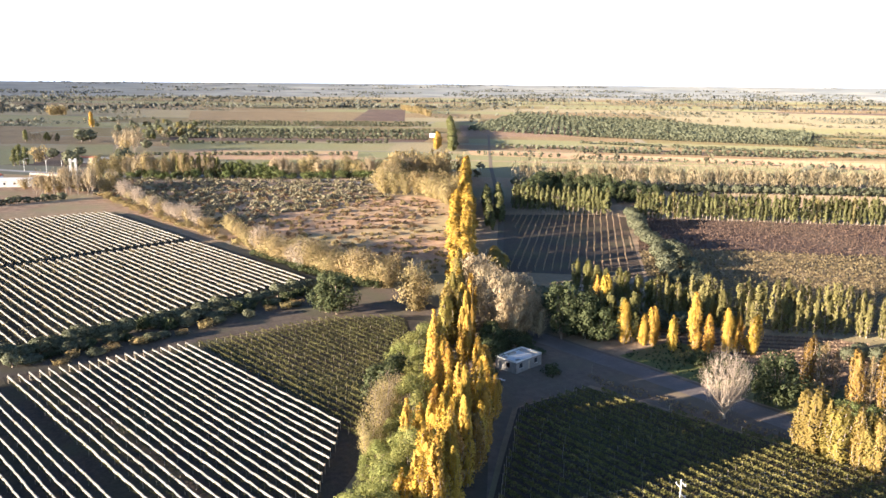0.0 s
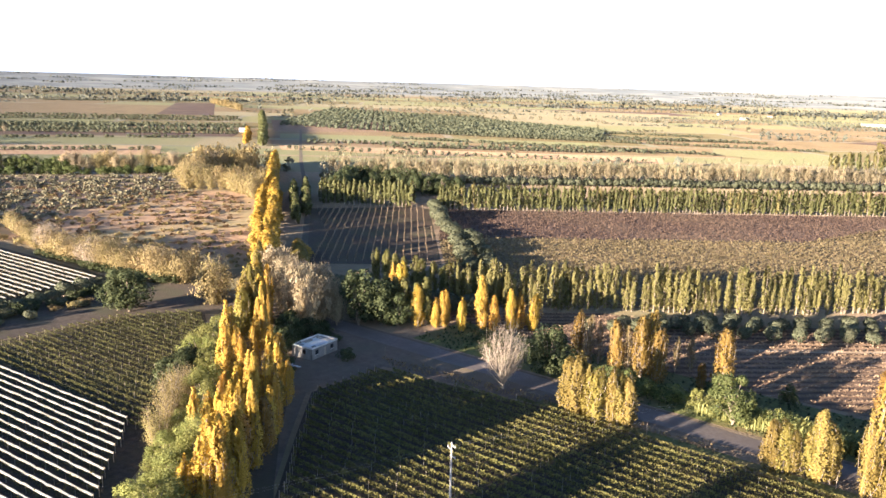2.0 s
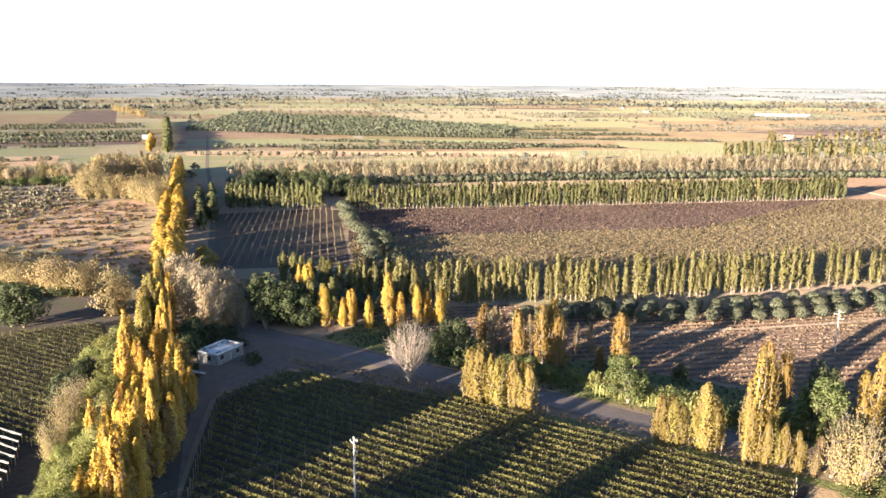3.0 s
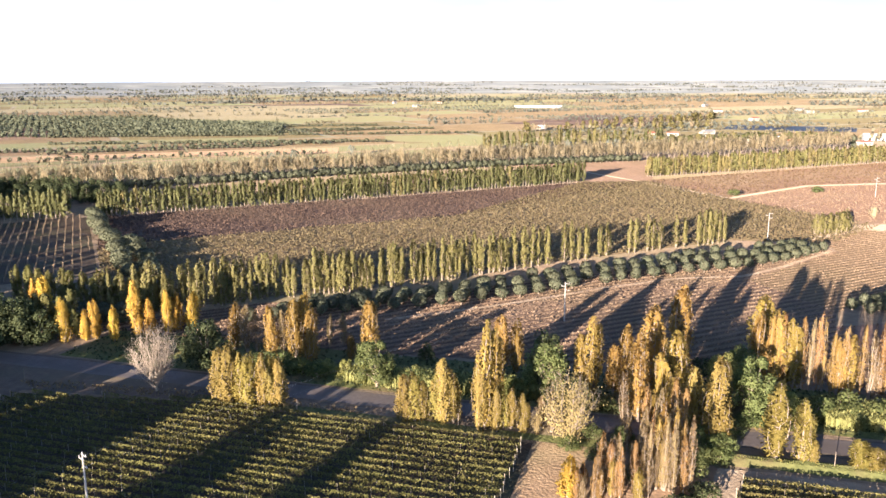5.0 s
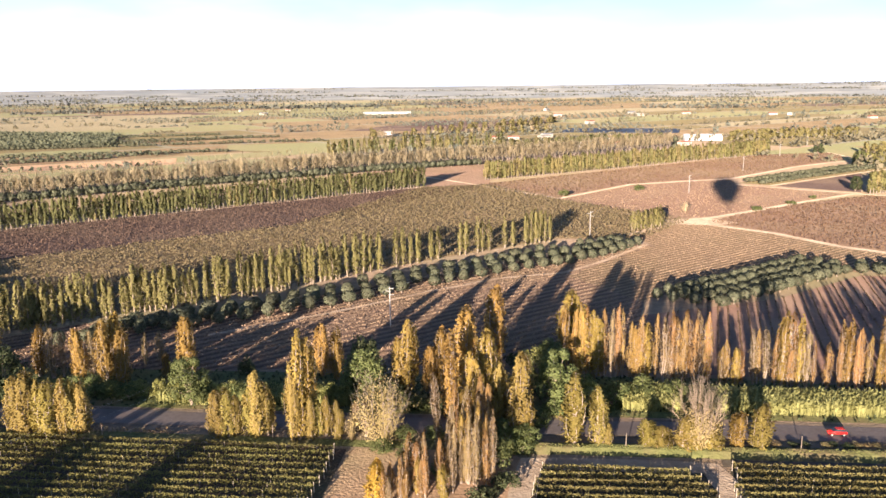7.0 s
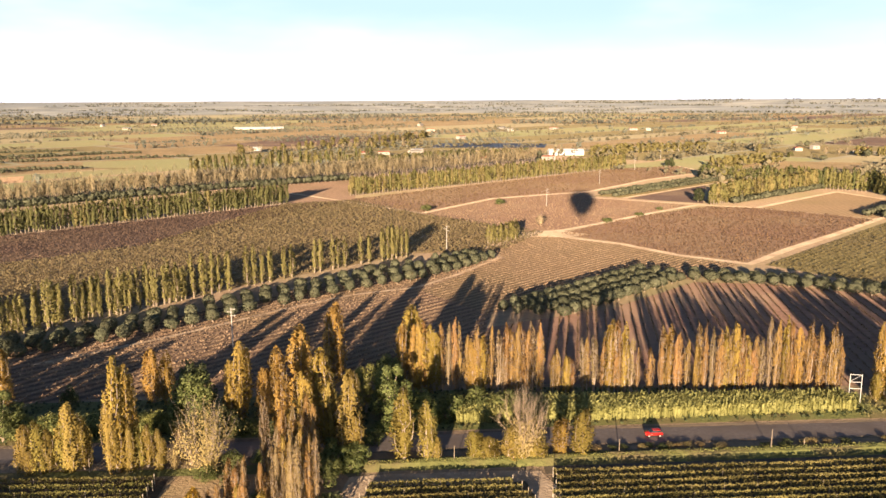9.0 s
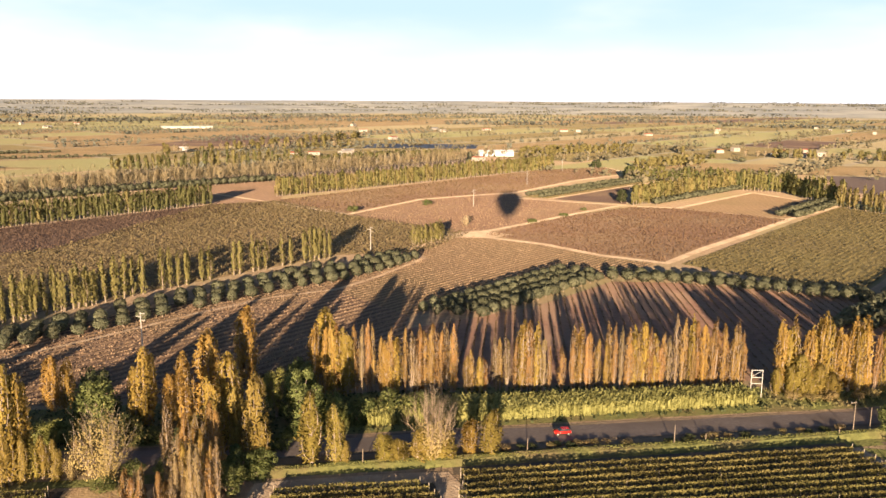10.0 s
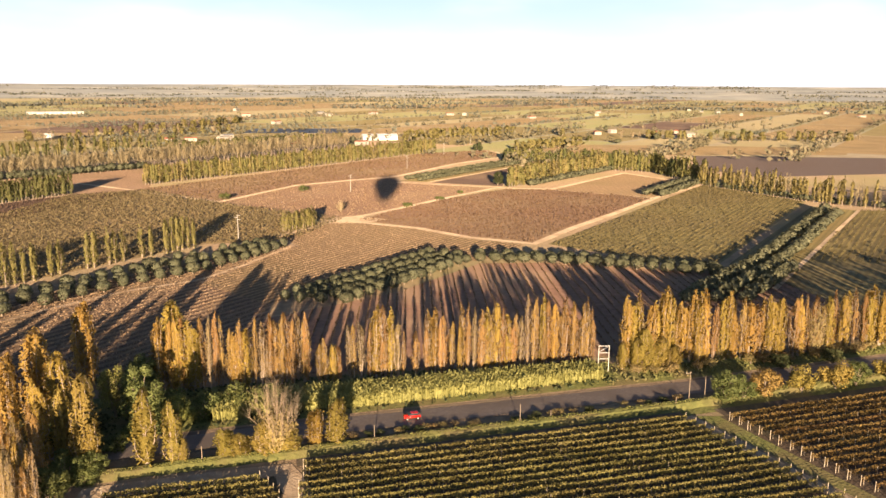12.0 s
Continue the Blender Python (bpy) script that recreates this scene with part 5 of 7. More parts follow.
# trees round the settlement
for k, x, y, h, w in (("barefar", -722, 181, 24, 9), ("barefar", -730, 175, 22, 9), ("barefar", -716, 186, 20, 9), ("barefar", -735, 190, 21, 8), ("yellowfar", -712, 178, 14, 9), ("goldfar", -1118, 238, 21, 8),
                      ("hedge", -655, 88, 16, 5), ("hedge", -652, 92, 14, 5), ("hedge", -650, 84, 13, 5), ("olivefar", -620, 116, 12, 11), ("olivefar", -612, 118, 10, 9), ("olivefar", -588, 141, 13, 11), ("olivefar", -592, 148, 11, 10),
                      ("yellowfar", -565, 144, 15, 7), ("yellowfar", -560, 139, 13, 6), ("olivefar", -861, 173, 15, 13), ("olivefar", -866, 182, 13, 12), ("yellowfar", -670, 103, 14, 12), ("olivefar", -626, 153, 13, 13), ("olivefar", -634, 158, 10, 11),
                      ("olivefar", -700, 118, 8, 10), ("olivefar", -690, 128, 7, 9), ("olivefar", -708, 140, 8, 10), ("barefar", -770, 196, 20, 12), ("barefar", -782, 206, 22, 12), ("barefar", -795, 200, 17, 11), ("olivefar", -750, 205, 9, 9)):
    name, label, category, meshes, width = KINDS[k]
    JOINED["distant belts"].append((*meshes[0], Matrix.LocRotScale((x, y, 0), Euler((0, 0, x)), (w / width, w / width, h / 10))))
row("hedge", [(-895, 128), (-889, 158)], 4.0, 10.0, "distant belts", w=5.0, jitter=1.5, dh=0.25, joined=True, mix=("barefar", 0.4))
row("yellowfar", [(-1507, 257), (-1543, 291)], 8.0, 18.0, "distant belts", w=12.0, jitter=1.5, joined=True)
row("barefar", [(-478, 70), (-468, 92), (-462, 100)], 4.0, 16.0, "distant belts", w=6.0, jitter=1.5, dh=0.25, joined=True)
row("yellowfar", [(-486, 78), (-478, 112)], 9.0, 9.0, "distant belts", w=8.0, jitter=1.5, dh=0.25, joined=True)
row("farbush", [(-448, 42), (-452, 82)], 4.0, 3.4, "distant belts", w=5.0, jitter=1.0, dh=0.3, joined=True)
row("hedgeyellow", [(-186, 690), (-120, 745), (-40, 800)], 3.4, 12.0, "distant belts", w=3.6, jitter=2.0, dh=0.3, joined=True, mix=("hedge", 0.4))
for k in range(12):
    row("farbush", [(-1142 + 440 * k / 11, 1001 - 270 * k / 11), (-888 + 330 * k / 11, 1103 - 250 * k / 11)], 11.0, 4.5, "distant belts", w=7.5, jitter=0.5, gap=0.08, joined=True)
merge("distant belts", "distant yellow-green belts of trees", "tree belt")
merge("pale poplar windbreak", "windbreak of slim pale green and yellow poplars", "windbreak")
merge("green windbreak", "dense green poplar windbreak between fields", "windbreak")
merge("far windbreak", "yellow-green poplar windbreak along distant fields", "windbreak")
merge("bare windbreak", "long row of leafless greyish-pink trees", "windbreak")
merge("hedge under the bare trees", "dark green hedge under leafless trees", "hedge")
merge("back of the front row", "thin orange and golden poplars behind the front row", "tree row")
merge("far alley", "distant end of a golden poplar alley", "tree row")
merge("far olives", "rows of grey-green olive trees", "olive rows")

# yellow trees at the edge of the netted vineyard and the scrub
row("tan", [(-203, 124), (-232, 116), (-272, 112)], 3.8, 9.5, "yellow trees by the nets", w=8.5, jitter=1.4, dh=0.25, mix=("bare", 0.15))
row("tan", [(-208, 130), (-236, 122), (-262, 119)], 4.5, 8.5, "yellow trees by the nets", w=8.0, jitter=1.4, dh=0.3, mix=("dry", 0.3))
row("olive", [(-189.5, 20), (-198, 62), (-209, 104)], 3.6, 2.8, "bushes along the netted vineyard", w=4.4, jitter=1.6, gap=0.15, dh=0.3, mix=("darkshrub", 0.35))
row("olive", [(-186.5, 30), (-193, 62), (-201, 98)], 3.2, 2.0, "bushes along the netted vineyard", w=3.8, jitter=1.6, gap=0.2, dh=0.35, mix=("dryshrub", 0.45))
row("darkshrub", [(-204, 121), (-235, 112.5), (-275, 109)], 5.0, 3.0, "scrub under yellow trees", w=5.0, jitter=1.2, gap=0.2)
row("pale", [(-137, 141), (-124, 146)], 2.6, 11.0, "poplars beyond the road", w=2.6, jitter=1.2)
row("round", [(-141, 139), (-128, 141)], 5.5, 9.5, "dark trees beyond the road", w=7.0, jitter=1.2)
row("yellowbush", [(-178, 118), (-186, 124)], 5.0, 12.5, "yellow trees by the nets", w=8.5)
row("tan", [(-280, 112), (-330, 122)], 8.0, 7.0, "yellow trees by the nets", w=6.0, jitter=0.9)
row("bare", [(-330, 113), (-395, 108), (-450, 108)], 5.5, 8.0, "bare trees by the nets", w=6.5, jitter=1.8, dh=0.3, mix=("tan", 0.3))
row("dryshrub", [(-290, 111), (-395, 101), (-455, 100)], 4.5, 2.6, "scrub under yellow trees", w=4.6, jitter=1.6, gap=0.15, dh=0.35)
for k, x, y, h, w in (("tan", -500, 78, 10, 9), ("dry", -492, 88, 14, 10), ("bare", -480, 96, 13, 9), ("tan", -500, 104, 13, 9), ("dry", -486, 112, 12, 9), ("tan", -470, 104, 9, 8), ("bare", -460, 112, 9, 8), ("tan", -508, 70, 8, 8)):
    plant(k, x, y, h, w, "bare trees by the nets")
row("tan", [(-350, 260), (-385, 232), (-420, 262)], 8.0, 15.0, "tan trees at the scrub's edge", w=12.0, jitter=1.0)
row("tan", [(-330, 240), (-372, 250)], 8.0, 13.0, "tan trees at the scrub's edge", w=11.0, jitter=1.0)
row("yellowbush", [(-541, 118), (-527, 145), (-506, 180)], 5.0, 15.5, "yellow trees along the old road", w=9.0, jitter=2.0, dh=0.2, mix=("dry", 0.35))
row("yellowbush", [(-485, 215), (-450, 275), (-428, 312)], 5.5, 15.0, "yellow trees along the old road", w=10.0, jitter=2.0, dh=0.2, mix=("dry", 0.3))
row("shrub", [(-534, 122), (-500, 180), (-465, 236), (-420, 308)], 5.5, 5.5, "green bushes along the old road", w=7.0, jitter=1.8, dh=0.3, mix=("darkshrub", 0.4))
row("willow", [(-503, 186), (-487, 212)], 5.0, 10.0, "green trees along the old road", w=8.0, jitter=1.6, dh=0.25)
row("pale", [(-516, 160), (-500, 186)], 4.0, 14.0, "green trees along the old road", w=3.0, jitter=1.6)


def scatter(name, key_mesh, poly, count, h, w, seed, label, category, material):
    """Uncountable small bushes over a polygon, as one mesh."""
    rng = np.random.default_rng(seed)
    p = np.array(poly)
    lo, hi = p.min(0), p.max(0)
    pts = rng.uniform(lo, hi, size=(count * 4, 2))
    pts = pts[inside(pts[:, 0], pts[:, 1], poly)][:count]
    per = key_mesh
    s = rng.uniform(0.55, 1.35, len(pts))
    c = np.repeat(np.column_stack([pts, np.zeros(len(pts))]), per, 0)
    sc = np.repeat(s, per)
    d = rng.normal(size=(len(c), 3))
    d /= np.linalg.norm(d, axis=1)[:, None]
    c = c + d * np.array([w / 2, w / 2, h / 2]) * sc[:, None] * rng.uniform(0.5, 1, (len(c), 1))
    c[:, 2] = np.abs(c[:, 2]) + h * 0.15
    v = quad_arrays(c, w * 0.24 * sc * rng.uniform(0.6, 1.2, len(c)), rng, d, 0.3)
    ob = new(name, quad_mesh(name, v, material))
    return tagged(ob, label, category, kind="stuff")


scatter("scrub_bushes", 30, [(-215, 140), (-300, 120), (-395, 110), (-560, 80), (-540, 120), (-460, 175), (-385, 222), (-340, 240)], 750, 1.5, 2.2, 3, "low dry scrub bushes on brown soil", "scrub", DRYVINE)
scatter("orchard_bushes", 30, [(-330, 122), (-430, 100), (-560, 85), (-530, 125), (-490, 182), (-440, 270), (-372, 236), (-350, 160)], 1000, 2.4, 3.0, 4, "rows of low grey-green orchard bushes", "orchard", mat("orchard_leaves", (0.16, 0.14, 0.088), (0.28, 0.245, 0.155), 0.2, island=0.4))
scatter("straw_scrub", 26, [(-205, 150), (-225, 122), (-300, 116), (-395, 108), (-460, 140), (-430, 210), (-385, 222), (-345, 250)], 480, 1.4, 2.4, 5, "straw-coloured scrub bushes on brown soil", "scrub", TANLEAF)

# ---------------------------------------------------------------- vine rows
def clip_line(p, d, poly):
    """The stretch (s0, s1) of the line p + s d inside a polygon, or None."""
    hits = []
    for (ax, ay), (bx, by) in zip(poly, poly[1:] + poly[:1]):
        ex, ey = bx - ax, by - ay
        den = d[0] * ey - d[1] * ex
        if abs(den) < 1e-9:
            continue
        s = ((ax - p[0]) * ey - (ay - p[1]) * ex) / den
        u = ((ax - p[0]) * d[1] - (ay - p[1]) * d[0]) / den
        if 0 <= u <= 1:
            hits.append(s)
    return (min(hits), max(hits)) if len(hits) > 1 else None


post_bm = bmesh.new()
bmesh.ops.create_cone(post_bm, cap_ends=True, segments=6, radius1=0.07, radius2=0.06, depth=1.9, matrix=Matrix.Translation((0, 0, 0.95)))
POST = bpy.data.meshes.new("end_post")
post_bm.to_mesh(POST)
post_bm.free()
POST.materials.append(WOOD)


def vine_rows(poly, angle, spacing, leaf_mat, group, label, density=14, height=1.55, thick=0.24, net=None, seed=0, skip=(), posts=True, wav=0.12, low=0.5, leaf_size=0.18, net_width=0.135):
    """Trellised rows across a polygon. net: chance that a row carries a rolled white net."""
    rng = np.random.default_rng(seed)
    d = np.array([math.cos(radians(angle)), math.sin(radians(angle))])
    nrm = np.array([-d[1], d[0]])
    q = np.array(poly) @ nrm
    k0, k1 = int(math.ceil(q.min() / spacing)), int(q.max() / spacing)
    for k in range(k0, k1 + 1):
        p = nrm * k * spacing
        if any(a < k * spacing - q.min() < b for a, b in skip):
            continue
        st = clip_line(p, d, poly)
        if not st or st[1] - st[0] < 4:
            continue
        s0, s1 = st[0] + rng.uniform(0, 0.8), st[1] - rng.uniform(0, 0.8)
        ln = s1 - s0
        ob = tagged(new("vine_row"), label, "vine row", group)
        mid = p + d * (s0 + s1) / 2
        ob.location = (mid[0], mid[1], 0)
        ob.rotation_euler = (0, 0, radians(angle))
        n = int(ln * density)
        s = rng.uniform(-ln / 2, ln / 2, n)
        bush = 0.5 + 0.5 * np.sin(s * 2 * math.pi / 1.35 + rng.uniform(0, 6)) * 0.6 + 0.35 * np.sin(s * 0.37 + rng.uniform(0, 6))
        keep = rng.uniform(size=n) < 0.74 + 0.36 * bush
        s, bush = s[keep], bush[keep]
        n = len(s)
        z = low + (height - low) * rng.uniform(0, 1, n) ** 0.65 + 0.16 * bush
        c = np.column_stack([s, rng.normal(size=n) * thick * 0.42 + wav * np.sin(s * 0.23 + k), z])
        out = np.column_stack([np.zeros(n), c[:, 1], np.full(n, 0.2)])
        shared("foliage", quad_mesh("foliage", quad_arrays(c, leaf_size * rng.uniform(0.6, 1.25, n), rng, out, 0.3), leaf_mat, out + np.array([0, 0, 0.06])), ob)
        V, F = [], []
        for w in np.arange(-ln / 2 + 0.6, ln / 2, 5.5):
            tube(V, F, [(w, 0, 0), (w, 0, height * 0.95)], (0.045, 0.045), 4)
        if V:
            shared("trellis", list_mesh("trellis", V, F, WOOD, False), ob)["kind"] = "stuff"
        if posts:
            for e in (-ln / 2, ln / 2):
                po = shared("end_post", POST, ob)
                po.location = (e, 0, 0)
        if net and rng.uniform() < net:
            m = max(4, int(ln / 0.8))
            xs = np.linspace(-ln / 2, ln / 2, m)
            V, F = [], []
            amp = net_width * 0.35
            for i, xx in enumerate(xs):
                w = net_width + amp * rng.uniform(-1, 1)
                sag = 0.05 * math.sin(xx * 1.14) + rng.uniform(-0.04, 0.04)
                yy = wav * math.sin(xx * 0.23 + k) + rng.uniform(-0.04, 0.04)
                drop = rng.uniform(0.8, 1.8) * net_width
                V += [(xx, yy - w - 0.06, height + 0.08 + sag - drop), (xx, yy - w * 0.6, height + 0.18 + sag), (xx, yy + w * 0.6, height + 0.2 + sag), (xx, yy + w + 0.06, height + 0.1 + sag - drop)]
                if i:
                    b = 4 * i
                    F += [(b - 4 + j, b + j, b + j + 1, b - 3 + j) for j in range(3)]
            shared("hail_net", list_mesh("hail_net", V, F, NET), ob, "white hail net rolled along the row")


STRAW_LEAF = mat("straw_leaves", (0.24, 0.165, 0.10), (0.38, 0.28, 0.18), 0.3, island=0.3)
vine_rows([(58, 129.6), (130, 135.8), (141, 100), (54, 92)], 4.6, 2.3, VINELEAF, "vineyard along the road", "green-gold trellised vine row", 64, seed=1, leaf_size=0.23, thick=0.3, height=1.38, low=0.35)
vine_rows([(27.5, 125.8), (51.5, 127.6), (54.5, 119), (50, 95), (23, 95)], 4.6, 2.3, VINELEAF, "small vineyard", "green-gold trellised vine row", 64, seed=2, leaf_size=0.23, thick=0.3, height=1.38, low=0.35)
vine_rows([(137.8, 135.2), (215, 144), (215, 104), (146.4, 100)], 6.5, 2.3, VINERUST, "rust vineyard", "rust and green trellised vine row", 46, seed=3, leaf_size=0.23, thick=0.3)
vine_rows([(-78, 64), (-97, 84), (-109, 97), (-109, 115), (-71, 123.5), (-7.5, 127.4), (-5, 88), (-50, 62)], 3.5, 2.3, HOUSEVINE, "vineyard by the house", "yellow-green trellised vine row", 48, seed=4, leaf_size=0.22, thick=0.28)
vine_rows([(-181, 57.5), (-183, 92), (-173, 111), (-146, 97), (-112, 64)], 7, 2.0, VINEDARK, "dark vineyard by the alley", "dark green trellised vine row", 42, seed=5, posts=False, wav=0.05, thick=0.32)
vine_rows([(-179, -14), (-181, 57), (-120, 64), (-104, 52), (-70, 26), (-70, -14)], 8, 1.95, VINEDARK, "netted vineyard", "dark vine row under a rolled white net", 30, net=0.94, seed=6, wav=0.05, low=0.35, skip=((44.6, 46.8),))
vine_rows([(-302, 97), (-222, 109), (-201, 26), (-188, -25), (-284, -25), (-291, 30)], 7, 2.6, NETVINE, "far netted vineyard", "vine row under a broad white net", 22, net=1.0, seed=7, posts=False, net_width=0.16, wav=0.06, low=0.2, thick=1.1, leaf_size=0.26)
vine_rows([(-392, 88), (-306, 96), (-294, 30), (-288, -25), (-392, -25)], 7, 2.6, NETVINE, "far netted vineyard", "vine row under a broad white net", 14, net=1.0, seed=8, posts=False, net_width=0.17, wav=0.06, low=0.2, thick=1.1, leaf_size=0.3)
vine_rows([(-288, 244), (-258, 289), (-208, 240), (-240, 210)], -46, 2.8, STRAW_LEAF, "dry vineyard block", "dry brown vine row on stakes", 20, seed=9, posts=False)
vine_rows([(-238, 208), (-206, 238), (-172, 201), (-202, 170)], -46, 2.8, STRAW_LEAF, "dry vineyard block", "dry brown vine row on stakes", 20, seed=10, posts=False)


def field_plants(name, poly, angle, spacing, step, size, leaf_mat, label, seed, per=3, height=0.9, fill=0.85, lift=0.0):
    """Low plants in rows over a field, uncountable, as one mesh."""
    rng = np.random.default_rng(seed)
    d = np.array([math.cos(radians(angle)), math.sin(radians(angle))])
    nrm = np.array([-d[1], d[0]])
    q, r = np.array(poly) @ nrm, np.array(poly) @ d
    a, b = np.meshgrid(np.arange(q.min(), q.max(), spacing), np.arange(r.min(), r.max(), step))
    a, b = a.ravel(), b.ravel() + rng.uniform(-0.4, 0.4, a.size) * step
    pts = a[:, None] * nrm + b[:, None] * d
    pts = pts[inside(pts[:, 0], pts[:, 1], poly) & (rng.uniform(size=len(pts)) < fill)]
    c = np.repeat(np.column_stack([pts, np.full(len(pts), height * 0.5)]), per, 0)
    c += rng.normal(size=c.shape) * np.array([size * 0.4, size * 0.4, height * 0.25])
    c[:, 2] = np.maximum(c[:, 2], 0.12) + lift
    v = quad_arrays(c, size * rng.uniform(0.5, 1.3, len(c)), rng)
    return tagged(new(name, quad_mesh(name, v, leaf_mat)), label, "field plants", kind="stuff")


F_ = {f[0]: f[1] for f in FIELDS}
PLUMLEAF = mat("plum_vine_leaves", (0.075, 0.048, 0.037), (0.13, 0.085, 0.062), 0.1, island=0.3)
OLIVEVINE = mat("olive_vine_leaves", (0.082, 0.067, 0.03), (0.145, 0.115, 0.052), 0.1, island=0.3)
STRAW = mat("straw_tufts", (0.23, 0.155, 0.10), (0.34, 0.24, 0.155), 0.15, island=0.3)
field_plants("plum_vines", F_["field_plum"], 46, 2.7, 0.8, 0.5, PLUMLEAF, "withered plum-brown vines in rows", 1, 2, 0.8)
field_plants("gold_vines", F_["field_gold"], 46, 2.7, 0.9, 0.55, GOLDVINE, "golden autumn vines in rows", 2, 3, 1.1)
field_plants("red_vines", F_["field_red"], -52, 2.5, 1.0, 0.5, DRYVINE, "dry reddish vines in rows", 3, 2, 0.7)
field_plants("wedge_weeds", F_["field_wedge"], 40, 2.0, 1.6, 0.45, STRAW, "dry weeds on a fallow wedge", 4, 2, 0.4, 0.7)
field_plants("far_vines", F_["field_brown_far"], 42, 2.6, 1.6, 0.55, DRYVINE, "dry brown vines in rows", 5, 2, 0.7)
field_plants("green_vines", F_["field_green"], 46, 2.5, 1.0, 0.5, OLIVEVINE, "olive-green autumn vines in rows", 6, 2, 0.8)
field_plants("right_vines", F_["field_right"], 46, 2.5, 1.3, 0.55, OLIVEVINE, "olive-brown vines in rows", 7, 2, 0.8)
field_plants("tan_stubble", F_["field_tan"], 46, 2.4, 0.4, 0.30, STRAW, "dry tan stubble in rows", 8, 2, 0.45)
field_plants("cut_stubble", F_["field_stubble"], 46, 2.8, 0.35, 0.32, STRAW, "dry cut stubble in rows", 9, 2, 0.5)
field_plants("back_stubble", F_["field_rows_back"], 81, 2.6, 0.5, 0.30, DRYVINE, "dry brown plants in furrows", 10, 2, 0.4)


def grass_bank(pts, width, height):
    """A raised earth bank with a rounded, uneven top."""
    rng = random.Random(77)
    prof = ((-0.5, 0), (-0.38, 0.55), (-0.2, 0.95), (0.12, 1.0), (0.34, 0.5), (0.5, 0))
    V, F = [], []
    fine = []
    for (x0, y0), (x1, y1) in zip(pts, pts[1:]):
        n = max(1, int(math.hypot(x1 - x0, y1 - y0) / 1.5))
        fine += [(x0 + (x1 - x0) * k / n, y0 + (y1 - y0) * k / n) for k in range(n)]
    for i, (x, y) in enumerate(fine):
        a, b = fine[max(i - 1, 0)], fine[min(i + 1, len(fine) - 1)]
        d = Vector((b[0] - a[0], b[1] - a[1])).normalized()
        for u, h in prof:
            w = u * width * rng.uniform(0.9, 1.1)
            V.append((x - d.y * w, y + d.x * w, h * height * rng.uniform(0.85, 1.15) - (0.02 if h == 0 else 0)))
        if i:
            k = 6 * i
            F += [(k - 6 + j, k + j, k + j + 1, k - 5 + j) for j in range(5)]
    ob = link_mesh("verge_bank", V, F, GRASS)
    ob.data.flip_normals() if ob.data.polygons[2].normal.z < 0 else None
    return tagged(ob, "raised grassy bank between the vineyard lane and the road", "bank", kind="structure")


grass_bank([(20, 132.2), (30, 133.4), (71, 136.8), (105, 139.4), (140, 143.2), (190, 149.6), (240, 156)], 4.4, 0.82)
field_plants("verge_grass", [(20, 131.4), (71, 136.0), (140, 142.4), (190, 148.8), (190, 150.4), (140, 144.0), (71, 137.6), (20, 133.0)], 5, 0.35, 0.3, 0.14, FRESH, "green grass tufts on the verge bank", 11, 2, 0.3, 0.85, 0.68)
field_plants("gold_verge_weeds", F_["field_verge_gold"], 5, 1.2, 1.0, 0.40, GRASS, "grass and weeds under golden poplars", 13, 3, 0.7, 0.7)
field_plants("dry_roadside_weeds", [(-116, 121.5), (-109, 118.6), (-71, 125.6), (-40, 128.6), (-40, 131.6), (-72, 129.4)], 5, 0.9, 0.8, 0.34, DRYGRASS, "dry brown weeds between the vineyard and the road", 14, 3, 0.6, 0.75)
field_plants("verge_weeds", F_["field_verge_far"], 5, 1.3, 1.2, 0.45, DARKGREEN, "weeds between the road and the poplars", 12, 3, 0.7, 0.6)


def cane_bed(poly, count, seed):
    rng = np.random.default_rng(seed)
    p = np.array(poly)
    pts = rng.uniform(p.min(0), p.max(0), size=(count * 2, 2))
    pts = pts[inside(pts[:, 0], pts[:, 1], poly)][:count]
    n = len(pts)
    h = rng.uniform(1.7, 3.3, n)
    a = rng.uniform(0, 2 * math.pi, n)
    d = np.column_stack([np.cos(a), np.sin(a), np.zeros(n)])
    side = np.column_stack([-d[:, 1], d[:, 0], np.zeros(n)]) * rng.uniform(0.07, 0.15, (n, 1))
    foot = np.column_stack([pts, np.zeros(n)])
    mid = foot + d * 0.15 + np.column_stack([np.zeros((n, 2)), h * 0.75])
    tip = foot + d * rng.uniform(0.5, 1.1, (n, 1)) + np.column_stack([np.zeros((n, 2)), h * rng.uniform(0.8, 1.0, n)])
    v1 = np.stack([foot - side * 0.3, foot + side * 0.3, mid + side * 1.6, mid - side * 1.6], 1)
    v2 = np.stack([mid - side * 1.6, mid + side * 1.6, tip + side * 0.5, tip - side * 0.5], 1)
    c = np.column_stack([pts, h * rng.uniform(0.1, 0.95, n)]) + d * 0.35
    v3 = quad_arrays(c, rng.uniform(0.14, 0.3, n), rng, d + np.array([0, 0, 0.6]), 0.5, 2.6).reshape(n, 4, 3)
    v = np.concatenate([v1, v2, v3], 1).reshape(-1, 3)
    return tagged(new("cane_bed", quad_mesh("cane_bed", v, CANE)), "tall yellow-green cane thicket beside the road", "cane", kind="stuff")


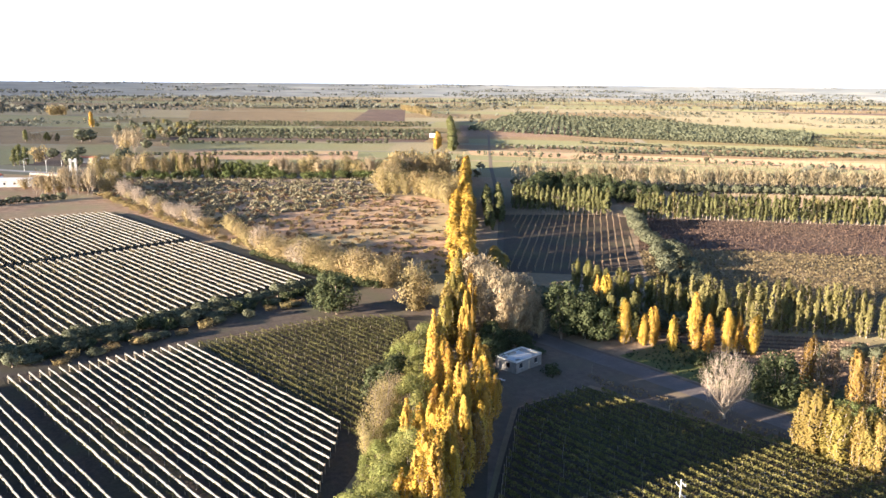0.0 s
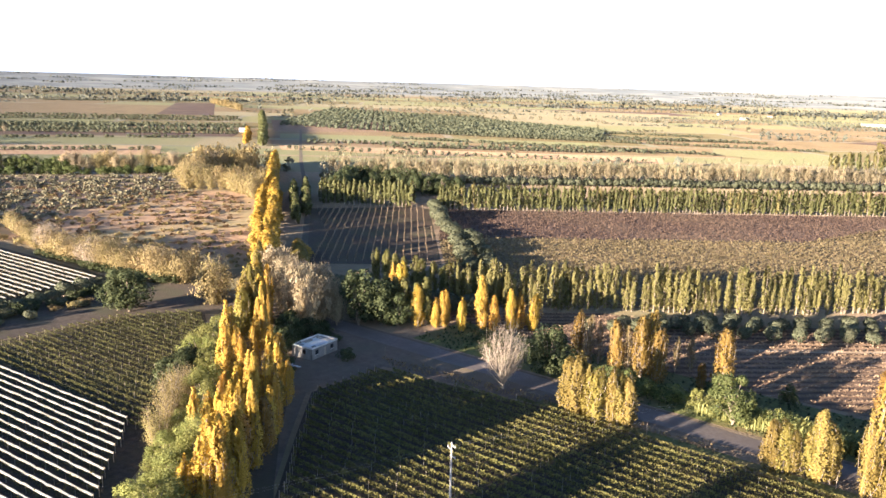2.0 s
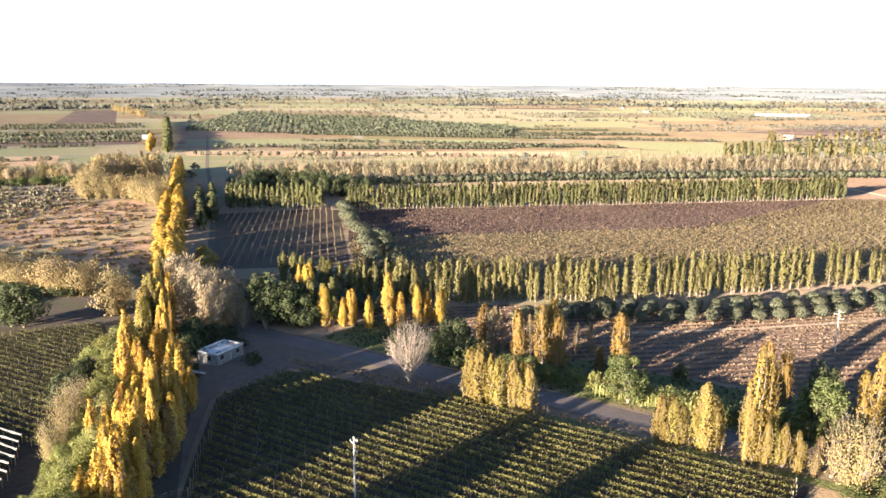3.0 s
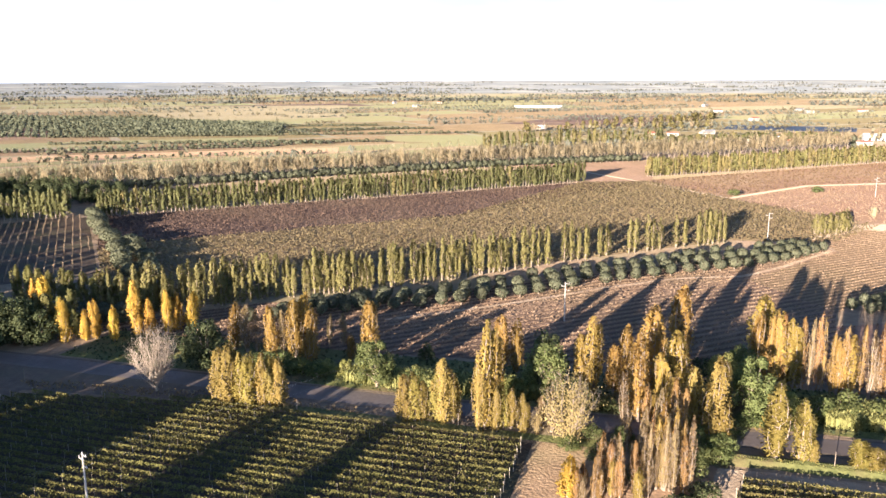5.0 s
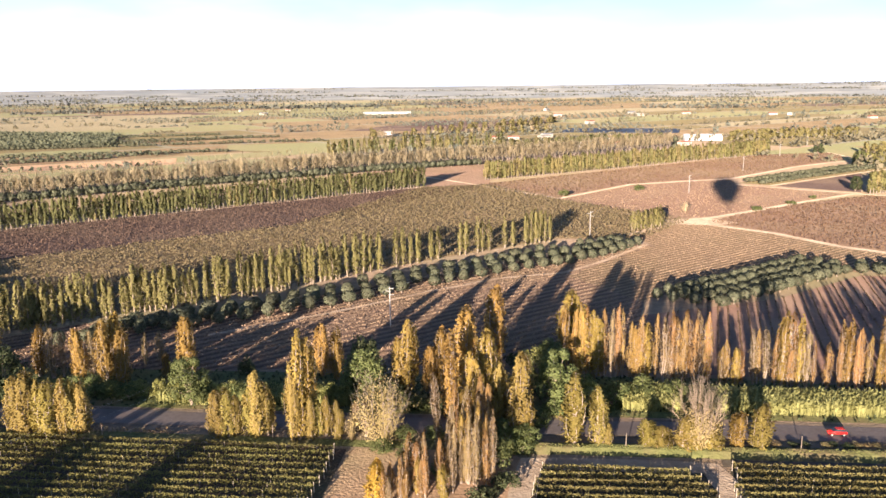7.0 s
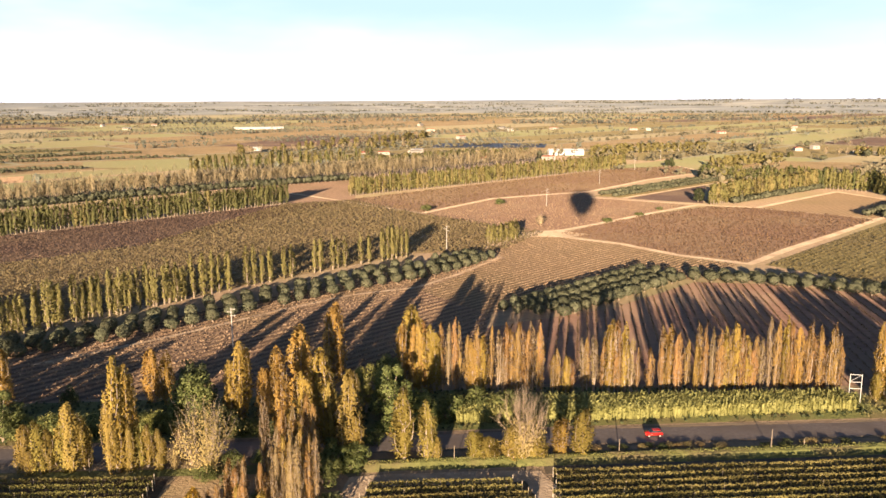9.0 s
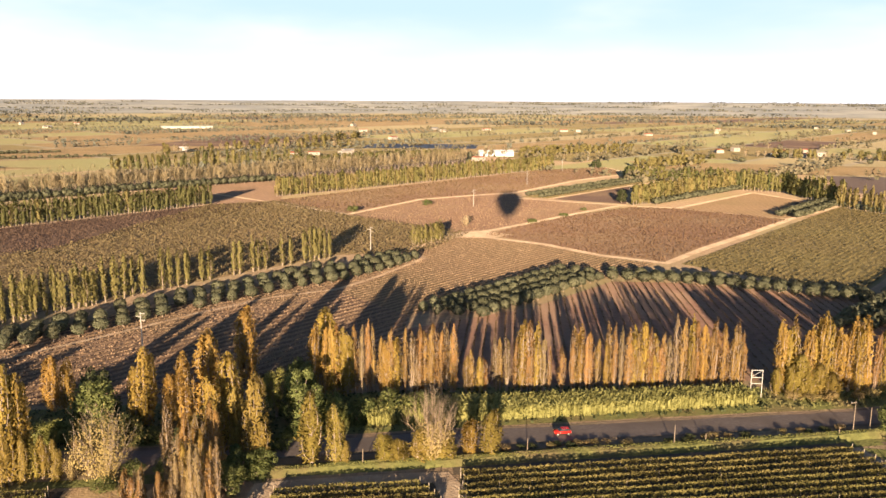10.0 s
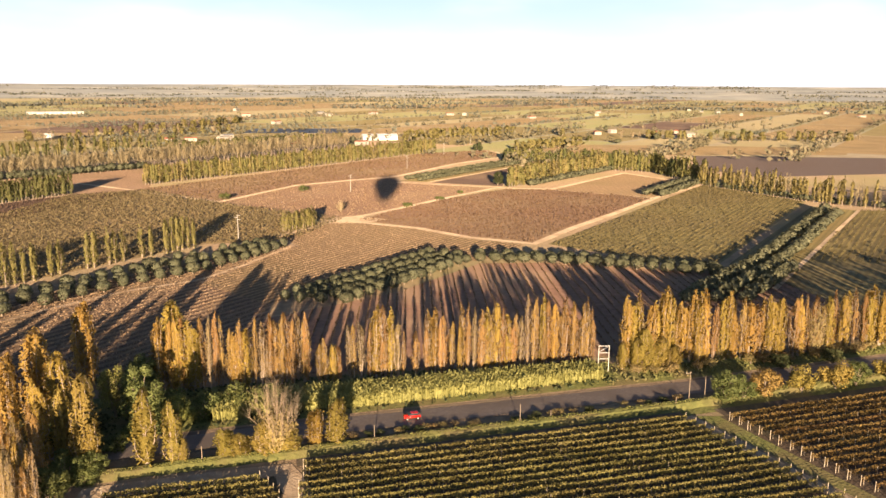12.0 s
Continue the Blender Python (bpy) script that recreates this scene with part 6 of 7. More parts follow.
cane_bed([(42, 151.5), (85, 154.5), (123, 158.5), (122, 164), (85, 162), (42, 160)], 15000, 1)
cane_bed([(-50, 142), (-30, 144), (-8, 146), (0, 148), (-2, 153), (-30, 150), (-50, 149)], 4500, 2)
for q in ((-62, 145, 3.5, 6), (-57, 144, 3.2, 5), (-66, 146, 3.8, 6), (-72, 147, 3.2, 5), (-35, 147, 4.0, 6), (-28, 150, 3.5, 5), (-20, 147, 4.2, 6), (40, 154, 5.5, 6.5),
          (46, 157, 5.5, 6.5), (52, 157, 5.0, 6), (34, 158, 5, 6), (22, 144, 3.2, 5), (26, 143, 2.6, 5), (17, 133, 3.2, 5), (24, 131, 2.6, 4)):
    plant("shrub", *q)
for q in ((-119.5, 114.5, 3.0, 4.0), (-121, 100, 2.2, 3.0), (-38.5, 160.3, 4.6, 3.4), (-100, 145, 3, 5), (-106, 147, 3, 5), (-94, 148, 3.2, 6), (8, 146, 3, 5), (14, 146, 3.4, 5), (20, 152, 4, 6), (12, 165, 3.5, 5), (6, 168, 3, 5),
          (20, 172, 4, 5), (-4, 149, 2.8, 5), (166, 159, 3, 5), (180, 160, 3, 5), (22, 118, 3, 4.5), (19, 113, 3, 5)):
    plant("darkshrub", *q)
row("dryshrub", [(66, 140.0), (100, 142.6), (134, 145.4)], 1.6, 0.8, "dry bushes on the verge", w=1.9, jitter=0.9, gap=0.3, mix=("darkshrub", 0.35))
row("dryshrub", [(128, 160), (165, 161.5), (200, 166)], 3.5, 2.2, "dry bushes on the verge", w=3.4, jitter=0.9, gap=0.2)


# ---------------------------------------------------------------- poles, posts, frame
def utility_pole(x, y, h, turn, arms=3, girth=1.0, material=POLEGREY):
    ob = tagged(new("utility_pole"), "pale concrete utility pole with staggered crossarms", "utility pole", "power line")
    ob.location, ob.rotation_euler = (x, y, 0), (0, 0, turn)
    V, F = [], []
    tube(V, F, [(0, 0, 0), (0, 0, h)], (0.19 * girth, 0.12 * girth), 8)
    shared("pole", list_mesh("pole", V, F, material), ob)
    for k in range(arms):
        z = h - 0.35 - 0.85 * k
        s = 1 if k % 2 else -1
        bm = bmesh.new()
        box(bm, -0.25 * s if s > 0 else -1.25, 1.25 if s > 0 else 0.25, -0.07 * girth, 0.07 * girth, z - 0.07, z + 0.07)
        arm = part("crossarm", bm, material, ob)
        V, F = [], []
        tube(V, F, [(1.15 * s, 0, z + 0.07), (1.15 * s, 0, z + 0.16), (1.15 * s, 0, z + 0.34)], (0.05, 0.08, 0.04), 6)
        shared("insulator", list_mesh("insulator", V, F, STEEL), arm)
    return ob


POLES = [(-106, -35), (-61, 83), (-15.5, 200.5), (38, 333), (95, 470), (147, 590), (198, 706), (250, 824), (300, 940)]
LINE = math.atan2(590 - 83, 147 + 61)
for x, y in POLES:
    utility_pole(x, y, 10.5, LINE + math.pi / 2)
for k in range(3):
    s = 1 if k % 2 else -1
    for (x0, y0), (x1, y1) in zip(POLES, POLES[1:]):
        V, F = [], []
        ox, oy = 1.15 * s * math.cos(LINE + math.pi / 2), 1.15 * s * math.sin(LINE + math.pi / 2)
        pts = [(x0 + ox + (x1 - x0) * u, y0 + oy + (y1 - y0) * u, 10.5 - 0.05 - 0.85 * k - 2.2 * 4 * u * (1 - u) * 0.5) for u in (0, 0.125, 0.25, 0.375, 0.5, 0.625, 0.75, 0.875, 1)]
        tube(V, F, pts, [0.006] * 9, 3)
        tagged(new("power_cable", list_mesh("power_cable", V, F, STEEL)), "thin steel power cable between poles", "cable", "power line")
small = utility_pole(135.1, 143.7, 6.6, radians(20), 1, 0.45, BARK)
small["label"] = "short wooden service pole with one crossarm"


def fence_post(x, y, h):
    V, F = [], []
    tube(V, F, [(0, 0, 0), (0.02, 0, h * 0.5), (0.03, 0.02, h)], (0.075, 0.07, 0.06), 6)
    ob = tagged(new("fence_post", list_mesh("fence_post", V, F, BARK)), "weathered wooden post on the verge", "post", "roadside posts")
    ob.location = (x, y, 0)


for q in ((70.9, 137.9, 3.0), (98.5, 139.6, 4.2), (105, 141.0, 1.8), (41.5, 134.6, 3.2), (139.5, 145.4, 4.4), (154.5, 145.6, 4.6), (131.5, 142.2, 2.0), (-51.8, 126.2, 2.6), (-21, 130.6, 2.4), (-113.9, 121.2, 2.8), (188, 150.5, 2.4)):
    fence_post(*q)


def steel_frame(x, y):
    ob = tagged(new("steel_frame"), "white welded steel frame standing among poplars", "frame")
    ob.location, ob.rotation_euler = (x, y, 0), (0, 0, radians(-8))
    for s in (-1.15, 1.15):
        part("upright", box(bmesh.new(), s - 0.06, s + 0.06, -0.06, 0.06, 0, 6.2), STEEL, ob)
    for z in (3.0, 4.4, 6.0):
        part("crossbar", box(bmesh.new(), -1.07, 1.07, -0.05, 0.05, z, z + 0.11), STEEL, ob)
    V, F = [], []
    tube(V, F, [(-1.0, 0, 4.65), (1.0, 0, 5.95)], (0.06, 0.06), 5)
    shared("brace", list_mesh("brace", V, F, STEEL), ob)


steel_frame(124.8, 163.2)


# ---------------------------------------------------------------- house, car, balloon
def small_house(x, y, turn):
    ob = tagged(new("farm_house"), "small flat-roofed white plastered farmhouse in the shade", "house")
    ob.location, ob.rotation_euler = (x, y, 0), (0, 0, turn)
    L, Wd, H = 9.0, 5.8, 2.5
    walls = bmesh.new()
    t = 0.25
    # walls with door and window openings, built as piers, sills and lintels
    def wall(x0, y0, x1, y1, holes):
        d = Vector((x1 - x0, y1 - y0, 0))
        ln = d.length
        m = Matrix.Translation((x0, y0, 0)) @ Matrix.Rotation(math.atan2(d.y, d.x), 4, "Z")
        at = 0.0
        for a, b, z0, z1 in holes:
            box(walls, at, a, 0, t, 0, H, m)
            if z0 > 0:
                box(walls, a, b, 0, t, 0, z0, m)
            box(walls, a, b, 0, t, z1, H, m)
            at = b
        box(walls, at, ln, 0, t, 0, H, m)
    wall(-L / 2, -Wd / 2, L / 2, -Wd / 2, ((1.2, 2.3, 1.0, 2.1), (4.2, 5.1, 0, 2.05), (6.4, 7.5, 1.0, 2.1)))
    wall(L / 2, -Wd / 2, L / 2, Wd / 2, ((1.6, 2.5, 1.0, 2.0), (4.4, 5.1, 1.2, 2.0)))
    wall(L / 2, Wd / 2, -L / 2, Wd / 2, ((3.0, 4.1, 1.0, 2.1),))
    wall(-L / 2, Wd / 2, -L / 2, -Wd / 2, ((3.0, 4.0, 1.0, 2.1),))
    part("wall", walls, GREYWALL, ob, "stained grey plaster")
    part("roof", box(bmesh.new(), -L / 2 + t, L / 2 - t, -Wd / 2 + t, Wd / 2 - t, H - 0.35, H - 0.15), WHITEROOF, ob, "pale painted flat roof")
    for i, (a, b, c, d) in enumerate(((-L / 2, L / 2, -Wd / 2, -Wd / 2 + 0.2), (-L / 2, L / 2, Wd / 2 - 0.2, Wd / 2), (-L / 2, -L / 2 + 0.2, -Wd / 2 + 0.2, Wd / 2 - 0.2), (L / 2 - 0.2, L / 2, -Wd / 2 + 0.2, Wd / 2 - 0.2))):
        part("parapet", box(bmesh.new(), a, b, c, d, H, H + 0.35), PLASTER, ob)
    part("door", box(bmesh.new(), -L / 2 + 4.22, -L / 2 + 5.08, -Wd / 2 + 0.1, -Wd / 2 + 0.15, 0, 2.04), WOOD, ob)
    for a, b, z0, z1 in ((1.2, 2.3, 1.0, 2.1), (6.4, 7.5, 1.0, 2.1)):
        wdw = part("window", box(bmesh.new(), -L / 2 + a, -L / 2 + b, -Wd / 2 + 0.12, -Wd / 2 + 0.16, z0, z1), DARKPANE, ob)
        part("sill", box(bmesh.new(), -L / 2 + a - 0.05, -L / 2 + b + 0.05, -Wd / 2 - 0.08, -Wd / 2 - 0.003, z0 - 0.08, z0), CONCRETE, wdw)
    for a, b, z0, z1 in ((1.6, 2.5, 1.0, 2.0), (4.4, 5.1, 1.2, 2.0)):
        part("window", box(bmesh.new(), L / 2 - 0.16, L / 2 - 0.12, -Wd / 2 + a, -Wd / 2 + b, z0, z1), DARKPANE, ob)
    part("roof_sheet", box(bmesh.new(), 2.9, L / 2 - 0.4, -Wd / 2 + 0.9, Wd / 2 - 0.6, H - 0.146, H - 0.08), STEEL, ob, "dull grey metal roof sheet")
    for dx, dy, dw, dh_ in ((-3.6, 1.4, 0.9, 0.25), (-0.1, 2.0, 1.1, 0.3), (-2.4, -1.7, 0.5, 0.2), (3.4, 1.9, 0.4, 0.35)):
        part("roof_debris", box(bmesh.new(), dx - dw, dx + dw, dy - 0.4, dy + 0.4, H - 0.146, H - 0.146 + dh_), DULLWALL, ob)


small_house(-127.9, 112.6, radians(100))


def car(x, y, turn):
    ob = tagged(new("car"), "small bright red hatchback driving on the road", "car")
    ob.location, ob.rotation_euler = (x, y, 0.05), (0, 0, turn)
    side = ((-1.85, 0.42), (-1.88, 0.72), (-1.72, 0.93), (-0.9, 1.0), (1.6, 1.02), (1.86, 0.9), (1.9, 0.45))
    bm = bmesh.new()
    w = 0.82
    rows_ = []
    for s in (-1, 1):
        rows_.append([bm.verts.new((px, s * w * (0.96 if pz > 0.9 else 1.0), pz)) for px, pz in side])
    n = len(side)
    bm.faces.new(rows_[0])
    bm.faces.new(rows_[1][::-1])
    for k in range(n):
        bm.faces.new((rows_[0][k], rows_[0][(k + 1) % n], rows_[1][(k + 1) % n], rows_[1][k]))
    bmesh.ops.bevel(bm, geom=bm.edges[:], offset=0.05, segments=2, affect="EDGES")
    part("body", bm, RED, ob, smooth=True)
    bm = bmesh.new()
    lo = [bm.verts.new(p) for p in ((-0.95, -0.76, 1.0), (1.72, -0.76, 1.0), (1.72, 0.76, 1.0), (-0.95, 0.76, 1.0))]
    hi = [bm.verts.new(p) for p in ((-0.25, -0.60, 1.42), (1.35, -0.60, 1.42), (1.35, 0.60, 1.42), (-0.25, 0.60, 1.42))]
    for k in range(4):
        bm.faces.new((lo[k], lo[(k + 1) % 4], hi[(k + 1) % 4], hi[k]))
    bm.faces.new(hi)
    part("window", bm, DARKPANE, ob, "dark tinted glass")
    bm = box(bmesh.new(), -0.3, 1.4, -0.62, 0.62, 1.424, 1.47)
    bmesh.ops.bevel(bm, geom=bm.edges[:], offset=0.02, segments=2, affect="EDGES")
    part("roof", bm, RED, ob)
    for wx in (-1.2, 1.2):
        for wy in (-0.78, 0.78):
            bm = bmesh.new()
            bmesh.ops.create_cone(bm, cap_ends=True, segments=16, radius1=0.3, radius2=0.3, depth=0.2, matrix=Matrix.Translation((wx, wy, 0.3)) @ Matrix.Rotation(math.pi / 2, 4, "X"))
            wheel = part("wheel", bm, RUBBER, ob)
            bm = bmesh.new()
            bmesh.ops.create_cone(bm, cap_ends=True, segments=12, radius1=0.18, radius2=0.16, depth=0.03, matrix=Matrix.Translation((wx, wy + (0.115 if wy > 0 else -0.115), 0.3)) @ Matrix.Rotation(math.pi / 2, 4, "X"))
            part("rim", bm, STEEL, wheel)
    for wy in (-0.55, 0.55):
        part("headlight", box(bmesh.new(), 1.885, 1.92, wy - 0.16, wy + 0.16, 0.62, 0.78), WHITEROOF, ob)
        part("tail_light", box(bmesh.new(), -1.91, -1.865, wy - 0.14, wy + 0.14, 0.66, 0.84), REDROOF, ob)
    return ob


car(79.0, 146.1, math.atan2(2.8, 40)).scale = (0.86, 0.86, 0.86)


def balloon():
    """The balloon that carries the camera's flight; it hangs behind, up the sun's line, and only its shadow is seen."""
    at = Vector((42.2, 3.95, 62.8)) + sun_dir * 60
    ob = tagged(new("hot_air_balloon"), "hot-air balloon hanging in the low sun, seen by its shadow", "balloon")
    ob.location = at
    prof = ((0.0, 18.6), (3.6, 18.2), (6.5, 16.6), (8.2, 14.2), (8.5, 12.2), (7.6, 9.4), (6.0, 6.6), (4.4, 4.0), (3.0, 1.8))
    bm = bmesh.new()
    n, last = 24, None
    for r, z in prof:
        ring = [bm.verts.new((max(r, 0.3) * math.cos(2 * math.pi * k / n), max(r, 0.3) * math.sin(2 * math.pi * k / n), z)) for k in range(n)]
        if last:
            for k in range(n):
                bm.faces.new((last[k], last[(k + 1) % n], ring[(k + 1) % n], ring[k]))
        else:
            bm.faces.new(ring)
        last = ring
    part("envelope", bm, CLOTH, ob, smooth=True)
    part("basket", box(bmesh.new(), -0.9, 0.9, -0.7, 0.7, -1.2, 0), WICKER, ob)
    part("burner", box(bmesh.new(), -0.4, 0.4, -0.2, 0.2, 1.2, 1.6), STEEL, ob)
    for sx in (-1, 1):
        for sy in (-1, 1):
            V, F = [], []
            tube(V, F, [(0.85 * sx, 0.65 * sy, 0), (0.5 * sx, 0.4 * sy, 1.4), (2.0 * sx, 2.0 * sy, 1.8)], (0.03, 0.03, 0.03), 4)
            shared("cable", list_mesh("cable", V, F, STEEL), ob)


balloon()


def scrap_pile(x, y):
    """Boards and drums heaped beside the house."""
    ob = tagged(new("scrap_pile"), "heap of pale boards and rusty drums beside the house", "scrap pile")
    ob.location = (x, y, 0)
    r = random.Random(4)
    for k in range(6):
        m = Matrix.Translation((r.uniform(-1.2, 1.2), r.uniform(-1.2, 1.2), 0.06 + 0.1 * k)) @ Euler((r.uniform(-0.1, 0.1), r.uniform(-0.1, 0.1), r.uniform(0, 3))).to_matrix().to_4x4()
        part("board", box(bmesh.new(), -1.1, 1.1, -0.25, 0.25, -0.03, 0.03, m), PLASTER, ob)
    for dx, dy in ((1.6, -1.0), (2.2, -0.4)):
        bm = bmesh.new()
        bmesh.ops.create_cone(bm, cap_ends=True, segments=14, radius1=0.3, radius2=0.3, depth=0.9, matrix=Matrix.Translation((dx, dy, 0.45)))
        part("drum", bm, REDROOF, ob)


scrap_pile(-124.2, 102.6)

# ---------------------------------------------------------------- far country
def far_house(x, y, turn, L, Wd, H, wall_mat, roof_mat, label, windows=True):
    ob = tagged(new("farm_building"), label, "building", "far buildings")
    ob.location, ob.rotation_euler = (x, y, 0), (0, 0, turn)
    part("wall", box(bmesh.new(), -L / 2, L / 2, -Wd / 2, Wd / 2, 0, H), wall_mat, ob)
    bm = bmesh.new()
    e = 0.4
    v = [bm.verts.new(p) for p in ((-L / 2 - e, -Wd / 2 - e, H), (L / 2 + e, -Wd / 2 - e, H), (L / 2 + e, Wd / 2 + e, H), (-L / 2 - e, Wd / 2 + e, H), (-L / 2 - e, 0, H + Wd * 0.16), (L / 2 + e, 0, H + Wd * 0.16))]
    for f in ((0, 1, 5, 4), (2, 3, 4, 5), (1, 2, 5), (3, 0, 4), (3, 2, 1, 0)):
        bm.faces.new([v[i] for i in f])
    part("roof", bm, roof_mat, ob)
    n = max(1, int(L / 5)) if windows else 0
    for k in range(n):
        cx = -L / 2 + (k + 0.5) * L / n
        part("window", box(bmesh.new(), cx - 0.6, cx + 0.6, -Wd / 2 - 0.03, -Wd / 2 - 0.003, H * 0.4, H * 0.72), DARKPANE, ob)


far_house(164, 900, 0.02, 38, 16, 4.2, WHITEROOF, WHITEROOF, "long white metal farm shed catching the sun", False)
far_house(-525, 68, 1.2, 16, 9, 3.6, PLASTER, WHITEROOF, "long white building with a bright roof")
far_house(-548, 56, 1.2, 14, 10, 4.2, PLASTER, REDROOF, "house with a red tiled roof")
far_house(-752, 524, 0.7, 9, 6, 3.5, PLASTER, WHITEROOF, "small white house at the alley's end")
far_house(-202, 990, 0.3, 10, 7, 3.5, PLASTER, WHITEROOF, "small white farmhouse among trees")
far_house(-370, 1690, 0.25, 100, 12, 3, CONCRETE, CONCRETE, "long pale greenhouse shed far away")
hr = random.Random(12)
for cx, cy, n, sp in ((60, 820, 10, 70), (-10, 880, 6, 60), (520, 930, 7, 110), (-640, 130, 2, 50), (300, 1500, 8, 300), (-700, 1900, 4, 500), (900, 1600, 8, 350)):
    for _ in range(n):
        far_house(cx + hr.gauss(0, sp * 0.6), cy + hr.gauss(0, sp * 0.35), hr.uniform(0, 1.5), hr.uniform(8, 18), hr.uniform(6, 10), hr.uniform(3, 4.5), DULLWALL,
                  hr.choice((STEEL, REDROOF, DULLWALL)), hr.choice(("small plastered farm building among trees", "low farmhouse with a pitched roof")))


def gate_tower(x, y):
    ob = tagged(new("gate_tower"), "pale concrete gate tower with twin pillars", "tower")
    ob.location, ob.rotation_euler = (x, y, 0), (0, 0, radians(70))
    for s in (-1.6, 1.6):
        part("pillar", box(bmesh.new(), s - 0.7, s + 0.7, -0.9, 0.9, 0, 11.5), CONCRETE, ob)
    part("lintel", box(bmesh.new(), -0.9, 0.9, -0.8, 0.8, 9.2, 10.6), CONCRETE, ob)


gate_tower(-560, 106)
CONCRETE_ROAD = mat("worn_concrete_road", (0.30, 0.28, 0.26), (0.42, 0.39, 0.36), 0.4, bump=0.2, spot=(0.34, 0.31, 0.28), big=0.05)


def boundary_wall(x0, y0, x1, y1):
    ob = tagged(new("boundary_wall"), "low white boundary wall beside the settlement road", "wall", "settlement walls")
    ln = math.hypot(x1 - x0, y1 - y0)
    ob.location, ob.rotation_euler = (x0, y0, 0), (0, 0, math.atan2(y1 - y0, x1 - x0))
    part("panel", box(bmesh.new(), 0, ln, -0.12, 0.12, 0, 1.0), DULLWALL, ob)
    part("coping", box(bmesh.new(), -0.05, ln + 0.05, -0.18, 0.18, 1.003, 1.1), CONCRETE, ob)


def street_lamp(x, y, turn):
    ob = tagged(new("street_lamp"), "tall grey street lamp with a curved arm", "street lamp", "settlement lamps")
    ob.location, ob.rotation_euler = (x, y, 0), (0, 0, turn)
    V, F = [], []
    tube(V, F, [(0, 0, 0), (0, 0, 7.5), (0.5, 0, 8.6), (2.2, 0, 9.0)], (0.16, 0.11, 0.08, 0.06), 6)
    shared("pole", list_mesh("pole", V, F, STEEL), ob)
    part("lamp_head", box(bmesh.new(), 2.1, 3.0, -0.18, 0.18, 8.9, 9.1), CONCRETE, ob)


boundary_wall(-584, 84, -556, 103)
boundary_wall(-552, 116, -538, 130)
for q in ((-596, 96, 0.9), (-586, 104, 0.9), (-566, 120, 0.9), (-606, 84, 0.9), (-548, 132, 0.9)):
    street_lamp(*q)
ribbon("road_old", [(-700, 20), (-625, 72), (-564, 113), (-532, 141), (-514, 199), (-470, 232), (-392, 262)], 7.0, 0.045, CONCRETE_ROAD, "grey asphalt road through the settlement", "road")
ribbon("road_west", [(-560, 62), (-517, 122), (-502, 146), (-453, 230), (-408, 306)], 3.6, 0.094, DIRT, "pale dusty road beside yellow trees", "dirt road")
tagged(sheet("pond", [(5, 1040), (155, 1028), (168, 1122), (20, 1140)], 0.06, POND), "dark lined irrigation pond", "pond")


def far_fields():
    """Patchwork of strips behind the near fields, laid along the local field grid."""
    rng = random.Random(8)
    a = radians(46)
    ux, uy = Vector((math.cos(a), math.sin(a))), Vector((-math.sin(a), math.cos(a)))
    mats = (PALE, OLIVEFIELD, OLIVEFIELD, GREENFIELD, GOLDFIELD, GOLDFIELD, PLUM, GREENFIELD, OLIVEFIELD, GOLDFIELD, GREENFIELD)
    names = ("pale", "olive-brown", "olive-brown", "green", "golden", "golden", "plum-brown", "green", "olive-brown", "golden", "green")
    spots = []
    v = -900.0
    while v < 3400:
        dv = rng.uniform(45, 110) * (1 + abs(v) / 1600)
        u = -2600.0
        while u < 3000:
            du = rng.uniform(150, 420) * (1 + abs(v) / 2500)
            k = rng.randrange(len(mats))
            g = 5
            q = [ux * (u + i) + uy * (v + j) for i, j in ((g, g), (du - g, g), (du - g, dv - g), (g, dv - g))]
            mid = ux * (u + du / 2) + uy * (v + dv / 2)
            near = u < 560 and v < 395
            if mid.y > -100 and mid.length < 3150 and not near:
                sheet("far_field", [tuple(p) for p in q], 0.003 + 0.0001 * (len(spots) % 40), mats[k], "distant %s strip field" % names[k])
                spots.append((u, v, du, dv))
            u += du
        v += dv
    return spots, ux, uy


SPOTS, UX, UY = far_fields()


KNOWN_WEST = [(-480, 40), (-480, 420), (-640, 520), (-940, 720), (-1460, 930), (-1650, 540), (-1250, 300), (-1100, 40)]
KNOWN_NORTH = [(-600, 440), (-160, 700), (-180, 960), (-480, 1010), (-780, 980), (-1180, 1170), (-860, 640)]


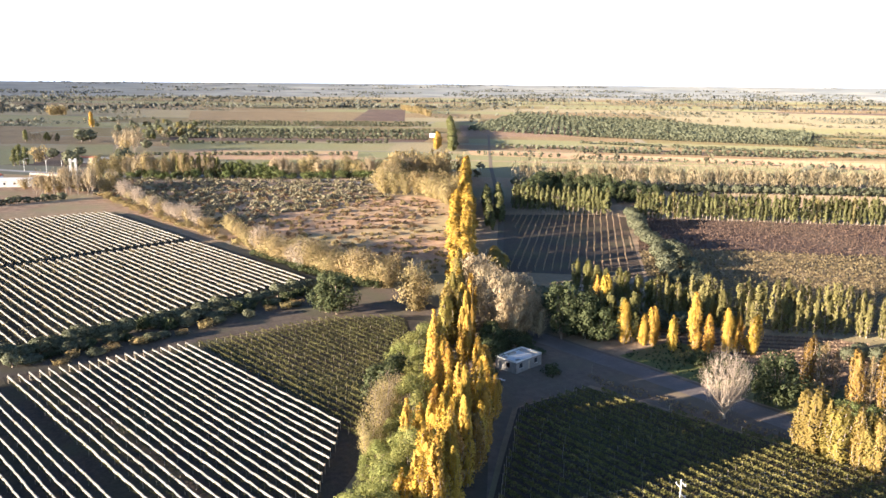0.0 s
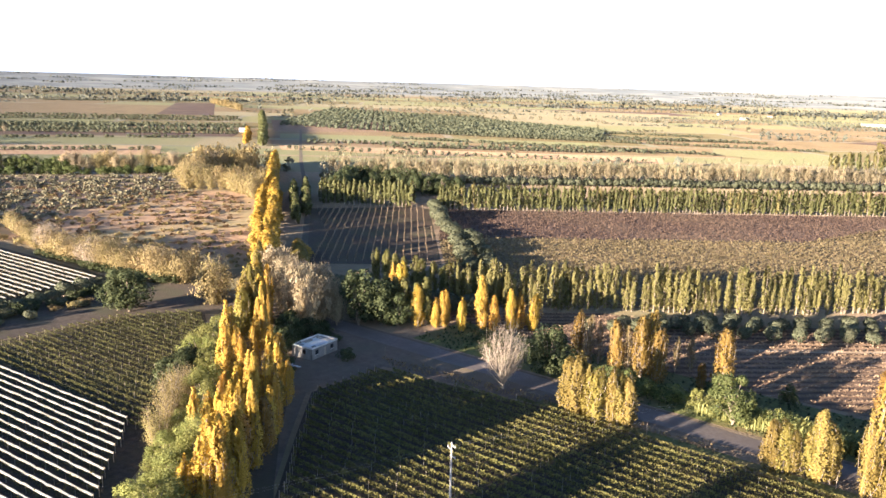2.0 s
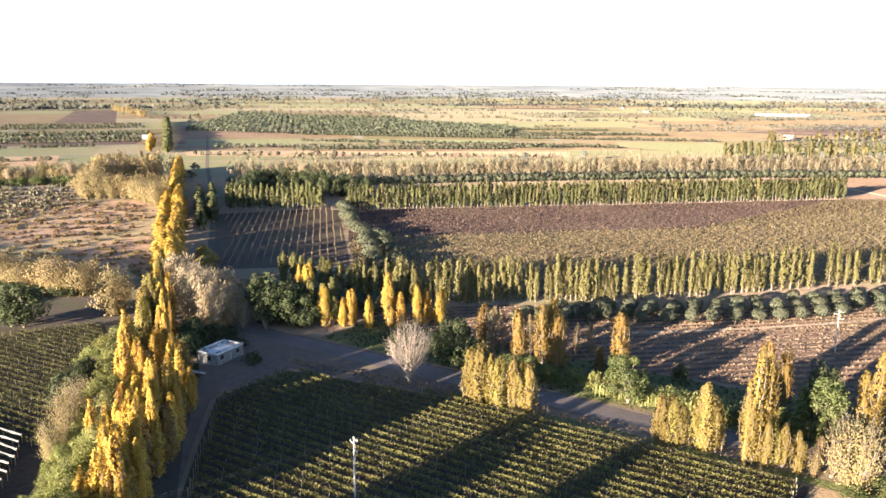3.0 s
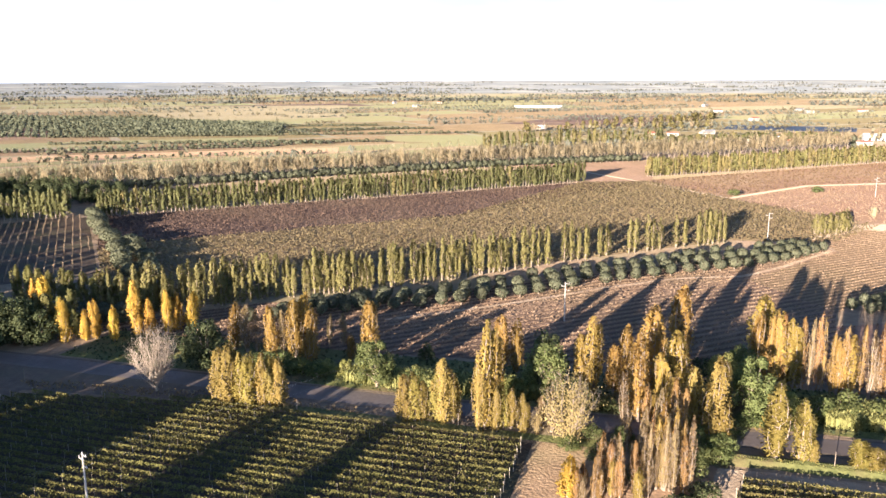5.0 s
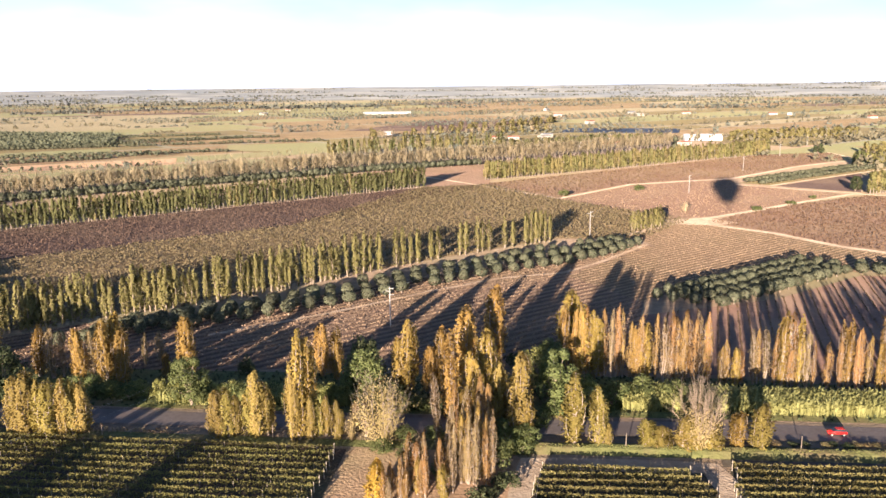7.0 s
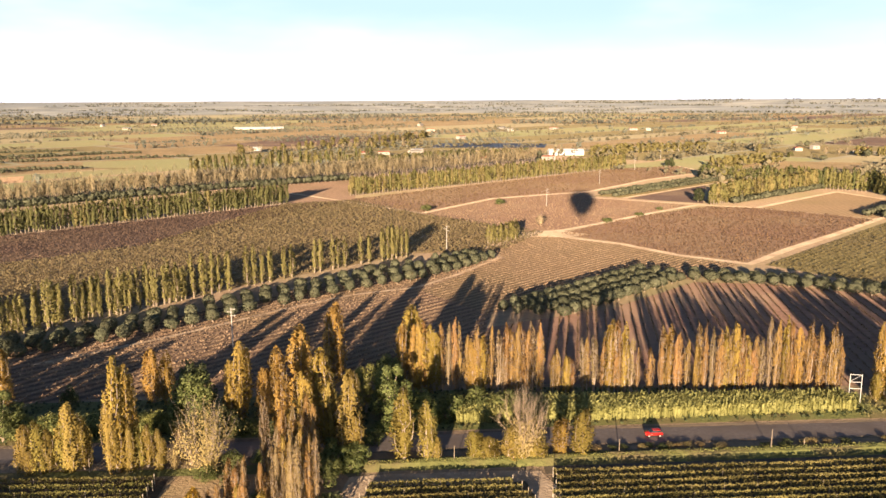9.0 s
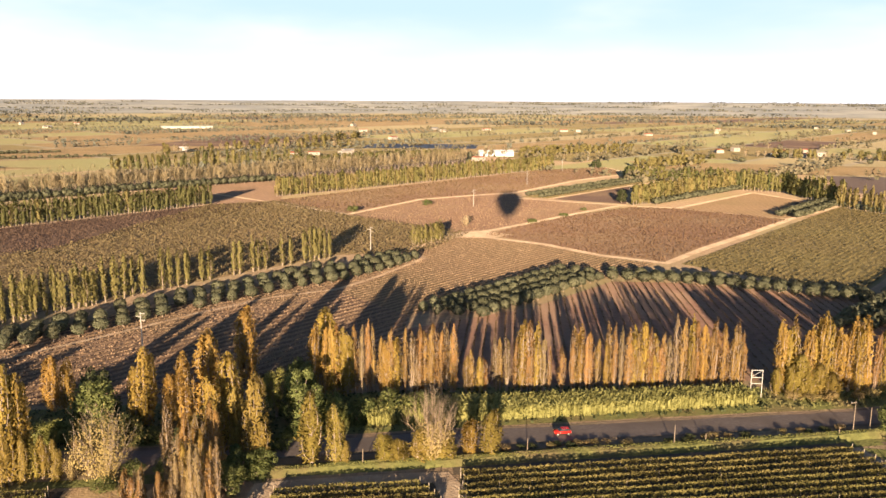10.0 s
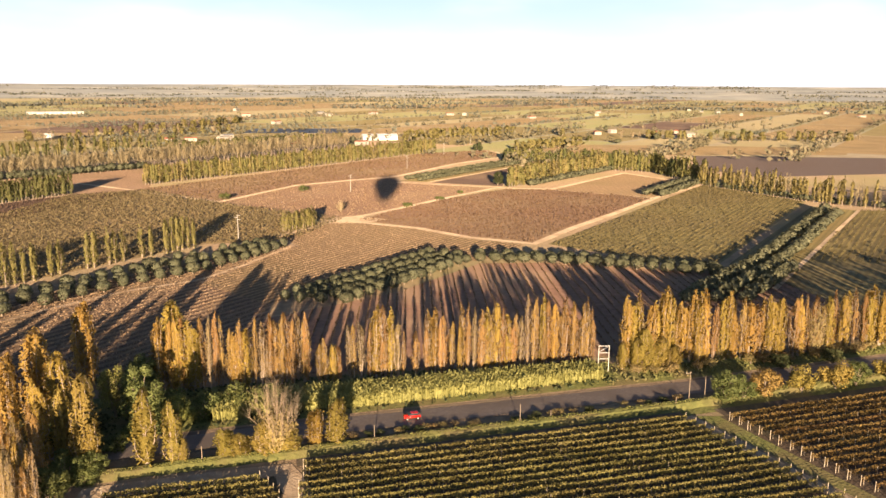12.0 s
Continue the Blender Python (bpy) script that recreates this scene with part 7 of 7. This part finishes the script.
def far_trees():
    """Distant orchard rows, hedges and woods: uncountable, a mesh for each mood."""
    rng = np.random.default_rng(21)
    bins = {"light": [], "dark": []}
    for u, v, du, dv in SPOTS:
        r = rng.uniform()
        far = 1 + math.hypot(u, v) / 1400
        if u < 600 and v < 520:
            continue
        warm = ((UX * (u + du / 2)) + (UY * (v + dv / 2))).x > 30        # the east is drier, with fewer dark orchards
        if r < (0.05 if warm else 0.22):                                # orchard of dark rows
            a, b = np.meshgrid(np.arange(6, du - 6, 9 * far), np.arange(6, dv - 6, 9 * far))
            pts = np.column_stack([a.ravel(), b.ravel()]) + rng.normal(size=(a.size, 2)) * 0.8
            bins["dark"].append((u, v, pts, 3.6, 4.8))
        side = int(du / (3.6 * far))
        if side > 2 and rng.uniform() < 0.85:       # hedge along the strip
            x = rng.uniform(0, du * rng.uniform(0.4, 1), side)
            bins["dark" if rng.uniform() < (0.15 if warm else 0.55) else "light"].append((u, v, np.column_stack([x, rng.normal(size=side) * 1.5]), rng.choice([3.5, 3.5, 4.5, 6, 11]), 5))
        if rng.uniform() < 0.5:
            m = int(dv / (7 * far))
            bins["light"].append((u, v, np.column_stack([rng.normal(size=m) * 1.5, rng.uniform(0, dv, m)]), rng.choice([5, 9, 12]), 6))
        m = rng.integers(0, 6)
        bins["light" if rng.uniform() < 0.5 else "dark"].append((u, v, rng.uniform(0, 1, (m, 2)) * (du, dv), 7, 7))
    for key, items in bins.items():
        C, S = [], []
        for u, v, pts, h, w in items:
            if not len(pts):
                continue
            xy = (pts[:, :1] + u) * np.array(UX) + (pts[:, 1:] + v) * np.array(UY)
            keep = (np.hypot(xy[:, 0], xy[:, 1]) < 3250) & (xy[:, 1] > -60) & ~inside(xy[:, 0], xy[:, 1], KNOWN_WEST) & ~inside(xy[:, 0], xy[:, 1], KNOWN_NORTH)
            xy = xy[keep]
            per = 9
            sc = rng.uniform(0.7, 1.3, len(xy))
            c = np.repeat(np.column_stack([xy, np.zeros(len(xy))]), per, 0)
            s = np.repeat(sc, per)
            d = rng.normal(size=c.shape)
            d /= np.linalg.norm(d, axis=1)[:, None]
            c += d * np.array([w * 0.36, w * 0.36, h * 0.40]) * s[:, None] + np.array([0, 0, h * 0.5]) * s[:, None]
            C.append(c)
            S.append(s * min(w, h) * 0.42 * rng.uniform(0.6, 1.2, len(s)))
        C, S = np.concatenate(C), np.concatenate(S)
        keep = C[:, 2] > 0.3
        # both leaf materials have the haze of distance in their colour
        ob = new("far_trees_" + key, quad_mesh("far_trees_" + key, quad_arrays(C[keep], S[keep], rng), HAZED_LEAF if key == "light" else HAZED_DARK))
        tagged(ob, "distant %s trees and hedgerows across the plain" % ("yellowish" if key == "light" else "dark green"), "trees", kind="stuff")
    # belts of woodland along the rising rim of the plain
    C = []
    for _ in range(420):
        a0, r0 = rng.uniform(-0.2, math.pi + 0.2), rng.uniform(1700, 4700)
        ln = rng.uniform(60, 420)
        m = int(ln / 5)
        a = a0 + rng.uniform(-0.5, 0.5, m) * ln / r0
        r = r0 + rng.normal(size=m) * 6
        C.append(np.column_stack([r * np.cos(a), 300 + r * np.sin(a), np.interp(r, [3200, 4000, 4750], [0, 18, 47]) + rng.uniform(1, 7, m)]))
    c = np.concatenate(C)
    ob = new("far_woods", quad_mesh("far_woods", quad_arrays(c, rng.uniform(4, 8, len(c)), rng), mat("rim_leaves", (0.085, 0.090, 0.075), (0.15, 0.145, 0.115), 0.01, island=0.4, spec=0.05)))
    tagged(ob, "hazy dark woods along the horizon", "woods", kind="stuff")


far_trees()


def far_orchard(name, poly, angle, step, h, seed, label):
    """A distant orchard of small round trees in rows, as one mesh."""
    rng = np.random.default_rng(seed)
    d = np.array([math.cos(radians(angle)), math.sin(radians(angle))])
    nrm = np.array([-d[1], d[0]])
    q, r = np.array(poly) @ nrm, np.array(poly) @ d
    a, b = np.meshgrid(np.arange(q.min(), q.max(), step * 1.25), np.arange(r.min(), r.max(), step))
    pts = a.ravel()[:, None] * nrm + b.ravel()[:, None] * d + rng.normal(size=(a.size, 2)) * 0.7
    pts = pts[inside(pts[:, 0], pts[:, 1], poly) & (rng.uniform(size=len(pts)) < 0.92)]
    per = 9
    c = np.repeat(np.column_stack([pts, np.full(len(pts), h * 0.5)]), per, 0)
    u = rng.normal(size=c.shape)
    u /= np.linalg.norm(u, axis=1)[:, None]
    c += u * np.array([h * 0.42, h * 0.42, h * 0.38])
    v = quad_arrays(c, h * 0.55 * rng.uniform(0.6, 1.2, len(c)), rng, u, 0.5)
    tagged(new(name, quad_mesh(name, v, OLIVE)), label, "orchard", kind="stuff")


far_orchard("olive_orchard", [(-850, 640), (-690, 672), (-470, 812), (-560, 980), (-900, 1050), (-1250, 1080)], 46, 8.0, 4.6, 31, "wide grey-green olive orchard far out on the plain")
far_orchard("olive_lines", [(-900, 300), (-760, 520), (-780, 535), (-925, 312)], 56, 7.0, 4.2, 32, "dark orchard lines beside pale fields")
far_orchard("olive_lines_far", [(-980, 300), (-800, 560), (-830, 580), (-1010, 320)], 56, 7.5, 4.2, 33, "dark orchard lines beside pale fields")
far_orchard("olive_strip", [(-600, 490), (-340, 700), (-352, 714), (-612, 504)], 40, 7.0, 4.0, 34, "low olive strip between far fields")
far_orchard("olive_strip_near", [(-548, 428), (-290, 604), (-296, 612), (-556, 438)], 35, 7.0, 3.6, 35, "low olive strip between far fields")
